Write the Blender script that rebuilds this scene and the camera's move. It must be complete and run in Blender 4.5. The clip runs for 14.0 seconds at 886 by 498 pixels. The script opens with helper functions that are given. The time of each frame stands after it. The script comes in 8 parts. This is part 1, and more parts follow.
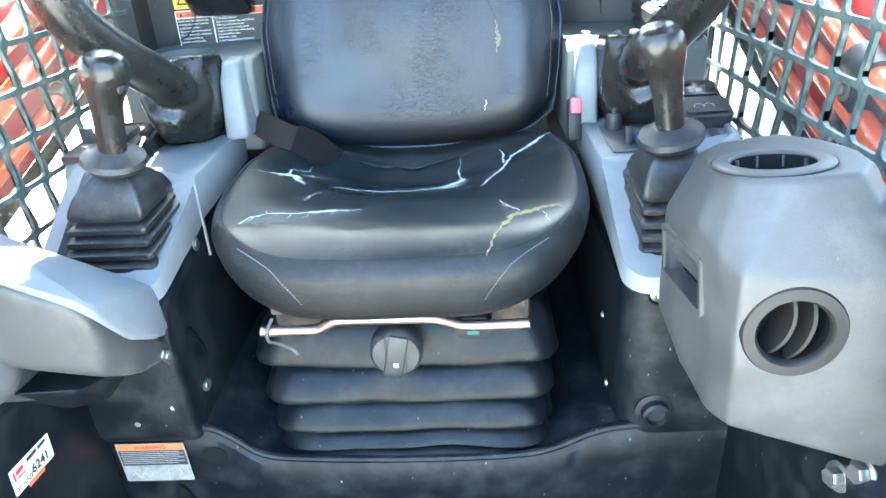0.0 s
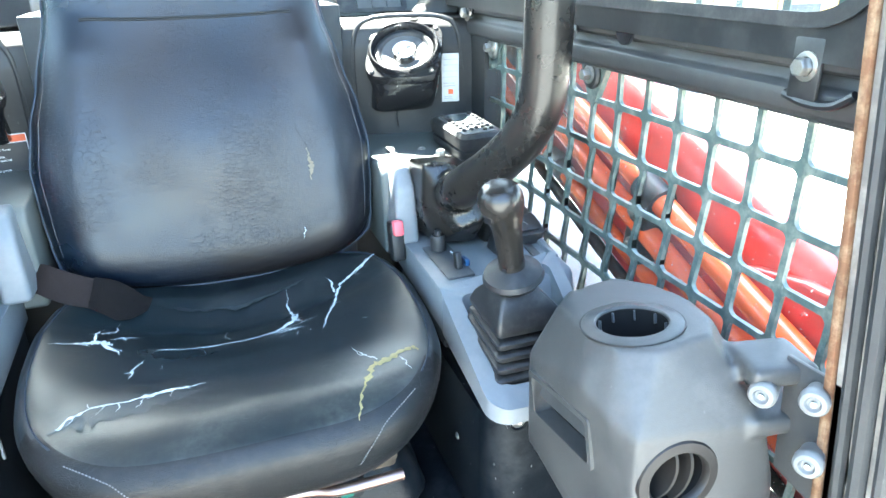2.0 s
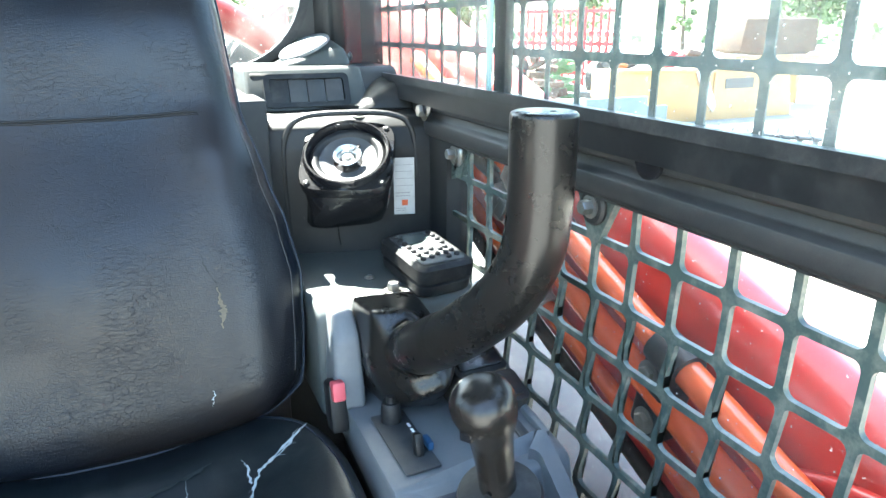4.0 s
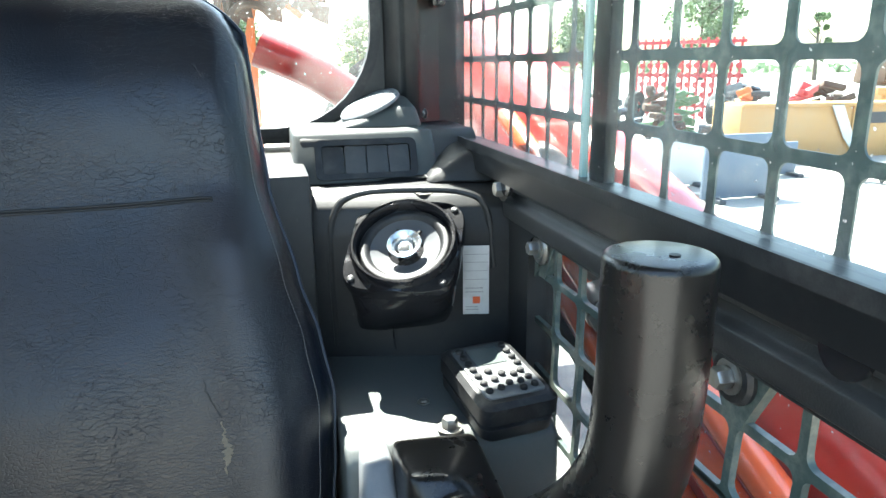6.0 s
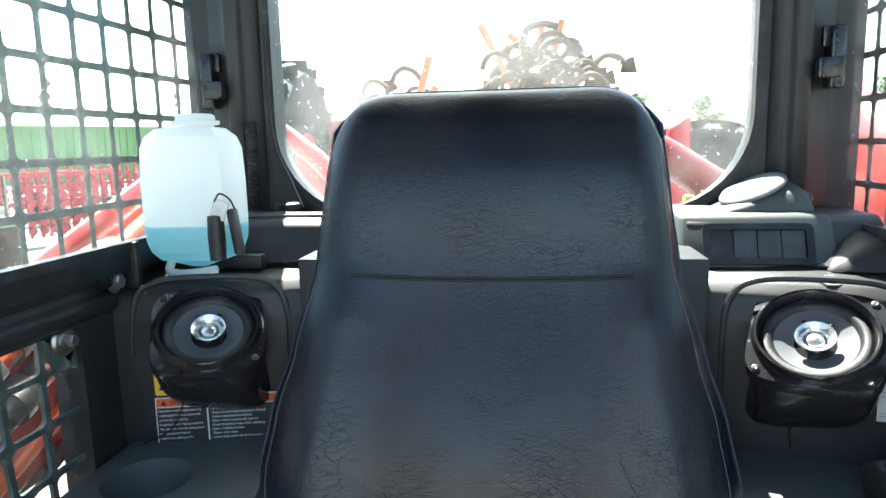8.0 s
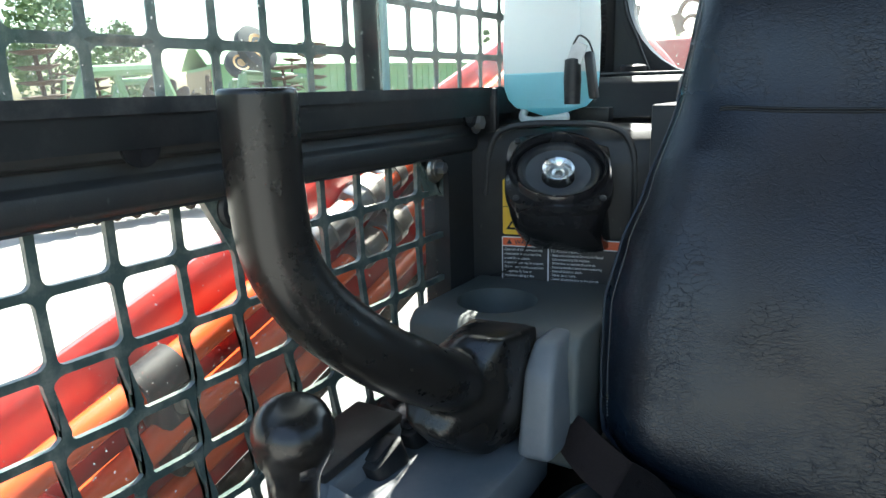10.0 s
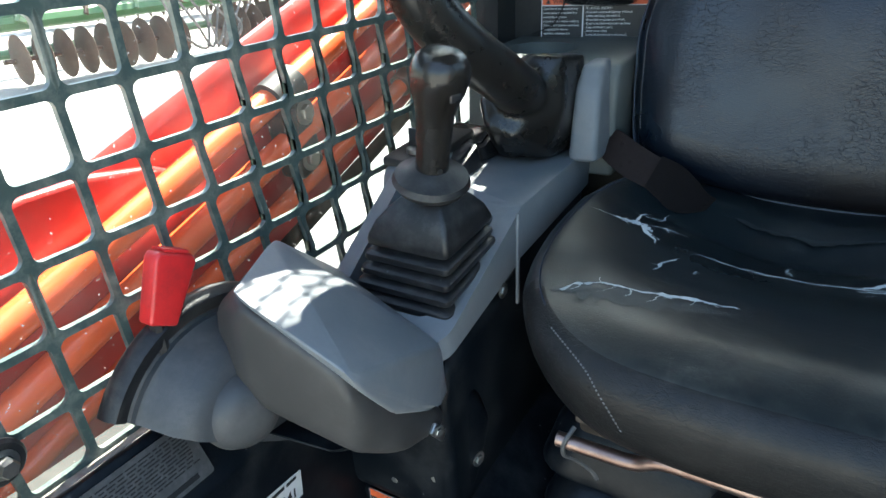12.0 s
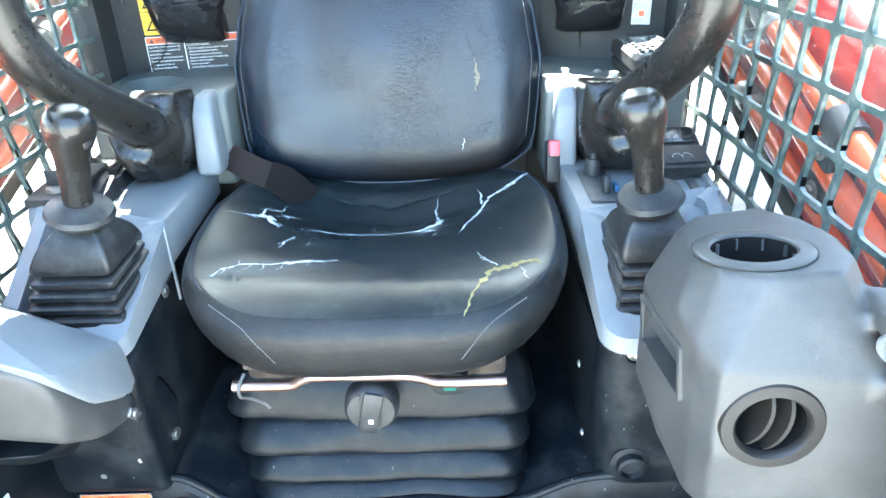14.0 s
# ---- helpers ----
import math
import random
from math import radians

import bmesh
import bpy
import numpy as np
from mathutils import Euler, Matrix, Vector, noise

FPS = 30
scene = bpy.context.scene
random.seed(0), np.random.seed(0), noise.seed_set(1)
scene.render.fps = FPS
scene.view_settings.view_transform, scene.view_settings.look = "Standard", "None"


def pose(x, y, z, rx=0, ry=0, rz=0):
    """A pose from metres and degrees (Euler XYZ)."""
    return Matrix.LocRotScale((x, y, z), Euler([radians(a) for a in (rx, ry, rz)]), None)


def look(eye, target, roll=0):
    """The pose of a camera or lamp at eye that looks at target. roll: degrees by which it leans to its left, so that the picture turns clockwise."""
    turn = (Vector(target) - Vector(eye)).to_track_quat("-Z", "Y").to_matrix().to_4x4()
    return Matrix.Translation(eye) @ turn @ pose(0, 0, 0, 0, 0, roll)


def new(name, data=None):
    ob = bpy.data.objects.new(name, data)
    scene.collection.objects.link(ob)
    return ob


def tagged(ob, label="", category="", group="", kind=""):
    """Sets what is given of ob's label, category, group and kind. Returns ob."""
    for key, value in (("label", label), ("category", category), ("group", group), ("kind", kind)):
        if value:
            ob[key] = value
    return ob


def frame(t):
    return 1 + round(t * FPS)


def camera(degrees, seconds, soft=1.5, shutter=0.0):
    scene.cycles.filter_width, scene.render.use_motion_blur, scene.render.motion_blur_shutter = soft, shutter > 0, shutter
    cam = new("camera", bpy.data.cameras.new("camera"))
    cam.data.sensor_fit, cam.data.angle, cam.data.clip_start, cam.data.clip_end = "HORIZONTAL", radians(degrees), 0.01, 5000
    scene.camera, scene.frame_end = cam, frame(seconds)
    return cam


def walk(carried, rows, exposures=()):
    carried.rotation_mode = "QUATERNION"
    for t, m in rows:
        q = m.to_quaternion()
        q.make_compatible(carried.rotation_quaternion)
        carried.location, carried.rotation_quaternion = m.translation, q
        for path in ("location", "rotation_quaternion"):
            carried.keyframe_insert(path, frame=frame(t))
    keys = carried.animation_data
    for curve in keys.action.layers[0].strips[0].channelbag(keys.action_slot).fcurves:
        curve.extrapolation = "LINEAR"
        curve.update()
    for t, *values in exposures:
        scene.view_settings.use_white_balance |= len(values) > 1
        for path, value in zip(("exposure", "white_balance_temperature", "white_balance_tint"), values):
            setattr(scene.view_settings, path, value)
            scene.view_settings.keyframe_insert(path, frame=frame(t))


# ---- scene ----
cam = camera(66.8, 14.0)
PATH = [
    (0, (0.103, 0.032, 0.867), (-0.001, 1.827, -0.01), -3.4),
    (0.5, (0.1, 0.053, 0.896), (0.057, 1.867, 0.055), -2.7),
    (1, (0.049, 0.085, 0.921), (0.455, 1.851, 0.074), -1.6),
    (1.5, (0.01, 0.098, 0.951), (0.591, 1.813, 0.103), -1.2),
    (2, (0.003, 0.114, 0.99), (0.606, 1.848, 0.196), -1.1),
    (2.5, (0.013, 0.13, 1.021), (0.623, 1.925, 0.382), -1.1),
    (2.7, (0.012, 0.153, 1.028), (0.631, 1.956, 0.424), -1.0),
    (4.8, (0.164, 0.506, 1.009), (0.984, 2.216, 0.374), -0.0),
    (5, (0.18, 0.537, 1.017), (0.994, 2.252, 0.386), -0.1),
    (5.5, (0.207, 0.568, 1.038), (0.854, 2.369, 0.459), -0.4),
    (6, (0.208, 0.561, 1.045), (0.683, 2.428, 0.508), -0.7),
    (6.5, (0.16, 0.565, 1.06), (0.401, 2.485, 0.554), -0.9),
    (7, (0.121, 0.574, 1.075), (0.092, 2.525, 0.635), -1.2),
    (7.5, (0.088, 0.564, 1.082), (-0.097, 2.519, 0.705), -1.5),
    (8, (0.052, 0.546, 1.058), (-0.228, 2.503, 0.751), -1.4),
    (8.5, (0.04, 0.529, 1.045), (-0.51, 2.429, 0.747), -1.7),
    (9, (0.0, 0.542, 1.005), (-0.87, 2.317, 0.703), -1.8),
    (9.2, (-0.011, 0.543, 0.99), (-1.027, 2.238, 0.68), -1.8),
    (11.3, (-0.002, 0.319, 0.9), (-1.008, 1.892, 0.182), -2.2),
    (11.5, (0.005, 0.29, 0.892), (-0.969, 1.868, 0.145), -2.2),
    (12, (0.001, 0.272, 0.851), (-0.948, 1.805, -0.015), -2.9),
    (12.5, (0.06, 0.278, 0.819), (-0.776, 1.834, -0.119), -3.3),
    (13, (0.095, 0.243, 0.833), (-0.407, 1.926, -0.124), -3.0),
    (13.5, (0.147, 0.12, 0.883), (-0.179, 1.85, -0.066), -2.7),
    (14, (0.102, 0.077, 0.931), (0.072, 1.863, 0.031), -1.8),
]
EXPOSE = [(0.0, 5.2, 6000, 1), (2.7, 4.8, 6100, 2), (4.8, 3.65, 6200, 3), (5.5, 3.45, 6200, 3), (6.5, 3.05, 6250, 4), (7.5, 3.05, 6250, 4), (9.2, 2.4, 6250, 4), (11.3, 3.0, 6300, 3), (12.5, 3.15, 6150, 2), (13.5, 5.0, 6000, 2), (14.0, 5.2, 6000, 1)]
walk(cam, [(t, look(eye, target, roll)) for t, eye, target, roll in PATH], EXPOSE)

# ---------------------------------------------------------------- light
SUN_TO = Vector((-0.16, 0.50, 0.83)).normalized()
world = bpy.data.worlds.new("world")
scene.world = world
world.use_nodes = True
wn = world.node_tree
sky = wn.nodes.new("ShaderNodeTexSky")
sky.sky_type = "NISHITA"
sky.sun_disc = False
sky.sun_elevation = math.asin(SUN_TO.z)
sky.sun_rotation = math.atan2(SUN_TO.x, SUN_TO.y)
sky.air_density, sky.dust_density, sky.ozone_density = 1.2, 2.5, 1.0
wn.links.new(sky.outputs[0], wn.nodes["Background"].inputs[0])
wn.nodes["Background"].inputs[1].default_value = 0.105
sun = new("sun", bpy.data.lights.new("sun", "SUN"))
sun.data.energy, sun.data.angle, sun.data.color = 5.0, radians(0.5), (1.0, 0.95, 0.87)
sun.matrix_world = look((0, 0, 0), -SUN_TO)


# ---------------------------------------------------------------- materials
def material(name, colour, rough=0.5, metal=0.0, grain=0.0, grain_scale=200.0, wear=None, wear_amount=0.0, wear_scale=18.0,
             bump=0.0, bump_scale=300.0, coat=0.0, rough_var=0.1, spec=0.5, specks=0.0):
    """Principled paint or plastic with fine grain, a worn or dirty second colour, uneven gloss and a little relief."""
    m = bpy.data.materials.new(name)
    m.use_nodes = True
    n, l = m.node_tree.nodes, m.node_tree.links
    p = n["Principled BSDF"]
    p.inputs["Metallic"].default_value = metal
    p.inputs["Specular IOR Level"].default_value = spec
    p.inputs["Coat Weight"].default_value = coat
    co = n.new("ShaderNodeTexCoord")
    colour = (*colour, 1.0)
    fine = n.new("ShaderNodeTexNoise")
    fine.inputs["Scale"].default_value, fine.inputs["Detail"].default_value = grain_scale, 3.0
    l.new(co.outputs["Object"], fine.inputs["Vector"])
    mix = n.new("ShaderNodeMix")
    mix.data_type = "RGBA"
    mix.inputs["A"].default_value = tuple(c * (1 - grain) for c in colour[:3]) + (1,)
    mix.inputs["B"].default_value = tuple(min(1, c * (1 + grain)) for c in colour[:3]) + (1,)
    l.new(fine.outputs["Fac"], mix.inputs["Factor"])
    last = mix.outputs["Result"]
    broad = n.new("ShaderNodeTexNoise")
    broad.inputs["Scale"].default_value, broad.inputs["Detail"].default_value, broad.inputs["Roughness"].default_value = wear_scale, 8.0, 0.68
    l.new(co.outputs["Object"], broad.inputs["Vector"])
    if wear:
        ramp = n.new("ShaderNodeMapRange")
        ramp.inputs["From Min"].default_value, ramp.inputs["From Max"].default_value = 0.46, 0.72
        ramp.inputs["To Max"].default_value = wear_amount
        l.new(broad.outputs["Fac"], ramp.inputs["Value"])
        worn = n.new("ShaderNodeMix")
        worn.data_type = "RGBA"
        l.new(ramp.outputs["Result"], worn.inputs["Factor"])
        l.new(last, worn.inputs["A"])
        worn.inputs["B"].default_value = (*wear, 1)
        last = worn.outputs["Result"]
    if specks:
        # pale nicks and dust grains, drawn out a little, in patches
        sm = n.new("ShaderNodeMapping")
        sm.inputs["Scale"].default_value = (1.0, 1.0, 0.45)
        l.new(co.outputs["Object"], sm.inputs["Vector"])
        dots = n.new("ShaderNodeTexVoronoi")
        dots.inputs["Scale"].default_value = 85.0
        l.new(sm.outputs[0], dots.inputs["Vector"])
        near = n.new("ShaderNodeMapRange")
        near.inputs["From Min"].default_value, near.inputs["From Max"].default_value, near.inputs["To Min"].default_value, near.inputs["To Max"].default_value = 0.03, 0.13, 1.0, 0.0
        l.new(dots.outputs["Distance"], near.inputs["Value"])
        some = n.new("ShaderNodeMath")
        some.operation = "GREATER_THAN"
        some.inputs[1].default_value = 0.72
        tell = n.new("ShaderNodeSeparateColor")
        l.new(dots.outputs["Color"], tell.inputs[0])
        l.new(tell.outputs[0], some.inputs[0])
        both = n.new("ShaderNodeMath")
        both.operation = "MULTIPLY"
        frag = n.new("ShaderNodeMath")
        frag.operation = "MULTIPLY"
        l.new(near.outputs["Result"], frag.inputs[0])
        l.new(fine.outputs["Fac"], frag.inputs[1])
        l.new(frag.outputs[0], both.inputs[0])
        l.new(some.outputs[0], both.inputs[1])
        amount = n.new("ShaderNodeMath")
        amount.operation = "MULTIPLY"
        amount.inputs[1].default_value = specks
        l.new(both.outputs[0], amount.inputs[0])
        chip = n.new("ShaderNodeMix")
        chip.data_type = "RGBA"
        l.new(amount.outputs[0], chip.inputs["Factor"])
        l.new(last, chip.inputs["A"])
        chip.inputs["B"].default_value = (0.34, 0.34, 0.32, 1)
        last = chip.outputs["Result"]
    l.new(last, p.inputs["Base Color"])
    gloss = n.new("ShaderNodeMapRange")
    gloss.inputs["To Min"].default_value, gloss.inputs["To Max"].default_value = max(0.02, rough - rough_var), min(1, rough + rough_var)
    l.new(broad.outputs["Fac"], gloss.inputs["Value"])
    l.new(gloss.outputs["Result"], p.inputs["Roughness"])
    if bump:
        b = n.new("ShaderNodeBump")
        b.inputs["Strength"].default_value, b.inputs["Distance"].default_value = bump, 0.0006
        rel = n.new("ShaderNodeTexNoise")
        rel.inputs["Scale"].default_value, rel.inputs["Detail"].default_value = bump_scale, 2.0
        l.new(co.outputs["Object"], rel.inputs["Vector"])
        l.new(rel.outputs["Fac"], b.inputs["Height"])
        l.new(b.outputs["Normal"], p.inputs["Normal"])
    return m


def leather(name, colour, second, rough=0.34, wrinkle=1.0, scuff=None, spec=0.6, depth=0.42, crease_shade=0.3):
    """Vinyl with pebbled grain, patches of fine wrinkles, a few long creases with painted shade, and a rubbed second
    tone.
    """
    m = bpy.data.materials.new(name)
    m.use_nodes = True
    n, l = m.node_tree.nodes, m.node_tree.links
    p = n["Principled BSDF"]
    p.inputs["Specular IOR Level"].default_value = spec
    co = n.new("ShaderNodeTexCoord")

    def noise_of(scale, detail, rough_=0.5):
        t = n.new("ShaderNodeTexNoise")
        t.inputs["Scale"].default_value, t.inputs["Detail"].default_value, t.inputs["Roughness"].default_value = scale, detail, rough_
        l.new(co.outputs["Object"], t.inputs["Vector"])
        return t

    def band(src, lo, hi, to=1.0):
        r = n.new("ShaderNodeMapRange")
        r.inputs["From Min"].default_value, r.inputs["From Max"].default_value, r.inputs["To Max"].default_value = lo, hi, to
        l.new(src, r.inputs["Value"])
        return r.outputs["Result"]

    def calc(op, a, b):
        c = n.new("ShaderNodeMath")
        c.operation = op
        for k, v in enumerate((a, b)):
            if isinstance(v, float):
                c.inputs[k].default_value = v
            else:
                l.new(v, c.inputs[k])
        return c.outputs[0]

    def creases(scale, stretch, warp_scale, warp_size, width, mask):
        shift = n.new("ShaderNodeVectorMath")
        shift.operation = "MULTIPLY_ADD"
        shift.inputs[1].default_value = (warp_size,) * 3
        l.new(noise_of(warp_scale, 5.0).outputs["Color"], shift.inputs[0])
        l.new(co.outputs["Object"], shift.inputs[2])
        sq = n.new("ShaderNodeMapping")
        sq.inputs["Scale"].default_value = stretch
        l.new(shift.outputs[0], sq.inputs["Vector"])
        v = n.new("ShaderNodeTexVoronoi")
        v.feature = "DISTANCE_TO_EDGE"
        v.inputs["Scale"].default_value = scale
        l.new(sq.outputs[0], v.inputs["Vector"])
        line = calc("SUBTRACT", 1.0, band(v.outputs["Distance"], 0.0, width))
        return calc("MULTIPLY", line, mask)

    fine = creases(250.0, (0.65, 1.2, 1.35), 75.0, 0.010, 0.15, band(noise_of(9.0, 3.0).outputs["Fac"], 0.30, 0.56, wrinkle))
    long_ = creases(120.0, (0.42, 1.4, 1.6), 45.0, 0.022, 0.030, band(noise_of(11.0, 4.0).outputs["Fac"], 0.44, 0.56, wrinkle))
    deep = calc("MAXIMUM", calc("MULTIPLY", fine, 0.34), long_)
    pebble = n.new("ShaderNodeTexVoronoi")
    pebble.inputs["Scale"].default_value = 520.0
    l.new(co.outputs["Object"], pebble.inputs["Vector"])
    height = calc("ADD", calc("MULTIPLY", deep, -1.3), calc("MULTIPLY", pebble.outputs["Distance"], 0.22))
    b = n.new("ShaderNodeBump")
    b.inputs["Strength"].default_value, b.inputs["Distance"].default_value = depth, 0.0008
    l.new(height, b.inputs["Height"])
    l.new(b.outputs["Normal"], p.inputs["Normal"])
    tone = n.new("ShaderNodeMix")
    tone.data_type = "RGBA"
    tone.inputs["A"].default_value, tone.inputs["B"].default_value = (*colour, 1), (*second, 1)
    big = noise_of(4.0, 6.0)
    l.new(band(big.outputs["Fac"], 0.35, 0.7), tone.inputs["Factor"])
    last = tone.outputs["Result"]
    if scuff:
        # dry, dusty rubbing on the high edges and margins
        sc = n.new("ShaderNodeMix")
        sc.data_type = "RGBA"
        l.new(last, sc.inputs["A"])
        sc.inputs["B"].default_value = (*scuff, 1)
        patches = calc("MULTIPLY", band(noise_of(6.5, 5.0, 0.6).outputs["Fac"], 0.49, 0.68), band(noise_of(70.0, 5.0, 0.7).outputs["Fac"], 0.30, 0.70))
        l.new(calc("MULTIPLY", patches, 0.75), sc.inputs["Factor"])
        last = sc.outputs["Result"]
    # shade in the creases painted into the colour, on top of the bump
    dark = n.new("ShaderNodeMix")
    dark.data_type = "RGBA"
    l.new(calc("MULTIPLY", deep, crease_shade), dark.inputs["Factor"])
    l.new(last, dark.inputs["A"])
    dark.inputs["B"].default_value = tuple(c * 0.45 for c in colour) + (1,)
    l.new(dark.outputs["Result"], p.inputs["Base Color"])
    gl = n.new("ShaderNodeMapRange")
    gl.inputs["To Min"].default_value, gl.inputs["To Max"].default_value = rough - 0.08, rough + 0.12
    l.new(big.outputs["Fac"], gl.inputs["Value"])
    l.new(gl.outputs["Result"], p.inputs["Roughness"])
    return m


def pane_material(name, tint, dust, spots_=5.0):
    """Window glass: clear, with its own reflection and a thin film of dust."""
    m = bpy.data.materials.new(name)
    m.use_nodes = True
    n, l = m.node_tree.nodes, m.node_tree.links
    n.remove(n["Principled BSDF"])
    clear, shine, film = n.new("ShaderNodeBsdfTransparent"), n.new("ShaderNodeBsdfGlossy"), n.new("ShaderNodeBsdfDiffuse")
    clear.inputs[0].default_value = (*tint, 1)
    shine.inputs["Roughness"].default_value = 0.03
    film.inputs[0].default_value = (0.75, 0.72, 0.66, 1)
    face = n.new("ShaderNodeLayerWeight")
    face.inputs["Blend"].default_value = 0.5
    fres = n.new("ShaderNodeMath")
    fres.operation = "POWER"
    fres.inputs[1].default_value = 5.0
    l.new(face.outputs["Facing"], fres.inputs[0])
    a, b = n.new("ShaderNodeMixShader"), n.new("ShaderNodeMixShader")
    l.new(fres.outputs[0], a.inputs[0])
    l.new(clear.outputs[0], a.inputs[1])
    l.new(shine.outputs[0], a.inputs[2])
    co = n.new("ShaderNodeTexCoord")
    spots, clouds = n.new("ShaderNodeTexNoise"), n.new("ShaderNodeTexNoise")
    spots.inputs["Scale"].default_value, spots.inputs["Detail"].default_value = 210.0, 2.0
    clouds.inputs["Scale"].default_value, clouds.inputs["Detail"].default_value = 7.0, 5.0
    l.new(co.outputs["Object"], spots.inputs["Vector"])
    l.new(co.outputs["Object"], clouds.inputs["Vector"])
    sp = n.new("ShaderNodeMapRange")
    sp.inputs["From Min"].default_value, sp.inputs["From Max"].default_value, sp.inputs["To Max"].default_value = 0.70, 0.76, dust * spots_
    l.new(spots.outputs["Fac"], sp.inputs["Value"])
    cl = n.new("ShaderNodeMapRange")
    cl.inputs["From Min"].default_value, cl.inputs["From Max"].default_value, cl.inputs["To Max"].default_value = 0.35, 0.75, dust
    l.new(clouds.outputs["Fac"], cl.inputs["Value"])
    add = n.new("ShaderNodeMath")
    l.new(sp.outputs["Result"], add.inputs[0])
    l.new(cl.outputs["Result"], add.inputs[1])
    l.new(add.outputs[0], b.inputs[0])
    l.new(a.outputs[0], b.inputs[1])
    glow = n.new("ShaderNodeBsdfTranslucent")
    glow.inputs[0].default_value = (0.75, 0.74, 0.70, 1)
    both = n.new("ShaderNodeMixShader")
    both.inputs[0].default_value = 0.6
    l.new(film.outputs[0], both.inputs[1])
    l.new(glow.outputs[0], both.inputs[2])
    l.new(both.outputs[0], b.inputs[2])
    l.new(b.outputs[0], n["Material Output"].inputs[0])
    return m


M_seat = leather("black_vinyl", (0.0050, 0.0095, 0.0120), (0.0090, 0.0120, 0.0140), 0.28, 0.2, (0.0520, 0.0540, 0.0490), 0.45)
# brown second tone: worn patches, and the ground's brown sheen put into colour
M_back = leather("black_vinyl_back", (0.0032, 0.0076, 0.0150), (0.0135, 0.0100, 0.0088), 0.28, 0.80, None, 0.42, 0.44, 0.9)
# scuffed front roll; its brown tone also paints in the ground's reflection
M_front = leather("front_vinyl_wear_and_sheen", (0.0052, 0.0070, 0.0084), (0.0115, 0.0095, 0.0085), 0.40, 0.8, (0.0240, 0.0220, 0.0200), 0.24, 0.45, 0.5)
M_crack = material("cracked_backing", (0.4356, 0.4646, 0.4646), 0.9, grain=0.15)
M_foam = material("yellow_foam", (0.2376, 0.1914, 0.0825), 0.95, grain=0.3, grain_scale=400, bump=0.6)
M_foamdark = material("old_foam", (0.1403, 0.1188, 0.0858), 0.95, grain=0.3, grain_scale=400, bump=0.6)
M_thread = material("grey_thread", (0.1100, 0.1100, 0.1100), 0.8)
M_pipe = material("blue_black_piping", (0.0165, 0.0231, 0.0363), 0.45, spec=0.38)
M_grey = material("grey_plastic", (0.1353, 0.1465, 0.1571), 0.48, grain=0.06, wear=(0.2112, 0.2112, 0.2059), wear_amount=0.5, wear_scale=22, bump=0.35, bump_scale=900, specks=0.15)
M_grey2 = material("scuffed_grey_plastic", (0.0409, 0.0403, 0.0389), 0.46, grain=0.10, wear=(0.0792, 0.0752, 0.0700), wear_amount=0.65, wear_scale=16, bump=0.35, bump_scale=900, specks=0.3, spec=0.38)
M_grey3 = material("scuffed_brown_grey_plastic", (0.0370, 0.0360, 0.0347), 0.5, grain=0.08, wear=(0.0759, 0.0713, 0.0667), wear_amount=0.7, wear_scale=14, bump=0.35, bump_scale=900, spec=0.38, specks=0.2)
M_greydark = material("dark_grey_plastic", (0.0409, 0.0436, 0.0464), 0.5, grain=0.08, wear=(0.1043, 0.1013, 0.0952), wear_amount=0.6, wear_scale=16, bump=0.3, bump_scale=900, spec=0.41)
M_panel = material("charcoal_panel", (0.0034, 0.0052, 0.0076), 0.44, grain=0.35, wear=(0.0330, 0.0350, 0.0365), wear_amount=0.60, wear_scale=21, bump=0.3, bump_scale=700, spec=0.17, specks=0.9, grain_scale=70)
M_liner = material("charcoal_liner", (0.0185, 0.0195, 0.0204), 0.5, grain=0.1, wear=(0.0603, 0.0575, 0.0513), wear_amount=0.45, wear_scale=9, bump=0.35, bump_scale=600, spec=0.41, specks=0.15)
M_black = material("black_rubber", (0.0102, 0.0108, 0.0119), 0.5, grain=0.15, wear=(0.0667, 0.0630, 0.0592), wear_amount=0.6, wear_scale=30, bump=0.3, bump_scale=500, spec=0.41)
M_bellows = material("dusty_bellows", (0.0022, 0.0036, 0.0056), 0.36, grain=0.3, wear=(0.0230, 0.0230, 0.0225), wear_amount=0.50, wear_scale=26, bump=0.6, bump_scale=300, spec=0.17, specks=0.6, grain_scale=90)
M_gloss = material("gloss_black_plastic", (0.0106, 0.0106, 0.0119), 0.16, wear=(0.0792, 0.0792, 0.0792), wear_amount=0.25, rough_var=0.06)
M_stick = material("worn_black_grip", (0.0132, 0.0116, 0.0102), 0.24, wear=(0.0694, 0.0595, 0.0496), wear_amount=0.12, wear_scale=26, bump=0.2, bump_scale=700, spec=0.41)
M_tube = material("black_grab_tube", (0.0123, 0.0112, 0.0099), 0.28, grain=0.1, wear=(0.0694, 0.0595, 0.0496), wear_amount=0.08, wear_scale=20, bump=0.15, bump_scale=600, spec=0.41, rough_var=0.06)
# pale wear is dust, plus the bars' sunlit beige put into the colour
M_grid = material("green_black_grid", (0.0480, 0.0720, 0.0660), 0.40, grain=0.2, wear=(0.2800, 0.2800, 0.2350), wear_amount=0.6, wear_scale=45, specks=0.5)
M_frameblack = material("black_frame_paint", (0.0077, 0.0083, 0.0094), 0.38, wear=(0.0596, 0.0565, 0.0536), wear_amount=0.35, wear_scale=25, spec=0.41)
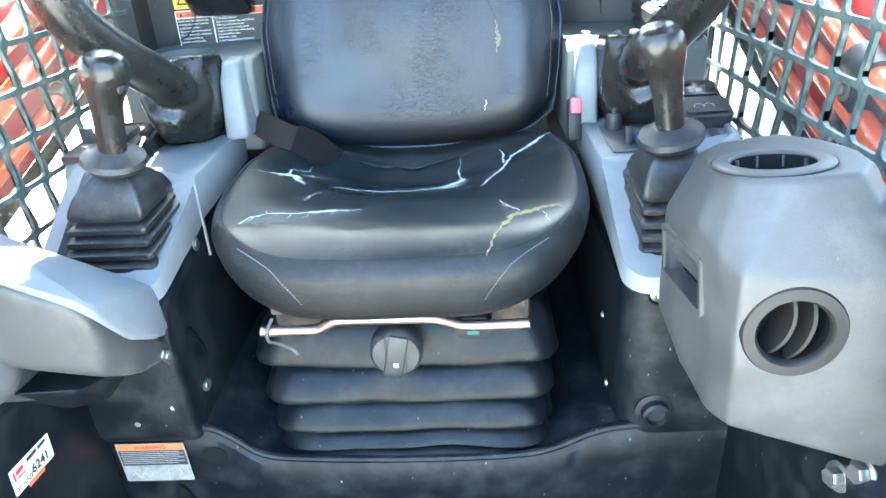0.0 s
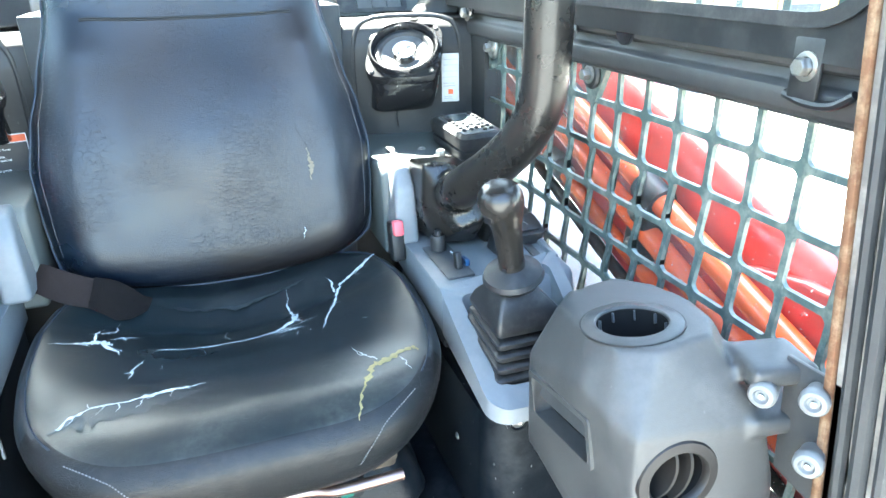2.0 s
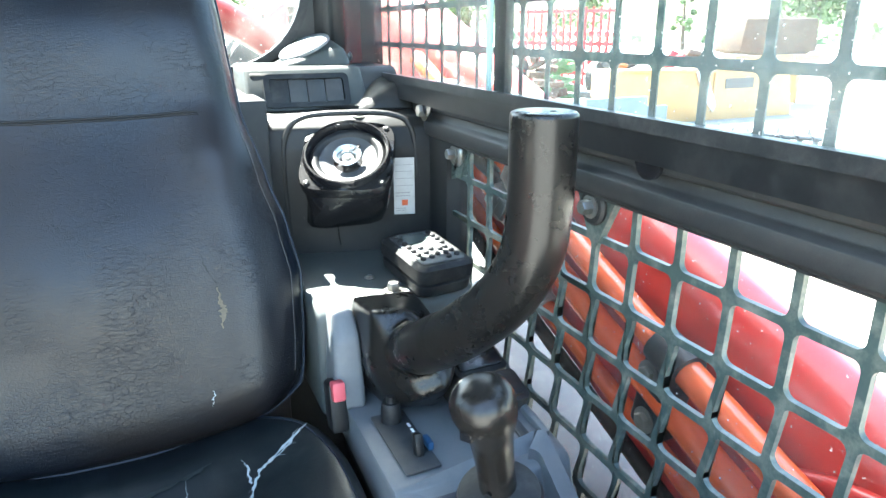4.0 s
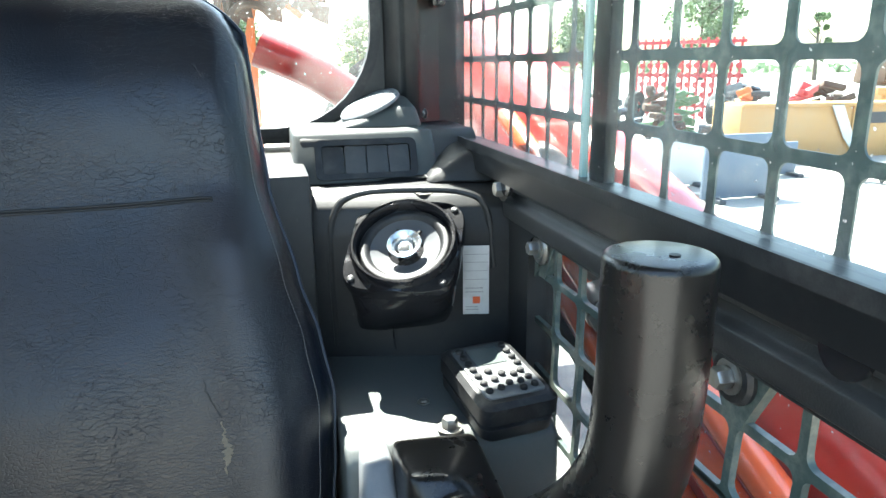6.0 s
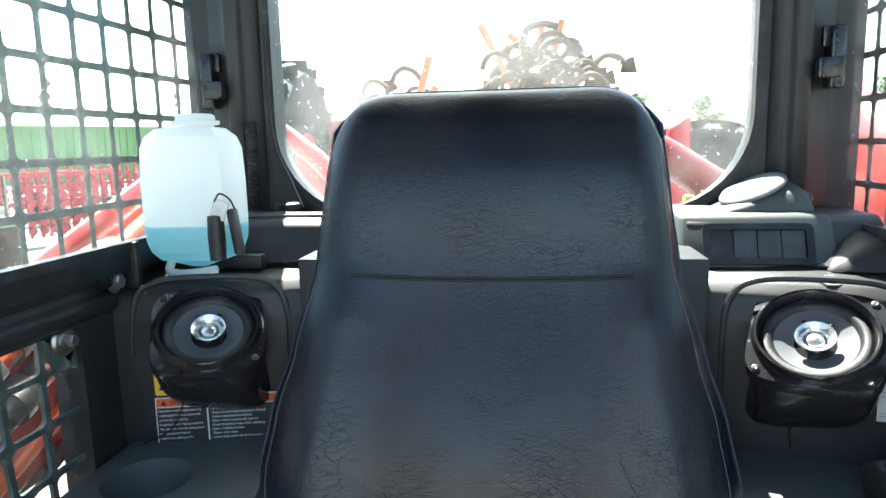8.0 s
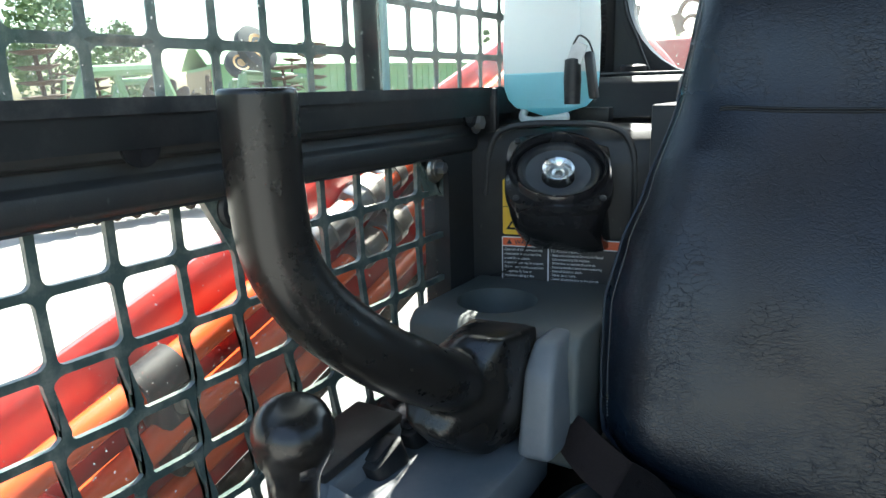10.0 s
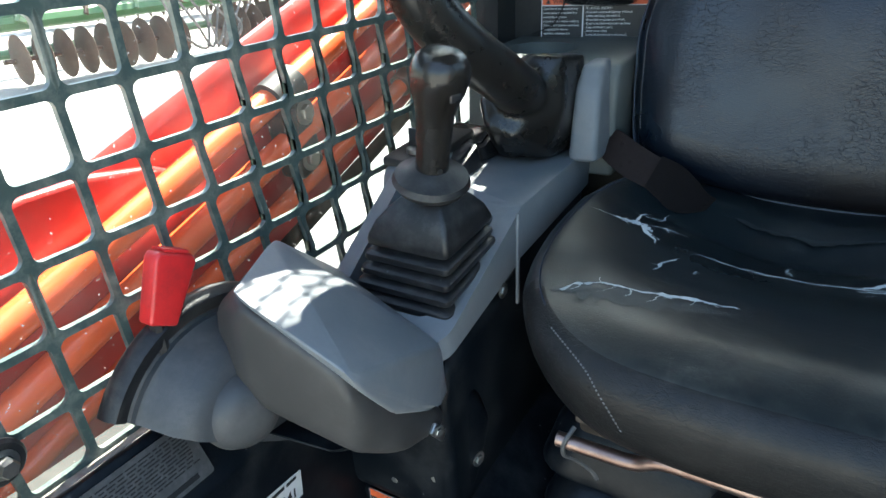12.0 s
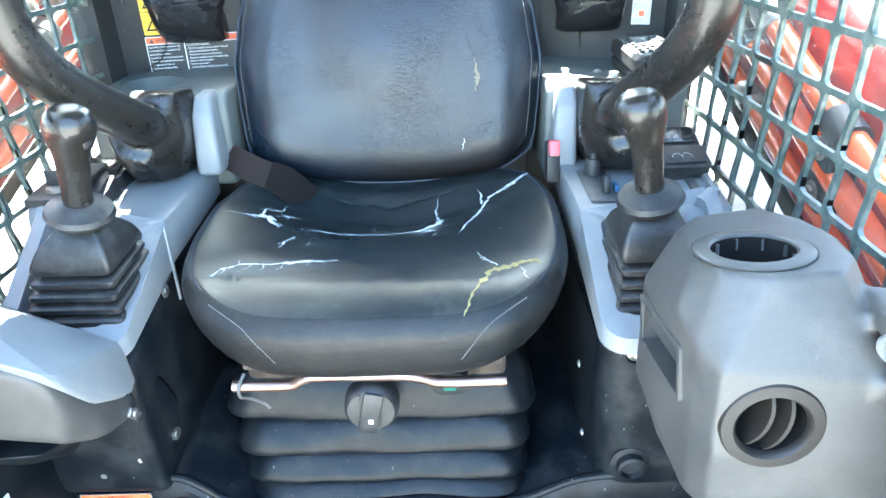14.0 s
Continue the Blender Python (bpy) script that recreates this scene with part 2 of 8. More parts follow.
M_rust = material("rusty_edge", (0.1044, 0.0454, 0.0181), 0.85, grain=0.4, grain_scale=120, wear=(0.2228, 0.1633, 0.0990), wear_amount=0.8, wear_scale=60, bump=0.9, bump_scale=250)
M_bar = material("worn_coppery_bar", (0.2500, 0.1750, 0.1450), 0.34, metal=0.85, wear=(0.0800, 0.0280, 0.0170), wear_amount=1.0, wear_scale=13, rough_var=0.15)
M_steel = material("zinc_bolt", (0.3600, 0.3550, 0.3350), 0.34, metal=0.9, wear=(0.2000, 0.1650, 0.1200), wear_amount=0.5, wear_scale=90)
M_dirt = material("gritty_metal", (0.0150, 0.0115, 0.0090), 0.8, grain=0.3, wear=(0.1000, 0.0800, 0.0640), wear_amount=0.8, wear_scale=30, bump=0.8, bump_scale=250, spec=0.38)
M_red = material("red_machine_paint", (0.5400, 0.0300, 0.0240), 0.32, grain=0.06, wear=(0.36, 0.13, 0.11), wear_amount=0.45, wear_scale=10, coat=0.35, specks=0.5)
M_redtube = material("red_hydraulic_line", (0.7600, 0.1060, 0.0270), 0.24, wear=(0.62, 0.16, 0.06), wear_amount=0.4, wear_scale=22, coat=0.6)
M_redknob = material("red_plastic", (0.55, 0.02, 0.022), 0.33, grain=0.05, wear=(0.2, 0.02, 0.02), wear_amount=0.5, wear_scale=40)
M_white = material("white_label", (0.5528, 0.5528, 0.5386), 0.5, grain=0.05, wear=(0.3753, 0.3604, 0.3379), wear_amount=0.6, wear_scale=40)
M_oldpaper = material("scuffed_paper", (0.20, 0.20, 0.19), 0.6, grain=0.2, wear=(0.07, 0.065, 0.06), wear_amount=0.8, wear_scale=45)
M_labelblack = material("label_black", (0.0198, 0.0198, 0.0218), 0.45, wear=(0.0396, 0.0396, 0.0396), wear_amount=0.4)
M_orange = material("label_orange", (0.75, 0.12, 0.03), 0.5, wear=(0.5, 0.2, 0.12), wear_amount=0.4, wear_scale=50)
M_yellow = material("label_yellow", (0.80, 0.50, 0.03), 0.5, wear=(0.5, 0.35, 0.08), wear_amount=0.3, wear_scale=50)
M_inkblack = material("ink_black", (0.0150, 0.0150, 0.0150), 0.5, spec=0.25)
M_inkred = material("ink_red", (0.5, 0.02, 0.02), 0.5)
M_inkgrey = material("ink_grey", (0.25, 0.25, 0.25), 0.5)
M_inkwhite = material("ink_white", (0.72, 0.72, 0.72), 0.5)
M_platelabel = material("worn_foil_label", (0.0462, 0.0462, 0.0453), 0.5, grain=0.2, wear=(0.1109, 0.1063, 0.0993), wear_amount=0.6, wear_scale=50, specks=0.3)
M_green = material("green_switch", (0.006, 0.085, 0.060), 0.4)
M_blue = material("blue_mark", (0.02, 0.07, 0.16), 0.4)
M_belt = material("seat_belt_webbing", (0.0190, 0.0125, 0.0110), 0.8, grain=0.35, grain_scale=500, bump=0.9, bump_scale=700, spec=0.2)
M_cone = material("grey_paper_cone", (0.0726, 0.0766, 0.0832), 0.6, bump=0.3)
M_dome = material("silver_dome", (0.72, 0.72, 0.70), 0.22, metal=0.9)
M_redbtn = material("faded_red_button", (0.62, 0.10, 0.12), 0.5)
M_concrete = material("dusty_grey_metal", (0.1300, 0.1350, 0.1350), 0.75, grain=0.2, wear=(0.2500, 0.2400, 0.2200), wear_amount=0.8, wear_scale=14)
M_gravel = material("pale_gravel", (0.28, 0.27, 0.245), 0.95, grain=0.35, grain_scale=30, wear=(0.20, 0.185, 0.165), wear_amount=0.7, wear_scale=0.7, bump=0.8, bump_scale=40)
M_pane = pane_material("window_glass", (0.88, 0.93, 0.92), 0.14)
# near-black without gloss: the shade inside holes and throats, put into colour
M_hole = material("hole_shade_black", (0.0100, 0.0100, 0.0100), 0.9, spec=0.00)
M_panel_pane = pane_material("scratched_clear_sheet", (0.94, 0.94, 0.92), 0.035, 16.0)


def plastic_translucent(name, colour, trans):
    m = bpy.data.materials.new(name)
    m.use_nodes = True
    p = m.node_tree.nodes["Principled BSDF"]
    p.inputs["Base Color"].default_value = (*colour, 1)
    p.inputs["Roughness"].default_value = 0.42
    t = m.node_tree.nodes.new("ShaderNodeBsdfTranslucent")
    t.inputs[0].default_value = (*colour, 1)
    mx = m.node_tree.nodes.new("ShaderNodeMixShader")
    mx.inputs[0].default_value = trans
    m.node_tree.links.new(p.outputs[0], mx.inputs[1])
    m.node_tree.links.new(t.outputs[0], mx.inputs[2])
    m.node_tree.links.new(mx.outputs[0], m.node_tree.nodes["Material Output"].inputs[0])
    return m


M_tank = plastic_translucent("milky_plastic", (0.88, 0.89, 0.87), 0.62)
M_fluid = plastic_translucent("milky_plastic_over_blue_fluid", (0.52, 0.84, 0.90), 0.66)


# ---------------------------------------------------------------- shape helpers
def merge(bm, tmp, m=None):
    if m is not None:
        bmesh.ops.transform(tmp, matrix=m, verts=tmp.verts)
    me = bpy.data.meshes.new("tmp")
    tmp.to_mesh(me)
    tmp.free()
    bm.from_mesh(me)
    bpy.data.meshes.remove(me)
    return bm


def fresh():
    return bmesh.new()


def box(bm, centre, size, bev=0.0, m=None, seg=2):
    """A bevelled block."""
    tmp = bmesh.new()
    bmesh.ops.create_cube(tmp, size=1.0)
    bmesh.ops.scale(tmp, vec=size, verts=tmp.verts)
    if bev:
        bmesh.ops.bevel(tmp, geom=list(tmp.edges), offset=bev, segments=seg, profile=0.5, affect="EDGES", clamp_overlap=True)
    t = Matrix.Translation(centre)
    return merge(bm, tmp, t if m is None else t @ m)


def loft(bm, rings, cap=True, loop=True):
    """Skins rings of equal count."""
    tmp = bmesh.new()
    rows = [[tmp.verts.new(p) for p in r] for r in rings]
    k = len(rings[0])
    for a, b in zip(rows, rows[1:]):
        for i in range(k if loop else k - 1):
            j = (i + 1) % k
            tmp.faces.new((a[i], a[j], b[j], b[i]))
    if cap and loop:
        tmp.faces.new(rows[0][::-1])
        tmp.faces.new(rows[-1])
    bmesh.ops.recalc_face_normals(tmp, faces=tmp.faces)
    return merge(bm, tmp)


def prism(bm, pts, axis, a, b, bev=0.0, seg=2):
    """A flat outline drawn out along an axis: pts are the other two coordinates, in order."""
    def at(p, v):
        return {"x": (v, p[0], p[1]), "y": (p[0], v, p[1]), "z": (p[0], p[1], v)}[axis]
    tmp = bmesh.new()
    lo, hi = [tmp.verts.new(at(p, a)) for p in pts], [tmp.verts.new(at(p, b)) for p in pts]
    tmp.faces.new(lo), tmp.faces.new(hi[::-1])
    k = len(pts)
    for i in range(k):
        j = (i + 1) % k
        tmp.faces.new((lo[i], hi[i], hi[j], lo[j]))
    bmesh.ops.recalc_face_normals(tmp, faces=tmp.faces)
    if bev:
        bmesh.ops.bevel(tmp, geom=list(tmp.edges), offset=bev, segments=seg, profile=0.5, affect="EDGES", clamp_overlap=True)
    return merge(bm, tmp)


def spline(pts, n=8):
    """A smooth line through the points."""
    pts = [Vector(p) for p in pts]
    ext = [2 * pts[0] - pts[1], *pts, 2 * pts[-1] - pts[-2]]
    out = []
    for i in range(1, len(ext) - 2):
        p0, p1, p2, p3 = ext[i - 1:i + 3]
        for k in range(n):
            t = k / n
            out.append(0.5 * ((2 * p1) + (p2 - p0) * t + (2 * p0 - 5 * p1 + 4 * p2 - p3) * t * t + (3 * p1 - p0 - 3 * p2 + p3) * t ** 3))
    return out + [pts[-1]]


def sweep(bm, path, radius, sides=12, cap=True, flat=1.0, up=None):
    """A round (or flattened) bar along a line; radius may be a list."""
    path = [Vector(p) for p in path]
    rings, ref = [], Vector(up) if up else None
    for i, p in enumerate(path):
        d = (path[min(i + 1, len(path) - 1)] - path[max(i - 1, 0)]).normalized()
        if ref is None:
            ref = d.orthogonal()
        side = d.cross(ref).normalized()
        ref2 = side.cross(d).normalized()
        if not up:
            ref = ref2
        r = radius[i] if isinstance(radius, (list, tuple)) else radius
        rings.append([p + side * r * math.cos(2 * math.pi * k / sides) + ref2 * r * flat * math.sin(2 * math.pi * k / sides) for k in range(sides)])
    return loft(bm, rings, cap)


def lathe(bm, profile, m=None, sides=32, squash=1.0):
    """A turned shape round z from (radius, height) pairs."""
    tmp = bmesh.new()
    rows = []
    for r, z in profile:
        if r < 1e-5:
            rows.append([tmp.verts.new((0, 0, z))])
        else:
            rows.append([tmp.verts.new((r * math.cos(2 * math.pi * k / sides), r * squash * math.sin(2 * math.pi * k / sides), z)) for k in range(sides)])
    for a, b in zip(rows, rows[1:]):
        for k in range(sides):
            j = (k + 1) % sides
            q = [a[k % len(a)], a[j % len(a)], b[j % len(b)], b[k % len(b)]]
            q = [v for i, v in enumerate(q) if v not in q[:i]]
            if len(q) > 2:
                tmp.faces.new(q)
    bmesh.ops.recalc_face_normals(tmp, faces=tmp.faces)
    return merge(bm, tmp, m)


def rrect(a0, a1, b0, b1, r, n=6):
    """A rectangle with rounded corners, as a list of points."""
    rs = r if isinstance(r, (list, tuple)) else [r] * 4
    out = []
    for (ca, cb, st), rr in zip(((a1, b1, 0), (a0, b1, 90), (a0, b0, 180), (a1, b0, 270)), rs):
        ox, oy = ca - rr * (1 if ca == a1 else -1), cb - rr * (1 if cb == b1 else -1)
        for k in range(n + 1):
            t = radians(st + 90 * k / n)
            out.append((ox + rr * math.cos(t), oy + rr * math.sin(t)))
    return out


def ring(bm, outer, inner, axis, a, b):
    """A frame between two outlines of equal count, a to b along the axis."""
    def at(p, v):
        return {"x": (v, p[0], p[1]), "y": (p[0], v, p[1]), "z": (p[0], p[1], v)}[axis]
    loops = [[at(p, a) for p in outer], [at(p, a) for p in inner], [at(p, b) for p in inner], [at(p, b) for p in outer]]
    return loft(bm, loops + [loops[0]], cap=False)


def flip(bm, s):
    """Mirrors a shape to the other side of the cab for s = -1."""
    if s < 0:
        bmesh.ops.scale(bm, vec=(-1, 1, 1), verts=bm.verts)
        bmesh.ops.reverse_faces(bm, faces=bm.faces)
    return bm


def part(name, bm, mat, parent=None, label="", sharp=38):
    """Links a shape as one mesh object under a thing or part."""
    me = bpy.data.meshes.new(name)
    bmesh.ops.remove_doubles(bm, verts=bm.verts, dist=1e-6)
    bm.to_mesh(me)
    bm.free()
    me.materials.append(mat)
    me.shade_smooth()
    me.set_sharp_from_angle(angle=radians(sharp))
    ob = new(name, me)
    if parent is not None:
        ob.parent = parent
        ob.matrix_parent_inverse = parent.matrix_world.inverted()
    if label:
        ob["label"] = label
    return ob


def touch(ob, origin, way):
    """Where a ray meets a mesh, and the normal there."""
    hit, where, normal, _ = ob.ray_cast(Vector(origin), Vector(way).normalized())
    return (where, normal) if hit else (Vector(origin), -Vector(way).normalized())


def cut(ob, bm):
    """Takes a shape out of a mesh object."""
    me = bpy.data.meshes.new("cutter")
    bm.to_mesh(me)
    bm.free()
    c = new("cutter", me)
    mod = ob.modifiers.new("cut", "BOOLEAN")
    mod.object, mod.operation, mod.solver = c, "DIFFERENCE", "EXACT"
    bpy.context.view_layer.update()
    out = bpy.data.meshes.new_from_object(ob.evaluated_get(bpy.context.evaluated_depsgraph_get()))
    ob.modifiers.clear()
    ob.data = out
    bpy.data.objects.remove(c)
    return ob


def soften(ob, voxel=0.004, rounds=8):
    """Fuses the overlapping shapes of a mesh into one moulded skin with eased edges."""
    fuse = ob.modifiers.new("fuse", "REMESH")
    fuse.mode, fuse.voxel_size = "VOXEL", voxel
    ease = ob.modifiers.new("ease", "SMOOTH")
    ease.factor, ease.iterations = 0.5, rounds
    bpy.context.view_layer.update()
    out = bpy.data.meshes.new_from_object(ob.evaluated_get(bpy.context.evaluated_depsgraph_get()))
    mat = ob.data.materials[0]
    ob.modifiers.clear()
    out.materials.clear()
    out.materials.append(mat)
    out.shade_smooth()
    ob.data = out
    return ob


def thing(name, label, category, at=(0, 0, 0), group="", kind=""):
    e = new(name)
    e.location = at
    e.empty_display_size = 0.05
    bpy.context.view_layer.update()
    return tagged(e, label, category, group, kind)


def letters(name, text, size, m, mat, parent, align="LEFT", bold=0.0):
    """Printed words as a thin mesh; m puts the text's plane (x right, y up) into place."""
    cu = bpy.data.curves.new("words", "FONT")
    cu.body, cu.size, cu.align_x, cu.offset, cu.extrude = text, size, align, bold, 0.0001
    cu.resolution_u = 2
    tmp = new("words", cu)
    bpy.context.view_layer.update()
    me = bpy.data.meshes.new_from_object(tmp.evaluated_get(bpy.context.evaluated_depsgraph_get()))
    bpy.data.objects.remove(tmp)
    me.transform(m)
    me.materials.clear()
    me.materials.append(mat)
    ob = new(name, me)
    ob.parent = parent
    ob.matrix_parent_inverse = parent.matrix_world.inverted()
    return ob


def plane_at(origin, right, up):
    """The pose of a flat sign: origin, and the ways of its x and y."""
    r, u = Vector(right).normalized(), Vector(up).normalized()
    n = r.cross(u).normalized()
    u = n.cross(r)
    m = Matrix((r, u, n)).transposed().to_4x4()
    m.translation = origin
    return m


def slab(m, x0, x1, y0, y1, thick=0.0006, r=0.0, z=0.0):
    """A thin plate in the plane m, perhaps with rounded corners."""
    bm = fresh()
    prism(bm, rrect(x0, x1, y0, y1, r, 4) if r else [(x0, y0), (x1, y0), (x1, y1), (x0, y1)], "z", z, z + thick)
    bmesh.ops.transform(bm, matrix=m, verts=bm.verts)
    return bm


def bolt_shape(m, r=0.009, h=0.007, washer=True):
    bm = fresh()
    if washer:
        lathe(bm, [(0, 0), (r * 1.55, 0), (r * 1.55, 0.0016), (r, 0.002)], m, 20)
    lathe(bm, [(r * 0.98, 0.001), (r, 0.002), (r, h * 0.85), (r * 0.86, h), (0, h)], m, 6)
    return bm


def bolt(at, normal, label="dull zinc-plated hexagon bolt on the cab", r=0.009, h=0.007, parent=None, mat=None, name="bolt"):
    m = Matrix.Translation(at) @ Vector(normal).to_track_quat("Z", "Y").to_matrix().to_4x4()
    ob = part(name, bolt_shape(m, r, h), mat or M_steel, parent)
    if parent is None:
        tagged(ob, label, "bolt")
    return ob



def hull(points, bev=0.006, seg=3):
    """The smallest solid round some corner points, with rounded edges."""
    tmp = bmesh.new()
    for p in points:
        tmp.verts.new(p)
    out = bmesh.ops.convex_hull(tmp, input=tmp.verts)
    junk = [v for v in tmp.verts if not v.link_faces]
    bmesh.ops.delete(tmp, geom=junk, context="VERTS")
    bmesh.ops.dissolve_limit(tmp, angle_limit=radians(4), verts=tmp.verts, edges=tmp.edges)
    bmesh.ops.recalc_face_normals(tmp, faces=tmp.faces)
    if bev:
        bmesh.ops.bevel(tmp, geom=list(tmp.edges), offset=bev, segments=seg, profile=0.5, affect="EDGES", clamp_overlap=True)
    return tmp


def structure(name, bm, mat, label, category="wall"):
    return tagged(part(name, bm, mat), label, category, kind="structure")


# ---------------------------------------------------------------- cab shell
structure("floor", box(fresh(), (0, 0.52, -0.015), (0.98, 0.62, 0.03), 0.003), M_panel, "dark scuffed cab floor pan", "floor")
structure("ceiling", box(fresh(), (0, 1.10, 1.652), (1.06, 1.16, 0.02), 0.004), M_liner, "charcoal cab ceiling liner", "ceiling")
structure("roof", box(fresh(), (0, 1.10, 1.70), (1.12, 1.22, 0.07), 0.02), M_frameblack, "black cab roof panel", "roof")

YS, ZS = 0.0585, 0.0595          # pitch of the punched safety grid


def grid_plate(ys, zs, x, bar=0.0095, thick=0.005, wave=0.0):
    """A punched plate: square holes with rounded corners."""
    bm = fresh()
    for y0, y1 in zip(ys, ys[1:]):
        for z0, z1 in zip(zs, zs[1:]):
            h = bar / 2
            r = min(0.0075, (y1 - y0 - bar) / 2.2, (z1 - z0 - bar) / 2.2)
            if y1 - y0 < bar * 1.5 or z1 - z0 < bar * 1.5:
                continue
            ring(bm, rrect(y0, y1, z0, z1, 0.0001, 4), rrect(y0 + h, y1 - h, z0 + h, z1 - h, r, 4), "x", x, x + thick)
    if wave:
        for v in bm.verts:
            low = max(0.0, min(1.0, (0.79 - v.co.z) / 0.05))
            v.co.y += wave * low * math.sin(2 * math.pi * (v.co.z - 0.46) / (ZS)) * (0.6 + 0.4 * math.sin(9 * v.co.y))
    return bm


def ahead(bm, dy):
    bmesh.ops.translate(bm, vec=(0, dy, 0), verts=bm.verts)
    return bm


def side(s):
    word = "right" if s > 0 else "left"
    # lower skin with the lower window's opening
    bm = fresh()
    ring(bm, rrect(0.33, 1.31, 0.40, 0.870, 0.001), rrect(0.385, 1.246, 0.452, 0.858, 0.02), "x", 0.482, 0.522)
    box(bm, (0.502, 0.855, 0.17), (0.040, 0.91, 0.47), 0.003)
    box(bm, (0.505, 1.48, 0.43), (0.036, 0.36, 0.98), 0.003)
    wall = structure("wall_" + word, flip(bm, s), M_liner, "charcoal steel cab side wall with window openings")
    # stepped rail between the two windows
    prof = [(0.482, 0.860), (0.474, 0.866), (0.472, 0.884), (0.481, 0.889), (0.482, 0.899), (0.469, 0.903), (0.467, 0.917), (0.478, 0.921), (0.520, 0.921), (0.520, 0.860)]
    bm = fresh()
    prism(bm, prof, "y", 0.42, 1.31, 0.0012, 1)
    structure("rail_" + word, flip(bm, s), M_liner, "stepped charcoal rail under the side window", "trim")
    # window frame
    bm = fresh()
    ring(bm, rrect(0.415, 1.672, 0.909, 1.62, (0.01, 0.01, 0.03, 0.06), 8), rrect(0.476, 1.636, 0.941, 1.55, (0.07, 0.07, 0.07, 0.07), 8), "x", 0.464, 0.500)
    win = structure("window_1" if s > 0 else "window_2", flip(bm, s), M_frameblack, "black-framed sliding cab side window, dusty glass", "window")
    bm = fresh()
    ring(bm, rrect(0.469, 1.643, 0.934, 1.557, 0.075, 8), rrect(0.481, 1.631, 0.946, 1.545, 0.066, 8), "x", 0.4605, 0.4638)
    part("rubber_seal", flip(bm, s), M_black, win)
    bm = box(fresh(), (0.4885, 0.795, 1.245), (0.004, 0.65, 0.62))
    pane = part("pane", flip(bm, s), M_pane, win)
    pane.visible_shadow = False
    bm = box(fresh(), (0.4955, 1.365, 1.245), (0.004, 0.56, 0.62))
    pane = part("pane", flip(bm, s), M_pane, win)
    pane.visible_shadow = False
    bm = box(fresh(), (0.4935, 1.104, 1.245), (0.012, 0.028, 0.615), 0.002)
    part("mullion", flip(bm, s), M_frameblack, win)
    bm = box(fresh(), (0.487, 1.128, 1.245), (0.006, 0.008, 0.615), 0.001)
    part("pane_edge", flip(bm, s), M_glassedge, win, "pale green glass edge")
    # latch at the rear of the sliding pane
    bm = fresh()
    box(bm, (0.462, 1.578, 1.165), (0.020, 0.030, 0.085), 0.004)
    box(bm, (0.448, 1.565, 1.150), (0.030, 0.022, 0.028), 0.003)
    box(bm, (0.455, 1.590, 1.195), (0.016, 0.018, 0.03), 0.003)
    part("latch", flip(bm, s), M_gloss, win, "black plastic window latch")
    bm = fresh()
    box(bm, (0.466, 0.570, 1.032), (0.018, 0.030, 0.034), 0.003)
    box(bm, (0.454, 0.569, 1.040), (0.010, 0.012, 0.040), 0.003)
    box(bm, (0.466, 0.566, 1.008), (0.009, 0.014, 0.020), 0.003)
    box(bm, (0.466, 0.545, 1.036), (0.009, 0.026, 0.010), 0.003)
    part("latch", flip(bm, s), M_gloss, win, "black plastic pull latch")
    # lip notches and dirt under the frame
    for yy in (0.80, 1.28):
        bm = lathe(fresh(), [(0, 0), (0.016, 0), (0.016, 0.004), (0, 0.004)], Matrix.Translation((0.4690, yy, 0.911)) @ pose(0, 0, 0, 0, -90, 0), 20)
        part("clip", flip(bm, s), M_gloss, win)
    # safety grids
    ys = [0.375] + [0.4905 + YS * k for k in range(-1, 13)] + [1.258]
    zs = [0.446] + [0.457 + ZS * k for k in range(0, 7)] + [0.868]
    bm = grid_plate(ys, zs, 0.4920, 0.0072, 0.0055, 0.0062)
    for yc in (0.899, 1.224):
        prism(bm, [(yc - 0.034, 0.862), (yc + 0.034, 0.862), (yc + 0.008, 0.812), (yc - 0.008, 0.812)], "x", 0.4900, 0.4985)
    prism(bm, [(1.252, 0.862), (1.19, 0.862), (1.252, 0.80)], "x", 0.4900, 0.4985)
    g = structure("safety_grid_low_" + word, flip(bm, s), M_grid, "dark green punched steel safety grid over the lower side window", "grille")
    pane = part("clear_sheet", flip(box(fresh(), (0.5035, 0.815, 0.655), (0.003, 0.87, 0.42)), s), M_panel_pane, g, "scratched clear plastic sheet")
    pane.visible_shadow = False
    ys = [0.46] + [0.497 + 0.0592 * k for k in range(0, 20)] + [1.66]
    zs = [0.93, 0.9885] + [0.9885 + 0.0597 * k for k in range(1, 10)] + [1.575]
    structure("safety_grid_high_" + word, flip(grid_plate(ys, zs, 0.509, 0.0088, 0.0016), s), M_grid, "dark green punched steel safety grid outside the upper window", "grille")
    bm = box(fresh(), (0.4835, 0.815, 0.4545), (0.014, 0.86, 0.006), 0.0015)
    structure("sill_" + word, flip(bm, s), M_post, "dusty beige sill under the lower side window", "trim")
    # bolts on the rail and grid
    for at, r in (((0.4700, 1.300, 0.900), 0.0095), ((0.4640, 0.539, 0.905), 0.0078), ((0.4660, 0.918, 0.902), 0.008)):
        bolt((at[0] * s, at[1], at[2]), (-s, 0, 0), r=r, h=0.011)
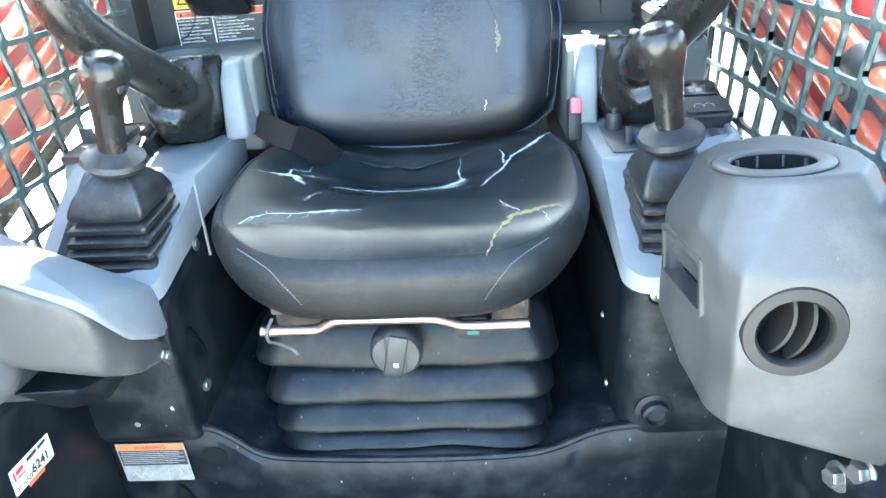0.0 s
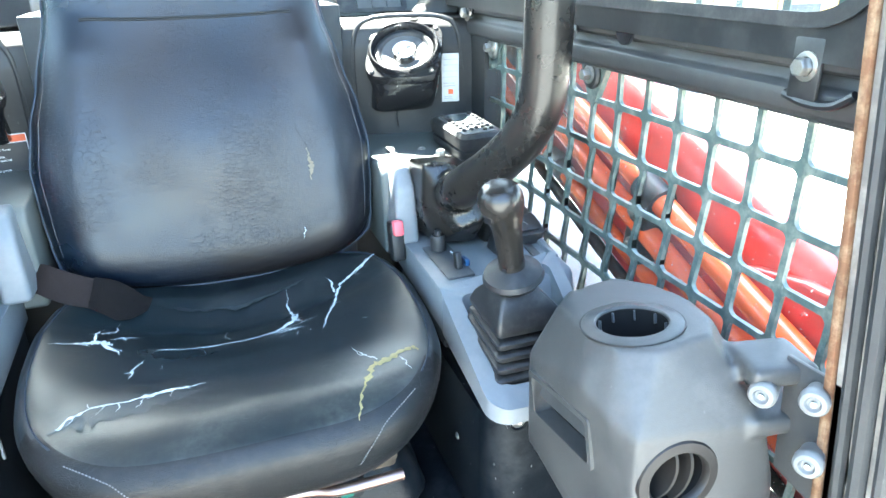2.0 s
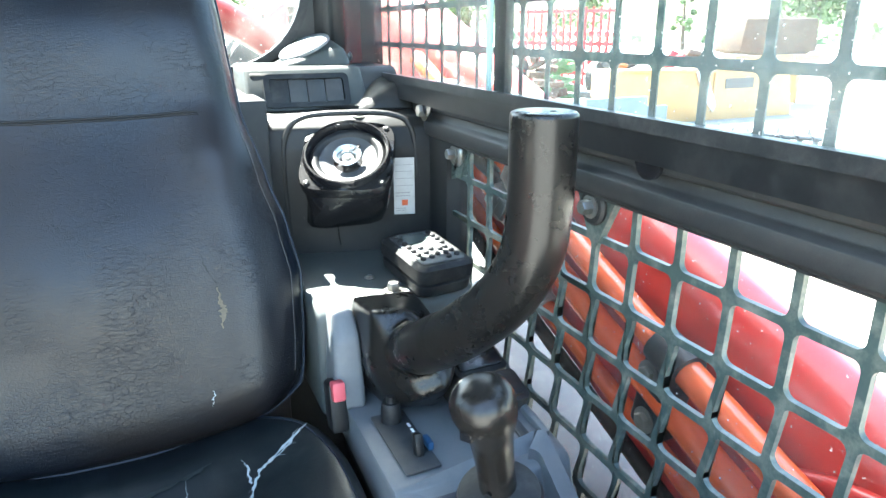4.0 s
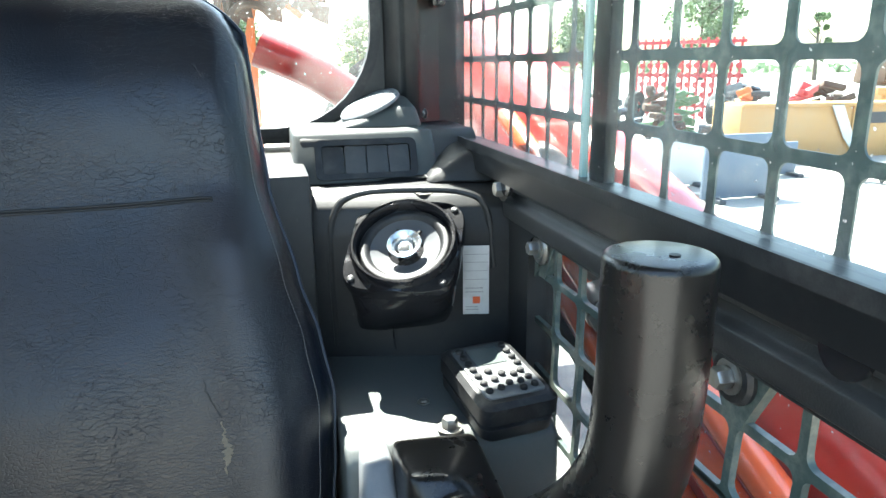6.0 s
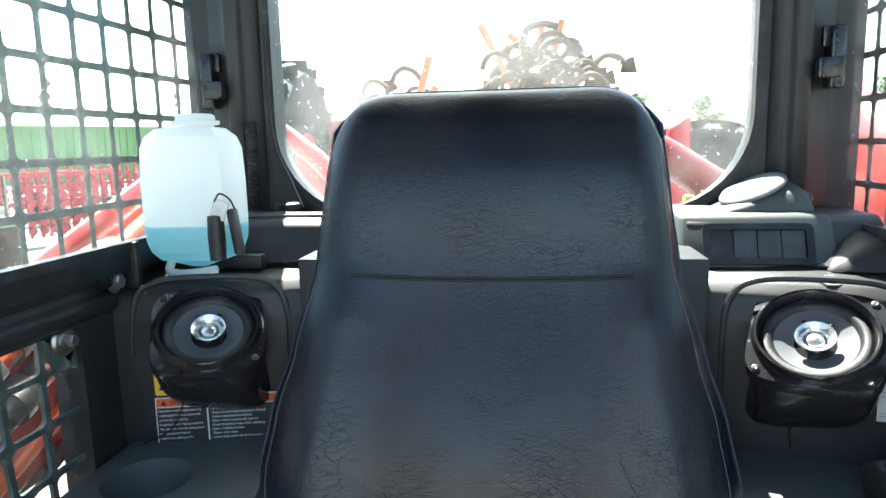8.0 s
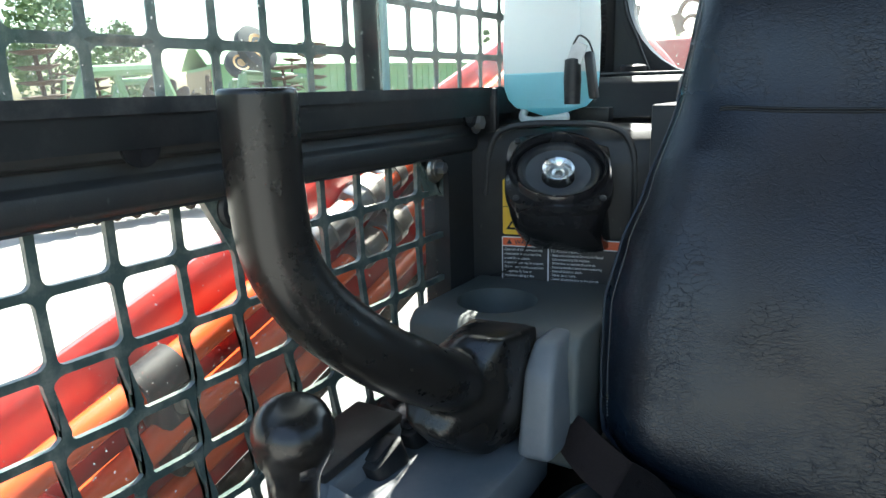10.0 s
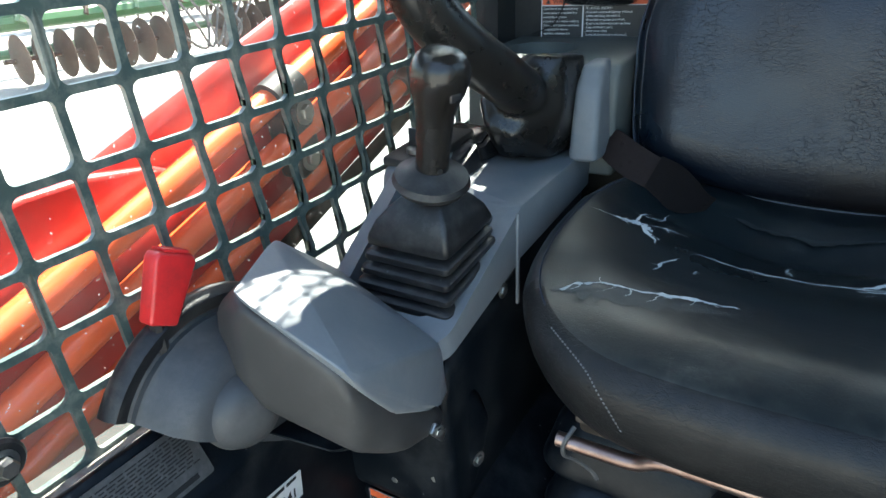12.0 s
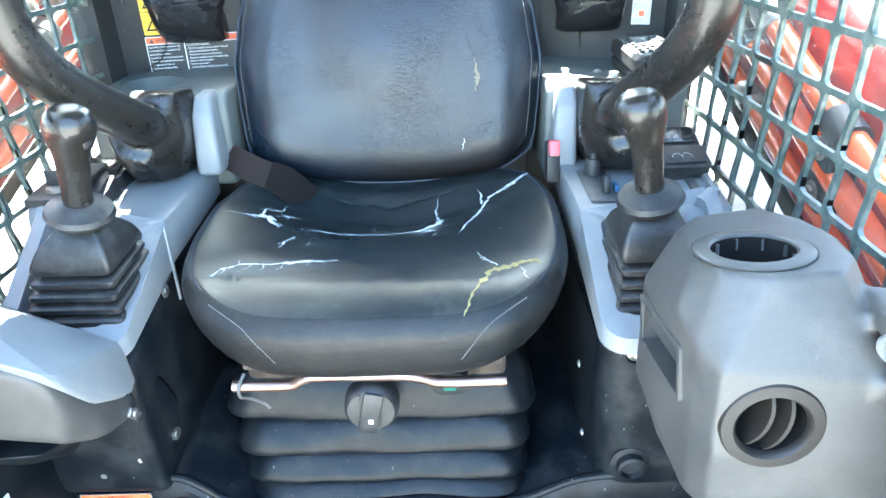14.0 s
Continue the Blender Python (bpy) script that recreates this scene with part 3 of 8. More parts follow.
    for yc, zc in ((0.899, 0.847), (1.224, 0.847), (0.424, 0.508)):
        t = thing("grid_bolt", "zinc bolt with a black rubber washer holding the safety grid", "bolt", (0.478 * s, yc, zc))
        m = Matrix.Translation((0.4900 * s, yc, zc)) @ Vector((-s, 0, 0)).to_track_quat("Z", "Y").to_matrix().to_4x4()
        part("washer", lathe(fresh(), [(0, 0), (0.019, 0), (0.0195, 0.003), (0.017, 0.006), (0, 0.006)], m, 28), M_black if yc < 1 else M_steel, t)
        part("bolt", bolt_shape(m @ Matrix.Translation((0, 0, 0.006)), 0.0078, 0.012), M_steel, t)
    # small bracket on the rail near the front
    bm = fresh()
    box(bm, (0.4655, 0.540, 0.902), (0.004, 0.030, 0.052), 0.002)
    sweep(bm, spline([(0.468, 0.56, 0.880), (0.466, 0.535, 0.876), (0.466, 0.51, 0.878), (0.467, 0.492, 0.889)]), 0.004, 8)
    tagged(part("rail_bracket", flip(bm, s), M_frameblack), "black steel bracket bolted to the side rail", "bracket")
    # front pillar, leaning, with a rusty edge
    fy = 0.0 if s > 0 else -0.05
    bm = fresh()
    prism(bm, [(0.350, -0.05), (0.367, 0.0), (0.425, 0.48), (0.476, 0.90), (0.562, 1.62), (0.48, 1.62), (0.395, 0.90), (0.335, 0.48), (0.27, -0.05)], "x", 0.452, 0.530, 0.006)
    pil = structure("pillar_front_" + word, flip(ahead(bm, fy), s), M_post, "dusty grey-brown front door pillar with a rusty edge", "pillar")
    bm = fresh()
    prism(bm, [(0.366, 0.0), (0.424, 0.48), (0.475, 0.90), (0.561, 1.62), (0.553, 1.62), (0.467, 0.90), (0.416, 0.48), (0.358, 0.0)], "x", 0.4455, 0.4525, 0.0025)
    part("rusty_flange", flip(ahead(bm, fy), s), M_rust, pil, "rust-brown flaking flange")
    bm = fresh()
    for k, (dy, dx) in enumerate(((-0.022, 0.449), (-0.040, 0.4475), (-0.058, 0.449))):
        sweep(bm, [(dx, 0.424 + dy, 0.48), (dx, 0.475 + dy, 0.90), (dx, 0.561 + dy, 1.62)], 0.0055 if k != 1 else 0.007, 8)
    part("door_seal", flip(ahead(bm, fy), s), M_liner, pil, "ribbed grey door seal")
    # rear corner: pillar with two ribs
    bm = fresh()
    prism(bm, [(0.384, 1.66), (0.384, 1.598), (0.398, 1.588), (0.408, 1.588), (0.412, 1.578), (0.432, 1.576), (0.437, 1.584), (0.448, 1.590), (0.470, 1.60), (0.50, 1.64), (0.50, 1.66)], "z", 0.94, 1.64, 0.002, 1)
    structure("pillar_rear_" + word, flip(bm, s), M_liner, "charcoal rear cab pillar liner with ribs", "pillar")
    # rear lower liner: stepped and turned a little inwards
    bm = fresh()
    prof = [(1.350, 0.02), (1.345, 0.845), (1.352, 0.875), (1.368, 0.889), (1.43, 0.893), (1.443, 0.900), (1.462, 0.948), (1.475, 0.956), (1.655, 0.956), (1.655, 0.02)]
    prism(bm, prof, "x", 0.245, 0.487, 0.004)
    for v in bm.verts:
        if v.co.y < 1.44:
            v.co.y -= (v.co.x - 0.33) * 0.24
    structure("wall_rear_" + word, flip(bm, s), M_liner, "charcoal moulded rear corner liner")
    # raised arch round the loudspeaker
    bm = fresh()
    sweep(bm, spline([(0.272, 1.362, 0.70), (0.270, 1.362, 0.82), (0.278, 1.362, 0.872), (0.305, 1.358, 0.893), (0.37, 1.345, 0.897), (0.43, 1.330, 0.893), (0.456, 1.32, 0.872), (0.464, 1.315, 0.80)], 6), 0.0045, 8)
    tagged(part("trim_arch_" + word, flip(bm, s), M_liner), "raised dark moulding round the loudspeaker recess", "trim", kind="structure")
    return wall


M_glassedge = material("glass_edge", (0.45, 0.62, 0.58), 0.2)
M_beltdark = material("dark_belt_end", (0.0050, 0.0032, 0.0028), 0.8, spec=0.15, grain=0.3, grain_scale=500, bump=0.8, bump_scale=700)
M_post = material("dusty_pillar_paint", (0.1452, 0.1320, 0.1162), 0.6, grain=0.15, wear=(0.3960, 0.3564, 0.3036), wear_amount=0.8, wear_scale=18, bump=0.4, bump_scale=200)
side(1)
side(-1)

bm = fresh()
box(bm, (0, 1.50, 0.47), (0.50, 0.30, 0.90), 0.004)
structure("wall_rear", bm, M_liner, "charcoal liner behind the seat")
bm = fresh()
ring(bm, rrect(-0.51, 0.51, 0.93, 1.66, 0.004, 10), rrect(-0.372, 0.372, 0.945, 1.58, 0.15, 10), "y", 1.60, 1.66)
wr = structure("window_3", bm, M_liner, "rounded rear cab window in a charcoal surround", "window")
bm = fresh()
ring(bm, rrect(-0.379, 0.379, 0.938, 1.587, 0.157, 10), rrect(-0.364, 0.364, 0.953, 1.572, 0.142, 10), "y", 1.592, 1.612)
part("rubber_seal", bm, M_black, wr, "black rubber window seal")
pane = part("pane", box(fresh(), (0, 1.634, 1.262), (0.745, 0.004, 0.64)), M_pane, wr)
pane.visible_shadow = False
# seat pedestal: wavy ledge, front face and platform
EDGE = [(-0.47, 0.31), (-0.425, 0.285), (-0.405, 0.252), (-0.37, 0.243), (-0.29, 0.241), (-0.255, 0.222), (-0.215, 0.190), (-0.15, 0.180), (0.0, 0.176), (0.14, 0.180), (0.20, 0.192), (0.25, 0.217), (0.29, 0.228), (0.35, 0.232), (0.47, 0.236)]
edge = spline([(x, 0, z) for x, z in EDGE], 4)
rings = []
for p in edge:
    rings.append([(p.x, 0.775, -0.02), (p.x, 0.757, p.z - 0.06), (p.x, 0.755, p.z - 0.012), (p.x, 0.762, p.z - 0.001), (p.x, 0.80, p.z + 0.004), (p.x, 1.34, p.z + 0.02), (p.x, 1.34, -0.02)])
structure("seat_pedestal", loft(fresh(), rings), M_panel, "dark scuffed steel seat pedestal with a wavy ledge", "pedestal")
bm = sweep(fresh(), [(p.x, 0.762, p.z + 0.002) for p in edge], 0.0055, 8)
tagged(part("pedestal_lip", bm, M_panel), "black rubber lip along the pedestal ledge", "trim", kind="structure")
# thin black discs paint the shade of two holes; nothing is cut
for hx, hz, w, h in ((-0.283, 0.199, 0.017, 0.013), (-0.345, 0.105, 0.010, 0.030)):
    bm = lathe(fresh(), [(0, 0.0), (1.0, 0.0), (1.12, 0.10), (0, 0.02)], Matrix.Translation((hx, 0.7560, hz)) @ Matrix.Diagonal((w, 0.02, h, 1)) @ pose(0, 0, 0, 90, 0, 0), 24)
    tagged(part("pedestal_hole_shade", bm, M_hole), "black disc painting the shade of a hole in the pedestal front", "hole", kind="structure")

# left lower side panel with a sloping ledge
bm = fresh()
prism(bm, [(-0.485, 0.455), (-0.470, 0.462), (-0.440, 0.405), (-0.432, 0.395), (-0.432, -0.02), (-0.485, -0.02)], "y", 0.36, 0.757, 0.004)
structure("side_panel_left", bm, M_panel, "dark scuffed lower side panel with a sloping ledge", "panel")
bm = fresh()
prism(bm, [(0.485, 0.455), (0.470, 0.462), (0.440, 0.405), (0.432, 0.395), (0.432, -0.02), (0.485, -0.02)], "y", 0.36, 0.757, 0.004)
structure("side_panel_right", bm, M_panel, "dark scuffed lower side panel with a sloping ledge", "panel")


# ---------------------------------------------------------------- seat
BO, BU, BN = Vector((0, 1.136, 0.525)), Vector((0, 0.34, 1)).normalized(), Vector((0, -1, 0.34)).normalized()
SLOPE = math.sqrt(1 + 0.34 ** 2)


def interp(x, table):
    for (a, fa), (b, fb) in zip(table, table[1:]):
        if x <= b:
            t = max(0.0, (x - a) / (b - a))
            t = t * t * (3 - 2 * t) * 0.5 + t * 0.5
            return fa + (fb - fa) * t
    return table[-1][1]


HALF = [(0.515, 0.235), (0.56, 0.243), (0.62, 0.249), (0.69, 0.253), (0.76, 0.243), (0.83, 0.226), (0.94, 0.203), (1.03, 0.196), (1.125, 0.190)]


def back_point(u, v, front=True):
    """The backrest's face over u in -1..1 and v in 0..1."""
    # rounded outline: pull the corners in
    zt = 0.525 + 0.600 * v
    hw = interp(zt, HALF)
    x = u * hw
    top = 0.600 - 0.045 * max(0.0, (abs(u) - 0.55) / 0.45) ** 2.6
    low = 0.030 * abs(u) ** 2.2 + 0.020 * max(0.0, (abs(u) - 0.7) / 0.3) ** 2
    z = low + (top - low) * v
    ein = max(0.0, abs(u) - 0.80) / 0.20
    evn = max(0.0, v - 0.90) / 0.10
    ebn = max(0.0, 0.10 - v) / 0.10
    r = min(1.0, (ein ** 2.4 + evn ** 2.4 + ebn ** 2.4) ** (1 / 2.4))
    fall = 1 - math.sqrt(max(0.0, 1 - r * r))
    d = 0.036 * (1 - fall)
    if front:
        lo = max(0.0, min(1.0, (0.66 - v) / 0.1))
        d += 0.013 * math.exp(-((abs(u) - 0.74) / 0.17) ** 2) * (0.25 + 0.75 * lo) * (1 - fall)
        d += 0.021 * math.exp(-(u / 0.95) ** 2) * math.exp(-((v - 0.36) / 0.20) ** 2)
        d += 0.014 * math.exp(-((v - 0.81) / 0.12) ** 2) * (1 - fall)
        d += 0.0022 * noise.noise(Vector((x * 9, z * 9, 3))) * (1 - fall)
        return BO + BU * (z * SLOPE) + Vector((x, 0, 0)) + BN * (d - 0.018)
    return BO + BU * (z * SLOPE) + Vector((x, 0, 0)) - BN * (0.025 + 0.05 * (1 - fall))


seat = thing("operator_seat", "black vinyl operator seat with cracked cushion on a bellows base", "seat", (0, 0.95, 0.19))
NU, NV = 64, 90
bm = fresh()
fr = [[bm.verts.new(back_point(-1 + 2 * i / NU, j / NV)) for i in range(NU + 1)] for j in range(NV + 1)]
bk = [[bm.verts.new(back_point(-1 + 2 * i / NU, j / NV, False)) for i in range(0, NU + 1)] for j in range(0, NV + 1)]
for g, fl in ((fr, False), (bk, True)):
    for j in range(NV):
        for i in range(NU):
            q = (g[j][i], g[j][i + 1], g[j + 1][i + 1], g[j + 1][i])
            bm.faces.new(q[::-1] if fl else q)
rim_f = [fr[0][i] for i in range(NU + 1)] + [fr[j][NU] for j in range(1, NV + 1)] + [fr[NV][i] for i in range(NU - 1, -1, -1)] + [fr[j][0] for j in range(NV - 1, 0, -1)]
rim_b = [bk[0][i] for i in range(NU + 1)] + [bk[j][NU] for j in range(1, NV + 1)] + [bk[NV][i] for i in range(NU - 1, -1, -1)] + [bk[j][0] for j in range(NV - 1, 0, -1)]
for i in range(len(rim_f)):
    j = (i + 1) % len(rim_f)
    bm.faces.new((rim_f[j], rim_f[i], rim_b[i], rim_b[j]))
rim_path = [v.co.copy() for v in rim_f]
bmesh.ops.recalc_face_normals(bm, faces=bm.faces)
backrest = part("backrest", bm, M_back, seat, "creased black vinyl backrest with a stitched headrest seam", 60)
bm = sweep(fresh(), rim_path + [rim_path[0]], 0.0024, 6, False)
part("piping", bm, M_pipe, backrest, "blue-black edge piping")
bm = fresh()
for off in (-0.0022, 0.0022):
    sweep(bm, [back_point(u / 40 * 0.715, 0.636 + 0.003 * (1 - (u / 40) ** 2) + off) + BN * 0.0004 for u in range(-40, 41)], 0.0013, 6)
part("seam", bm, M_inkblack, backrest, "stitched double seam")
# stitches just inside the backrest's edge
bm = fresh()
for s in (-1, 1):
    k = 0
    while k < 130:
        v0 = 0.06 + 0.84 * k / 130
        a, b = back_point(s * 0.93, v0), back_point(s * 0.93, v0 + 0.84 / 130 * 0.6)
        sweep(bm, [a + BN * 0.0003, b + BN * 0.0003], 0.0006, 4)
        k += 1
tagged(part("stitching", bm, M_thread, backrest, "grey edge stitching"), kind="stuff")
# split in the vinyl, and small cuts
def tear(points, mat, name, label, fn, normal, parent, ragged=0.0015):
    """A ragged opening: points are (u, v, half width)."""
    bm = fresh()
    path = []
    for (u0, v0, w0), (u1, v1, w1) in zip(points, points[1:]):
        for k in range(7):
            t = k / 7
            path.append((u0 + (u1 - u0) * t, v0 + (v1 - v0) * t, (w0 + (w1 - w0) * t) * random.uniform(0.25, 1.6)))
    path.append(points[-1])
    lo, hi = [], []
    drift = 0.0
    for i, (u, v, w) in enumerate(path):
        a, b = path[max(i - 1, 0)], path[min(i + 1, len(path) - 1)]
        p, q = fn(a[0], a[1]), fn(b[0], b[1])
        d = (q - p).normalized()
        sd = d.cross(normal).normalized()
        c = fn(u, v)
        drift = 0.6 * drift + random.uniform(-ragged, ragged)
        j = sd * drift
        lo.append(bm.verts.new(c + sd * w * random.uniform(0.7, 1.3) + j + normal * 0.0008))
        hi.append(bm.verts.new(c - sd * w * random.uniform(0.7, 1.3) + j + normal * 0.0008))
    for i in range(len(lo) - 1):
        bm.faces.new((lo[i], lo[i + 1], hi[i + 1], hi[i]))
    bmesh.ops.solidify(bm, geom=list(bm.faces), thickness=-0.0006)
    return part(name, bm, mat, parent, label)


tear([(0.575, 0.295, 0.0006), (0.568, 0.275, 0.0014), (0.585, 0.255, 0.0030), (0.588, 0.24, 0.0024), (0.570, 0.215, 0.0008)], M_foamdark, "split", "split showing old foam", back_point, BN, backrest)
tear([(0.50, 0.10, 0.0004), (0.505, 0.085, 0.0009), (0.495, 0.07, 0.0003)], M_crack, "split", "", back_point, BN, backrest)
tear([(0.575, 0.30, 0.0004), (0.53, 0.345, 0.0006), (0.52, 0.37, 0.0002)], M_inkblack, "split", "", back_point, BN, backrest)


def cushion_outline(a):
    """Plan outline of the cushion over an angle."""
    c, s = math.cos(a), math.sin(a)
    n = 3.4 if s > 0 else 4.6
    k = (abs(c) ** n + abs(s) ** n) ** (-1 / n)
    x, y = 0.258 * c * k, 0.245 * s * k
    if y < 0:
        x *= 1 - 0.15 * (-y / 0.245) ** 2
    else:
        x *= 1 - 0.09 * (y / 0.245) ** 2
    return x, 0.955 + y


def cushion_top(x, y):
    z = 0.526 + 0.030 * (abs(x) / 0.25) ** 2.2 * max(0.0, min(1.0, (y - 0.72) / 0.3)) - 0.052 * math.exp(-(x / 0.17) ** 2) * max(0.0, min(1.0, (y - 0.86) / 0.22)) ** 1.4
    z += 0.007 * math.exp(-((y - 0.80) / 0.10) ** 2)
    rear = max(0.0, min(1.0, (y - 1.035) / 0.07))
    z += 0.044 * rear * rear * (3 - 2 * rear) * math.exp(-(x / 0.185) ** 2)
    z -= 0.017 * max(0.0, (0.785 - y) / 0.075) ** 1.6
    z += 0.0016 * noise.noise(Vector((x * 14, y * 14, 8)))
    z += 0.0045 * noise.noise(Vector((x * 42, y * 8, 2))) * math.exp(-((y - 1.105) / 0.030) ** 2)
    return z


def cushion_point(x, y):
    return Vector((x, y, cushion_top(x, y)))


bm = fresh()
SEG, NR = 120, 26
rows = []
for i in range(1, NR + 1):
    r = (i / NR) ** 0.8
    row = []
    for k in range(SEG):
        ox, oy = cushion_outline(2 * math.pi * k / SEG)
        x, y = ox * r * 0.992, 0.955 + (oy - 0.955) * r * 0.992
        e = max(0.0, (r - 0.92) / 0.08)
        row.append(bm.verts.new((x, y, cushion_top(x, y) - 0.011 * (1 - math.sqrt(max(0, 1 - e * e))))))
    rows.append(row)
for i, (sc, dz) in enumerate(((1.004, -0.020), (0.998, -0.034), (0.980, -0.048), (0.95, -0.059), (0.91, -0.069), (0.85, -0.077), (0.74, -0.080))):
    row = []
    for k in range(SEG):
        ox, oy = cushion_outline(2 * math.pi * k / SEG)
        x, y = ox * (0.3 + 0.7 * sc), 0.955 + (oy - 0.955) * (sc * 0.25 + 0.75 if oy < 0.955 else sc)
        y += 0.006 * (i / 6) if oy < 0.955 else 0
        row.append(bm.verts.new((x, y, cushion_top(ox * 0.98, 0.955 + (oy - 0.955) * 0.98) + dz)))
    rows.append(row)
skin = [[v.co.copy() for v in row] for row in rows]
cen = bm.verts.new(cushion_point(0, 0.955))
for k in range(SEG):
    bm.faces.new((cen, rows[0][k], rows[0][(k + 1) % SEG]))
for a, b in zip(rows, rows[1:]):
    for k in range(SEG):
        j = (k + 1) % SEG
        bm.faces.new((a[k], b[k], b[j], a[j]))
bm.faces.new([v for v in rows[-1]][::-1])
bmesh.ops.recalc_face_normals(bm, faces=bm.faces)
for row in rows[NR - 2:]:
    for v in row:
        for f in v.link_faces:
            c = f.calc_center_median()
            if c.y < 0.80:
                f.material_index = 1
cushion = part("cushion", bm, M_seat, seat, "worn black vinyl cushion with white cracks and exposed yellow foam", 60)
cushion.data.materials.append(M_front)
bm = fresh()
pth = []
for k in range(SEG + 1):
    ang = -0.72 + (math.pi + 1.44) * k / SEG
    ox, oy = cushion_outline(ang)
    x, y = ox * 0.945, 0.955 + (oy - 0.955) * 0.945
    e = max(0.0, (0.945 * 1.008 - 0.92) / 0.08)
    pth.append((x, y, cushion_top(x, y) - 0.011 * (1 - math.sqrt(max(0, 1 - e * e))) + 0.0003))
sweep(bm, pth, 0.0011, 5, False)
part("piping", bm, M_pipe, cushion, "stitched edge seam")
UP = Vector((0, 0, 1))
CRACKS = [
    [(-0.232, 0.985, .0004), (-0.195, 0.985, .0016), (-0.178, 0.992, .0032), (-0.160, 0.972, .0018), (-0.148, 0.955, .0004)],
    [(-0.180, 0.990, .0014), (-0.182, 1.02, .0018), (-0.174, 1.035, .0006)],
    [(-0.178, 1.02, .0012), (-0.160, 1.03, .0016), (-0.158, 1.052, .0005)],
    [(-0.175, 0.995, .001), (-0.150, 1.012, .0012), (-0.125, 1.012, .0004)],
    [(-0.118, 0.935, .0005), (-0.130, 0.905, .002), (-0.134, 0.885, .0006)],
    [(-0.118, 0.965, .0004), (-0.06, 0.966, .0008), (0.0, 0.972, .0007), (0.05, 0.974, .0006), (0.112, 0.985, .0003)],
    [(-0.205, 0.986, .0010), (-0.186, 0.990, .0042), (-0.172, 0.992, .0050), (-0.160, 0.984, .0016)],
    [(0.058, 0.988, .0012), (0.072, 0.998, .0052), (0.082, 1.012, .0046), (0.086, 1.030, .0020)],
    [(0.158, 1.060, .0020), (0.176, 1.068, .0024), (0.205, 1.082, .0018), (0.226, 1.096, .0006)],
    [(-0.015, 1.035, .0005), (-0.017, 1.005, .0014), (-0.014, 0.985, .0004)],
    [(0.034, 0.975, .0004), (0.062, 0.985, .0018), (0.080, 1.005, .0038), (0.090, 0.990, .0012)],
    [(0.078, 1.005, .0022), (0.082, 1.035, .0020), (0.076, 1.062, .0008), (0.080, 1.085, .0003)],
    [(0.045, 0.962, .0004), (0.070, 0.968, .0014), (0.088, 0.962, .0004)],
    [(0.112, 0.935, .0004), (0.124, 0.97, .0012), (0.140, 1.01, .0022), (0.152, 1.045, .0020), (0.162, 1.062, .0014), (0.198, 1.075, .0012), (0.222, 1.095, .0004)],
    [(0.150, 1.048, .0012), (0.148, 1.075, .0010), (0.142, 1.085, .0003)],
    [(-0.196, 0.796, .0016), (-0.184, 0.815, .0020), (-0.165, 0.825, .0018), (-0.14, 0.829, .0018), (-0.10, 0.835, .0028), (-0.075, 0.837, .0018), (-0.045, 0.840, .0004)],
    [(-0.112, 0.832, .0008), (-0.115, 0.822, .0005), (-0.121, 0.815, .0002)],
    [(-0.084, 0.836, .0006), (-0.083, 0.825, .0003)],
    [(-0.152, 0.826, .0004), (-0.158, 0.816, .0003), (-0.166, 0.808, .0002)],
    [(0.052, 0.944, .0003), (0.058, 0.950, .0007), (0.060, 0.957, .0002)],
    [(0.074, 0.935, .0002), (0.077, 0.945, .0008), (0.080, 0.950, .0003)],
    [(0.092, 0.936, .0002), (0.094, 0.945, .0007), (0.092, 0.950, .0002)],
    [(-0.098, 0.900, .0002), (-0.098, 0.908, .0007), (-0.096, 0.914, .0002)],
    [(0.165, 0.925, .0002), (0.170, 0.928, .0009), (0.172, 0.926, .0002)],
    [(0.132, 0.852, .0003), (0.145, 0.826, .0016), (0.158, 0.812, .0009)],
    [(0.185, 0.805, .0008), (0.188, 0.79, .0008), (0.192, 0.778, .0003)],
]
for c in CRACKS:
    tear([(x, y, w * 0.9) for x, y, w in c], M_crack, "crack", "", cushion_point, UP, cushion)
    for x, y, w in c[1:-1]:
        if w > 0.0009:
            a = random.uniform(0, 6.28)
            q = random.uniform(0.008, 0.017)
            x1, y1 = x + q * math.cos(a), y + q * math.sin(a)
            tear([(x, y, 0.0008), (x + 0.5 * q * math.cos(a + 0.4), y + 0.5 * q * math.sin(a + 0.4), 0.0006), (x1, y1, 0.0002)], M_crack, "crack", "", cushion_point, UP, cushion, 0.0006)
tear([(0.112, 0.725, .0006), (0.120, 0.75, .0016), (0.134, 0.775, .0030), (0.148, 0.798, .0045), (0.165, 0.806, .0062), (0.185, 0.813, .0048), (0.205, 0.818, .0022), (0.208, 0.808, .0008)], M_foam, "crack", "wide crack with yellow foam", cushion_point, UP, cushion)
# dry rubbed patches along the front roll and the rear gathers
M_rub = leather("rubbed_vinyl", (0.0198, 0.0238, 0.0257), (0.0317, 0.0363, 0.0370), 0.36, 0.9, (0.0990, 0.1056, 0.0990), 0.40)
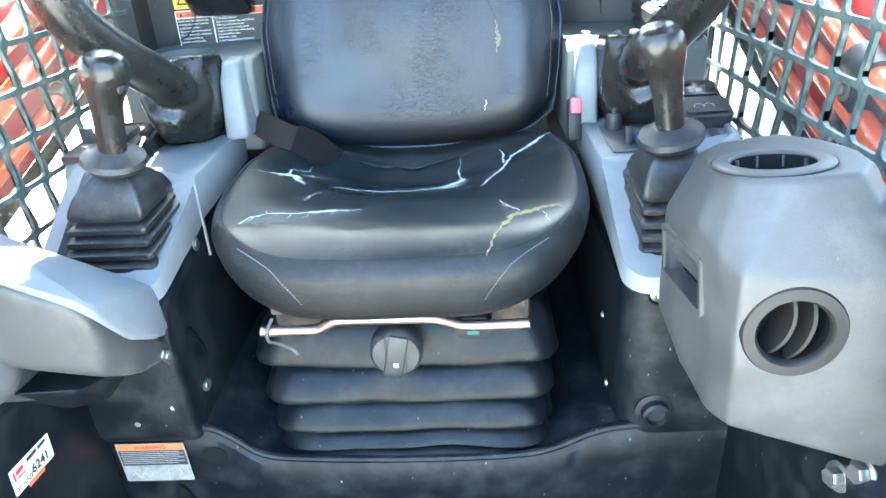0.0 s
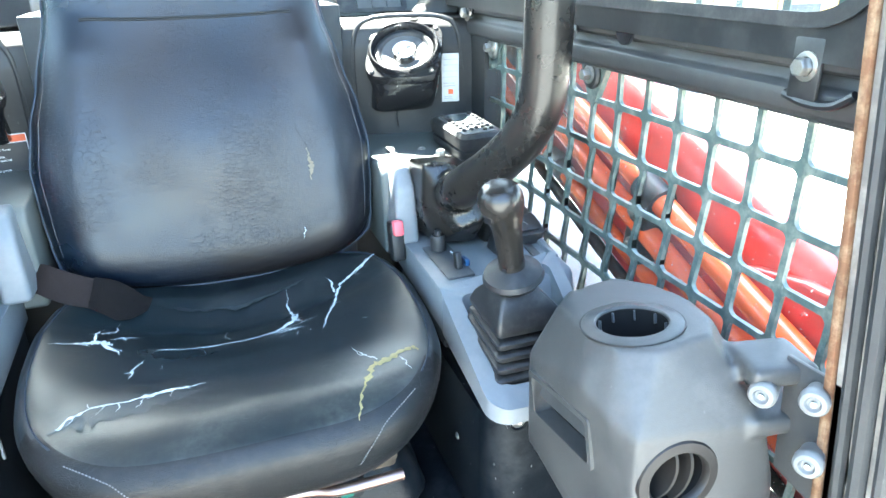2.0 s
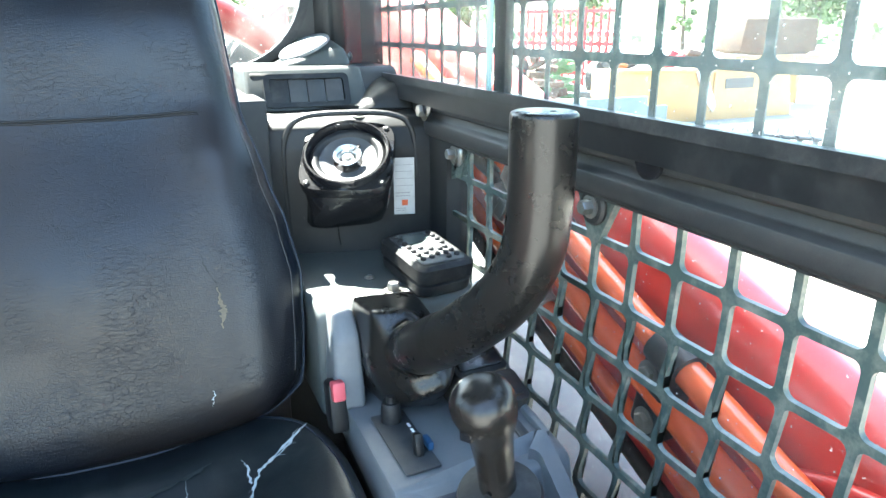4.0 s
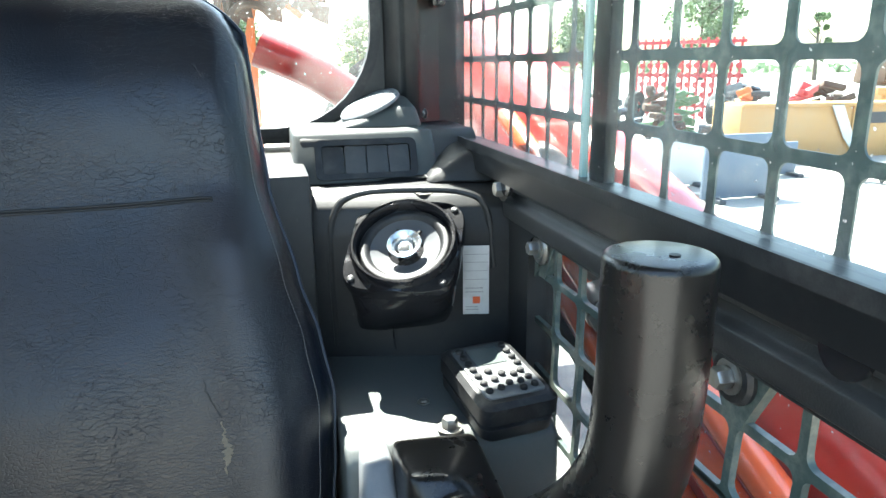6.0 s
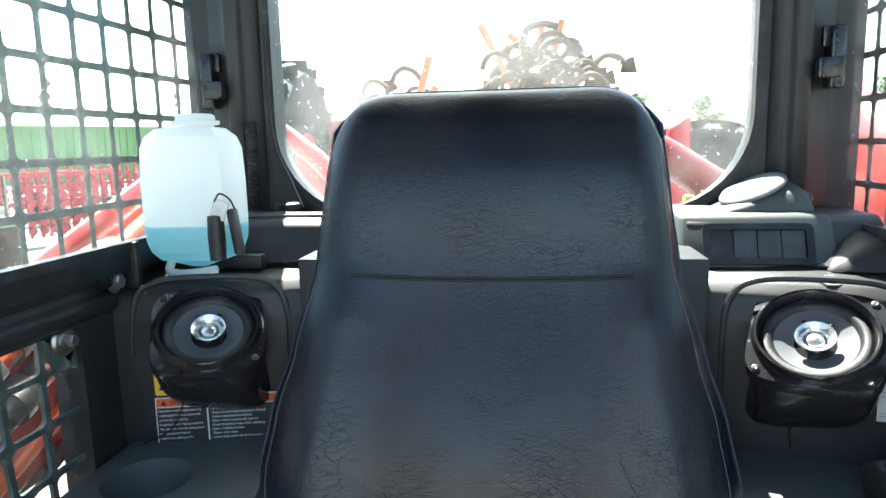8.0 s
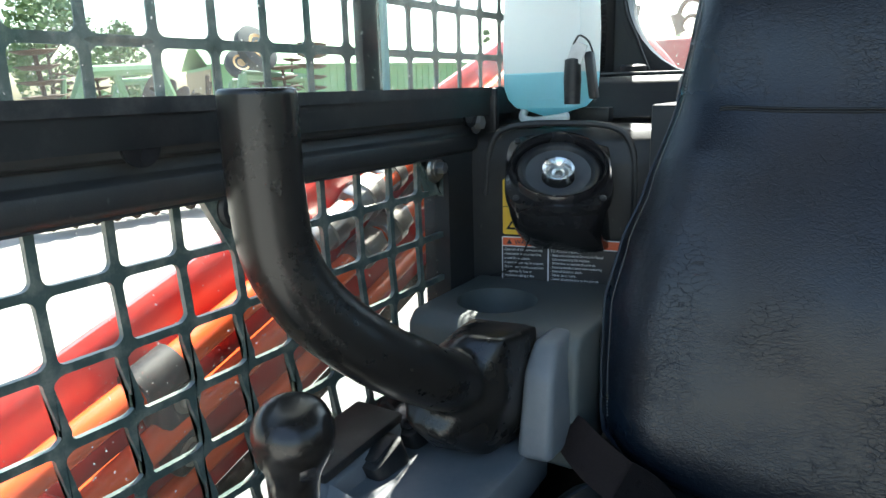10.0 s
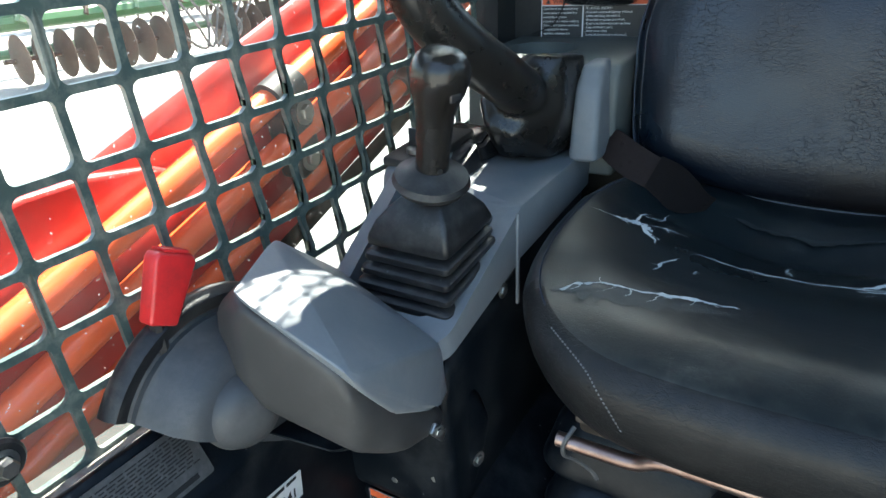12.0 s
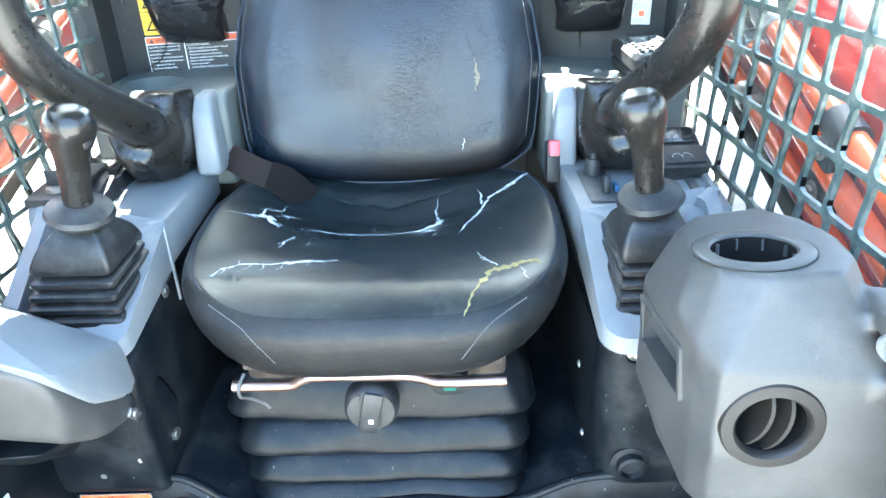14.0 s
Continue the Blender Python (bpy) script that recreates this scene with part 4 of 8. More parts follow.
for k, patch in enumerate(([(-0.205, 0.792, .002), (-0.185, 0.806, .010), (-0.150, 0.812, .014), (-0.110, 0.818, .012), (-0.070, 0.824, .006), (-0.045, 0.830, .001)],
                           [(-0.105, 1.088, .002), (-0.060, 1.084, .008), (0.0, 1.082, .011), (0.060, 1.086, .009), (0.110, 1.094, .002)])):
    tear([(x, y, w) for x, y, w in patch], M_rub, "rub_mark", "pale rubbed vinyl", lambda x, y: cushion_point(x, y) - Vector((0, 0, 0.0005)), UP, cushion, 0.0008)
for s in (-1, 1):
    pth = []
    for x, z in ((0.186, 0.526), (0.172, 0.521), (0.156, 0.514), (0.142, 0.506), (0.130, 0.494), (0.118, 0.477), (0.108, 0.460)):
        q, nn = touch(cushion, (s * x, 0.55, z + 0.02), (0, 1, -0.1))
        pth.append(q + nn * 0.0002)
    bm = fresh()
    pth = spline(pth, 10)
    for k in range(0, len(pth) - 1, 2):
        sweep(bm, [pth[k], pth[k + 1]], 0.0008, 5)
    tagged(part("seam", bm, M_thread, cushion, "pale stitched corner seam"), kind="stuff")

# frame, lever, bellows
bm = fresh()
box(bm, (0, 0.945, 0.418), (0.335, 0.335, 0.050), 0.008)
box(bm, (0, 0.760, 0.440), (0.32, 0.03, 0.014), 0.004)
part("seat_frame", bm, M_dirt, seat, "dirty scratched metal seat pan")
bm = sweep(fresh(), spline([(-0.172, 0.737, 0.416), (-0.13, 0.737, 0.416), (-0.10, 0.737, 0.417), (-0.085, 0.735, 0.426), (-0.068, 0.734, 0.431), (0.0, 0.734, 0.431), (0.040, 0.734, 0.430), (0.060, 0.735, 0.425), (0.080, 0.737, 0.417), (0.12, 0.737, 0.416), (0.163, 0.738, 0.416)], 5), 0.0072, 12)
part("adjuster_bar", bm, M_bar, seat, "bare worn coppery adjuster bar")
part("tie", sweep(fresh(), spline([(-0.157, 0.741, 0.432), (-0.162, 0.728, 0.421), (-0.162, 0.729, 0.406), (-0.154, 0.738, 0.396), (-0.141, 0.745, 0.383), (-0.135, 0.748, 0.372)], 5), 0.0022, 6, flat=0.5), M_platelabel, seat, "pale plastic tie strip")
m = Matrix.Translation((-0.004, 0.752, 0.382)) @ pose(0, 0, 0, 90, 0, 0)
bm = lathe(fresh(), [(0, 0), (0.034, 0), (0.0345, 0.010), (0.033, 0.022), (0.029, 0.0265), (0, 0.0275)], m, 40)
box(bm, (-0.004, 0.723, 0.382), (0.024, 0.006, 0.060), 0.0025, pose(0, 0, 0, 0, 12, 0))
knob = part("knob", bm, M_black, seat, "black round weight-adjuster knob")
bm = fresh()
box(bm, (-0.004, 0.7186, 0.372), (0.006, 0.0012, 0.006), 0.0005)
part("mark", bm, M_inkwhite, knob, "white paint mark")
# black strips paint the shade of the knob's two grooves
for dx in (-0.012, 0.012):
    part("groove_shade", box(fresh(), (-0.004 + dx, 0.7243, 0.382), (0.0022, 0.0012, 0.052)), M_inkblack, knob)
bm = fresh()
prism(bm, rrect(0.070, 0.118, 0.392, 0.424, 0.015, 5), "y", 0.742, 0.785, 0.003)
sw = part("switch_mount", bm, M_inkblack, seat, "black rubber switch boot")
part("switch", box(fresh(), (0.094, 0.741, 0.407), (0.015, 0.006, 0.012), 0.001), M_green, sw, "small green switch")


def bellows_ring(z, hw, y0, y1, r):
    pts = rrect(-hw, hw, y0, y1, r, 5)
    out = []
    for i, ((x0, y_0), (x1, y_1)) in enumerate(zip(pts, pts[1:] + pts[:1])):
        n = 16 if i % 6 == 5 else 1
        out += [(x0 + (x1 - x0) * k / n, y_0 + (y_1 - y_0) * k / n, z) for k in range(n)]
    return out


rings, z = [], 0.410
for k, fold in enumerate((0.079, 0.060, 0.046, 0.030, 0.017)):
    w = 0.199 - 0.003 * k
    for f, hw, dy in ((0.0, w - 0.026, 0.030), (0.10, w - 0.020, 0.018), (0.40, w - 0.006, 0.004), (0.70, w, -0.003), (0.84, w + 0.003, -0.006), (0.90, w + 0.0015, -0.005), (0.94, w - 0.010, 0.010)):
        rings.append(bellows_ring(z - f * fold, hw + 0.006, 0.768 + dy, 1.12, 0.04))
    z -= fold
rings.append(bellows_ring(0.178, 0.190, 0.772, 1.12, 0.04))
rings = [[(x * (1 + 0.012 * noise.noise(Vector((x * 9, y * 9, z * 40)))), y + 0.006 * noise.noise(Vector((x * 11, 3, z * 26))), z + 0.0050 * noise.noise(Vector((x * 8, 7, z * 12)))) for x, y, z in r] for r in rings]
part("bellows", loft(fresh(), rings), M_bellows, seat, "dusty black folded rubber suspension bellows", 50)

# belt: webbing on edge behind the cushion, its end folded forwards
def webbing(rows):
    bm = fresh()
    lo = spline([a for a, _ in rows], 6)
    hi = spline([b for _, b in rows], 6)
    grid = [[bm.verts.new(a.lerp(b, k / 8) + Vector((0, -0.0009 * (k % 2), 0.0005 * (k % 2)))) for k in range(9)] for a, b in zip(lo, hi)]
    for p, q in zip(grid, grid[1:]):
        for k in range(8):
            bm.faces.new((p[k], q[k], q[k + 1], p[k + 1]))
    bmesh.ops.solidify(bm, geom=list(bm.faces), thickness=0.0022)
    return bm


bl = thing("seat_belt", "dark brown woven seat belt folded over the cushion's rear corner", "seat belt", (-0.2, 1.09, 0.56))
def on_seat(x, y, lift):
    return (x, y, cushion_top(x, y) + lift)


rows_a = [(on_seat(-0.274, 1.122, 0.004), (-0.268, 1.150, cushion_top(-0.26, 1.12) + 0.030)), (on_seat(-0.255, 1.104, 0.002), (-0.250, 1.136, cushion_top(-0.25, 1.10) + 0.038)), (on_seat(-0.228, 1.090, 0.002), (-0.222, 1.124, cushion_top(-0.23, 1.09) + 0.036)), (on_seat(-0.202, 1.082, 0.002), (-0.194, 1.116, cushion_top(-0.20, 1.08) + 0.034)), (on_seat(-0.182, 1.080, 0.002), (-0.174, 1.112, cushion_top(-0.18, 1.08) + 0.033))]
rows_b = [(on_seat(x, y, a), (x1, y1, cushion_top(x, y) + b)) for x, y, a, x1, y1, b in ((-0.196, 1.076, 0.006, -0.184, 1.108, 0.038), (-0.178, 1.066, 0.005, -0.160, 1.108, 0.036), (-0.160, 1.058, 0.003, -0.140, 1.104, 0.030), (-0.142, 1.064, 0.003, -0.125, 1.100, 0.020), (-0.121, 1.080, 0.002, -0.113, 1.104, 0.010))]
part("webbing", webbing(rows_a), M_belt, bl, "ribbed brown webbing", 70)
part("folded_end", webbing(rows_b), M_beltdark, bl, "darker folded end", 70)
bk_ = thing("belt_buckle", "black seat belt buckle with a red press button beside the seat", "buckle", (0.262, 1.085, 0.56))
part("housing", box(fresh(), (0.262, 1.088, 0.572), (0.022, 0.030, 0.065), 0.005, pose(0, 0, 0, -12, 0, 0)), M_black, bk_)
part("button", box(fresh(), (0.262, 1.076, 0.598), (0.016, 0.018, 0.024), 0.003, pose(0, 0, 0, -12, 0, 0)), M_redbtn, bk_, "pale red button")


M_keyface = material("grey_key_face", (0.0825, 0.0875, 0.0924), 0.5, wear=(0.2640, 0.2640, 0.2475), wear_amount=0.5)
M_screen = material("grey_display", (0.0908, 0.1073, 0.0990), 0.15)
M_vent = material("brown_grey_vent", (0.0112, 0.0096, 0.0086), 0.5, wear=(0.0277, 0.0244, 0.0224), wear_amount=0.4, spec=0.30)
M_nut = plastic_translucent("clear_plastic_nut", (0.1815, 0.1815, 0.1733), 0.25)
M_screwdark = material("dark_screw", (0.05, 0.05, 0.05), 0.4, metal=0.6)


# ---------------------------------------------------------------- consoles
def console(s):
    c = thing("control_console", "grey plastic side console with recessed joystick tray", "console", (0.37 * s, 0.9, 0.24))
    xi = 0.288 if s < 0 else 0.274
    bm = fresh()
    if s < 0:
        prism(bm, [(0.742, 0.24), (0.735, 0.40), (0.742, 0.448), (0.90, 0.482), (1.13, 0.545), (1.13, 0.22), (0.76, 0.22)], "x", xi + 0.004, 0.470, 0.012, 3)
    else:
        # rounded front corner
        rings = []
        for z, dx, dy in ((0.215, 0.030, 0.020), (0.26, 0.020, 0.010), (0.40, 0.004, 0.0), (0.452, 0.002, -0.002)):
            rings.append([(x, y, z) for x, y in rrect(xi + 0.004 + dx * 0.3, 0.462, 0.738 + dy, 1.13, (0.01, 0.01, 0.045, 0.03), 6)])
        loft(bm, rings)
        box(bm, (0.37, 1.02, 0.50), (0.18, 0.22, 0.07), 0.006)
    part("body", flip(bm, s), M_panel, c, "dark scuffed console body")
    # tray rim
    bm = fresh()
    ring(bm, rrect(xi, 0.452, 0.722, 0.912, (0.012, 0.012, 0.03, 0.035), 6), rrect(xi + 0.024, 0.432, 0.752, 0.895, (0.012, 0.012, 0.022, 0.022), 6), "z", 0.440, 0.490)
    for v in bm.verts:
        if v.co.z > 0.46:
            v.co.z = 0.484 + 0.43 * (v.co.y - 0.722) if v.co.y < 0.905 else 0.566
            if abs(v.co.x) > 0.42 and v.co.y > 0.77:
                v.co.z += 0.028 * min(1.0, (v.co.y - 0.77) / 0.06)
        else:
            v.co.z = 0.462 + 0.20 * (v.co.y - 0.722)
    part("tray", flip(bm, s), M_grey, c, "light grey joystick tray")
    bm = fresh()
    prism(bm, [(0.735, 0.474), (0.905, 0.506), (0.905, 0.480), (0.735, 0.466)], "x", xi + 0.008, 0.44)
    part("tray_floor", flip(bm, s), M_black, c)
    # rear plate
    bm = fresh()
    prism(bm, [(0.898, 0.540), (0.903, 0.562), (0.910, 0.567), (1.135, 0.570), (1.135, 0.515), (0.898, 0.50)], "x", xi - 0.001, 0.452, 0.004)
    if s < 0:
        box(bm, (xi - 0.0015, 0.897, 0.505), (0.004, 0.006, 0.115), 0.002)
    part("top_plate", flip(bm, s), M_grey, c)
    return c


for s in (-1, 1):
    console(s)
# side screws of the consoles
bolt((-0.289, 0.862, 0.482), (1, 0, 0), "small dusty panel screw on the console side", 0.006, 0.004)
bolt((-0.289, 0.795, 0.292), (1, -0.2, 0), "small dusty panel screw on the console side", 0.006, 0.004)
bolt((0.276, 0.850, 0.356), (-1, 0, 0), "small dusty panel screw on the console side", 0.0036, 0.003)
bolt((0.276, 0.800, 0.276), (-1, 0, 0), "small dusty panel screw on the console side", 0.0036, 0.003)

# front fixings of the right console
t = thing("console_plug", "zinc screw in a round recess on the console front", "screw", (0.315, 0.737, 0.452))
m = Matrix.Translation((0.316, 0.7385, 0.452)) @ pose(0, 0, 0, 90, 0, 0)
part("recess", lathe(fresh(), [(0.011, 0), (0.0165, 0), (0.0165, 0.003), (0.012, 0.0035), (0.011, 0.0)], m, 28), M_panel, t)
part("screw", lathe(fresh(), [(0, 0), (0.0095, 0), (0.009, 0.0025), (0.004, 0.0045), (0, 0.003)], m, 20), M_steel, t)
t = thing("drain_cap", "round black ribbed cap low on the console front", "cap", (0.33, 0.745, 0.277))
m = Matrix.Translation((0.329, 0.7475, 0.270)) @ pose(0, 0, 0, 90, 0, 0)
part("base", lathe(fresh(), [(0, 0), (0.026, 0), (0.026, 0.003), (0.019, 0.005), (0.018, 0.014), (0.014, 0.016), (0.012, 0.010), (0, 0.010)], m, 28), M_panel, t)


M_boot = material("dusty_boot_rubber", (0.0099, 0.0102, 0.0112), 0.40, grain=0.25, wear=(0.0594, 0.0561, 0.0521), wear_amount=0.5, wear_scale=55, bump=0.3, bump_scale=500, spec=0.38, specks=0.35, grain_scale=90)


def joystick(s):
    j = thing("joystick", "worn black joystick grip on a ribbed square rubber boot", "joystick", (0.345 * s, 0.815, 0.475), "joysticks")
    # boot: stacked square folds
    rings = []
    folds = [(0.476, 0.052, 1)]
    for k in range(5):
        z, h = 0.482 + 0.0160 * k, 0.0700 - 0.0042 * k
        folds += [(z, h - 0.010, 0), (z + 0.0025, h - 0.009, 0), (z + 0.0045, h - 0.001, 1), (z + 0.007, h, 1), (z + 0.0115, h - 0.001, 1), (z + 0.0135, h - 0.004, 1)]
    folds += [(0.562, 0.041, 0), (0.565, 0.041, 0), (0.568, 0.0490, 1), (0.573, 0.0500, 1), (0.579, 0.0485, 1), (0.593, 0.042, 1), (0.606, 0.032, 1), (0.614, 0.024, 1), (0.620, 0.016, 1)]
    for z, h, _ in folds:
        t = (z - 0.476) / 0.144
        cx, cy = 0.362 - 0.030 * t, 0.822 - 0.028 * t
        h *= 0.90 + 0.10 * t
        tilt = 0.18 * (1 - t)
        rings.append([(cx + x, cy + y, z + tilt * y) for x, y in rrect(-h, h, -h, h, h * 0.13, 4)])
    part("boot", flip(loft(fresh(), rings), s), M_boot, j, "dusty folded rubber boot", 40)
    a, b = Vector((0.333, 0.793, 0.612)), Vector((0.303, 0.772, 0.752))
    d = (b - a)
    m = Matrix.Translation(a + d * 0.14) @ d.to_track_quat("Z", "Y").to_matrix().to_4x4()
    bm = lathe(fresh(), [(0, -0.016), (0.017, -0.014), (0.034, -0.008), (0.0385, -0.001), (0.036, 0.005), (0.024, 0.009), (0.018, 0.014), (0, 0.015)], m, 32)
    part("collar", flip(bm, s), M_black, j, "black rubber collar")
    m = Matrix.Translation(a) @ d.to_track_quat("Z", "Y").to_matrix().to_4x4()
    L = d.length
    rings = []
    for h, rx, ry, oy in ((0.018, .0165, .0165, 0), (0.05, .0160, .0160, 0), (0.075, .0170, .0172, 0), (0.092, .0180, .019, 0), (0.103, .0205, .0215, -.001), (0.115, .0245, .0245, -.003), (0.128, .0265, .0270, -.005), (0.138, .0260, .0270, -.006), (0.146, .0225, .0235, -.006), (0.151, .0165, .0170, -.006), (0.1525, .008, .008, -.006)):
        rings.append([m @ Vector((rx * math.cos(k * math.pi / 14), oy + ry * math.sin(k * math.pi / 14), h)) for k in range(28)])
    part("grip", flip(loft(fresh(), rings), s), M_stick, j, "worn glossy black grip", 60)
    # black discs on the grip paint the shade of two screw holes
    for k in (0, 1):
        bm = lathe(fresh(), [(0, 0), (0.0028, 0), (0.0028, 0.0012), (0, 0.0012)], m @ pose(0.0, -0.0172, 0.094 - 0.055 * k, 90, 0, 0), 12)
        part("screw_hole_shade", flip(bm, s), M_inkblack, j)
    bm = box(fresh(), (0, 0, 0), (0.011, 0.004, 0.009), 0.0015)
    bmesh.ops.transform(bm, matrix=m @ pose(-0.004, -0.0285, 0.118, -8, 0, 0), verts=bm.verts)
    part("button", flip(bm, s), M_gloss, j)
    return j


joystick(1)
joystick(-1)


def grab_tube(s):
    g = thing("grab_bar", "bent black padded grab bar rising beside the seat", "grab bar", (0.30 * s, 1.1, 0.64), "grab bars")
    pth = spline([(0.396, 0.852, 0.950), (0.396, 0.852, 0.92), (0.396, 0.853, 0.87), (0.392, 0.858, 0.82), (0.377, 0.880, 0.772), (0.355, 0.920, 0.728), (0.343, 0.955, 0.702), (0.338, 0.990, 0.680), (0.340, 1.04, 0.655)], 6)
    bm = sweep(fresh(), pth, 0.0292, 28)
    bmesh.ops.bevel(bm, geom=[e for e in bm.edges if e.calc_face_angle(0) > 1.0], offset=0.004, segments=3, profile=0.5, affect="EDGES")
    part("tube", flip(bm, s), M_tube, g, "matt black tube", 50)
    bm = hull([(0.300, 1.050, 0.706), (0.336, 1.040, 0.708), (0.299, 1.133, 0.694), (0.384, 1.133, 0.690), (0.384, 1.050, 0.678), (0.396, 1.045, 0.595), (0.294, 1.045, 0.640), (0.388, 1.000, 0.660), (0.316, 1.050, 0.574), (0.375, 1.035, 0.574), (0.303, 1.133, 0.571), (0.398, 1.133, 0.571), (0.370, 0.980, 0.630), (0.335, 0.990, 0.615)], 0.010, 3)
    sweep(bm, spline([(0.350, 0.935, 0.716), (0.343, 0.955, 0.702), (0.338, 0.990, 0.680), (0.340, 1.04, 0.655)], 6), 0.0300, 28)
    soften(part("elbow_block", flip(bm, s), M_tube, g, "rounded black mounting block"), 0.0035, 9)
    # thin black disc on the tube's top paints a small hollow's shade
    part("dimple_shade", flip(lathe(fresh(), [(0, 0), (0.003, 0), (0.003, 0.0006), (0, 0.0006)], Matrix.Translation((0.40, 0.845, 0.9502)), 12), s), M_inkblack, g)
    return g


grab_tube(1)
grab_tube(-1)


def deck(s):
    d = thing("rear_deck", "grey plastic rear deck shelf behind the console", "shelf", (0.37 * s, 1.25, 0.5))
    bm = fresh()
    prism(bm, [(1.132, 0.53), (1.136, 0.668), (1.150, 0.682), (1.40, 0.684), (1.40, 0.53)], "x", 0.255, 0.478, 0.007, 3)
    for v in bm.verts:
        if v.co.y < 1.2 and v.co.x > 0.30:
            v.co.y -= 0.0
    shelf = part("shelf", flip(bm, s), M_deck, d, "grey moulded shelf")
    if s < 0:
        cut(shelf, lathe(fresh(), [(0, -0.05), (0.043, -0.05), (0.050, -0.03), (0.052, 0.02), (0, 0.02)], Matrix.Translation((-0.398, 1.222, 0.684)), 40))
        shelf.data.shade_smooth()
        shelf.data.set_sharp_from_angle(angle=radians(38))
    bm = hull([(0.260, 1.076, 0.566), (0.298, 1.072, 0.566), (0.260, 1.165, 0.560), (0.298, 1.165, 0.560), (0.264, 1.092, 0.655), (0.298, 1.090, 0.657), (0.270, 1.116, 0.6845), (0.298, 1.114, 0.6845), (0.270, 1.165, 0.6850), (0.298, 1.165, 0.6850)], 0.008, 4)
    part("corner_post", flip(bm, s), M_grey, d, "pale grey corner upright")
    return d


M_pod = material("grey_green_moulding", (0.0560, 0.0640, 0.0625), 0.55, grain=0.08, wear=(0.0950, 0.0950, 0.0880), wear_amount=0.5, wear_scale=13, bump=0.3, bump_scale=800, spec=0.35)
M_deck = material("matt_grey_shelf", (0.0792, 0.0908, 0.0871), 0.55, grain=0.08, wear=(0.1056, 0.1030, 0.0950), wear_amount=0.6, wear_scale=13, bump=0.3, bump_scale=800)
deck(1)
deck(-1)
bolt((0.364, 1.155, 0.683), (0, 0, 1), "zinc bolt standing on the grey shelf", 0.0085, 0.012)
bolt((0.350, 1.215, 0.683), (0, 0, 1), "tiny zinc screw on the grey shelf", 0.0045, 0.004)

# remote key pad on the right deck
kp = thing("key_pad", "black rubber-edged key pad with screen and round keys on the shelf", "key pad", (0.425, 1.19, 0.684))
M = Matrix.Translation((0.422, 1.185, 0.684)) @ pose(0, 0, 0, 6, 0, 7)
bm = fresh()
rings = []
for z, hx, hy in ((0, 0.037, 0.056), (0.004, 0.040, 0.059), (0.016, 0.041, 0.060), (0.018, 0.038, 0.057), (0.021, 0.038, 0.057), (0.023, 0.043, 0.062), (0.040, 0.043, 0.062), (0.045, 0.038, 0.057)):
    rings.append([M @ Vector((x, y, z)) for x, y in rrect(-hx, hx, -hy, hy, 0.012, 5)])
part("case", loft(fresh(), rings), M_black, kp, "black rubber case")
bm = fresh()
prism(bm, rrect(-0.033, 0.033, -0.050, 0.051, 0.006, 4), "z", 0.0445, 0.0468, 0.0006)
bmesh.ops.transform(bm, matrix=M, verts=bm.verts)
face = part("face_plate", bm, M_keyface, kp, "grey face plate")
bm = fresh()
prism(bm, rrect(-0.018, 0.018, 0.010, 0.044, 0.002, 3), "z", 0.0466, 0.0475)
bmesh.ops.transform(bm, matrix=M, verts=bm.verts)
part("screen", bm, M_screen, face, "dark green-grey display")
keyspots = [(-0.026, y) for y in (0.042, 0.029, 0.016, 0.003, -0.010)] + [(0.026, y) for y in (0.042, 0.029, 0.016, 0.003)] + [(-0.012, -0.004), (0.0, -0.012), (0.012, -0.016), (0.022, -0.012), (-0.026, -0.024), (-0.012, -0.020), (0.0, -0.030), (0.013, -0.030), (-0.026, -0.038), (-0.012, -0.036), (0.024, -0.026), (0.024, -0.040), (0.010, -0.043)]
for kx, ky in keyspots:
    part("key", lathe(fresh(), [(0, 0.046), (0.0042, 0.046), (0.0040, 0.0495), (0.0028, 0.0505), (0, 0.0506)], M @ Matrix.Translation((kx, ky, 0)), 12), M_black, face)

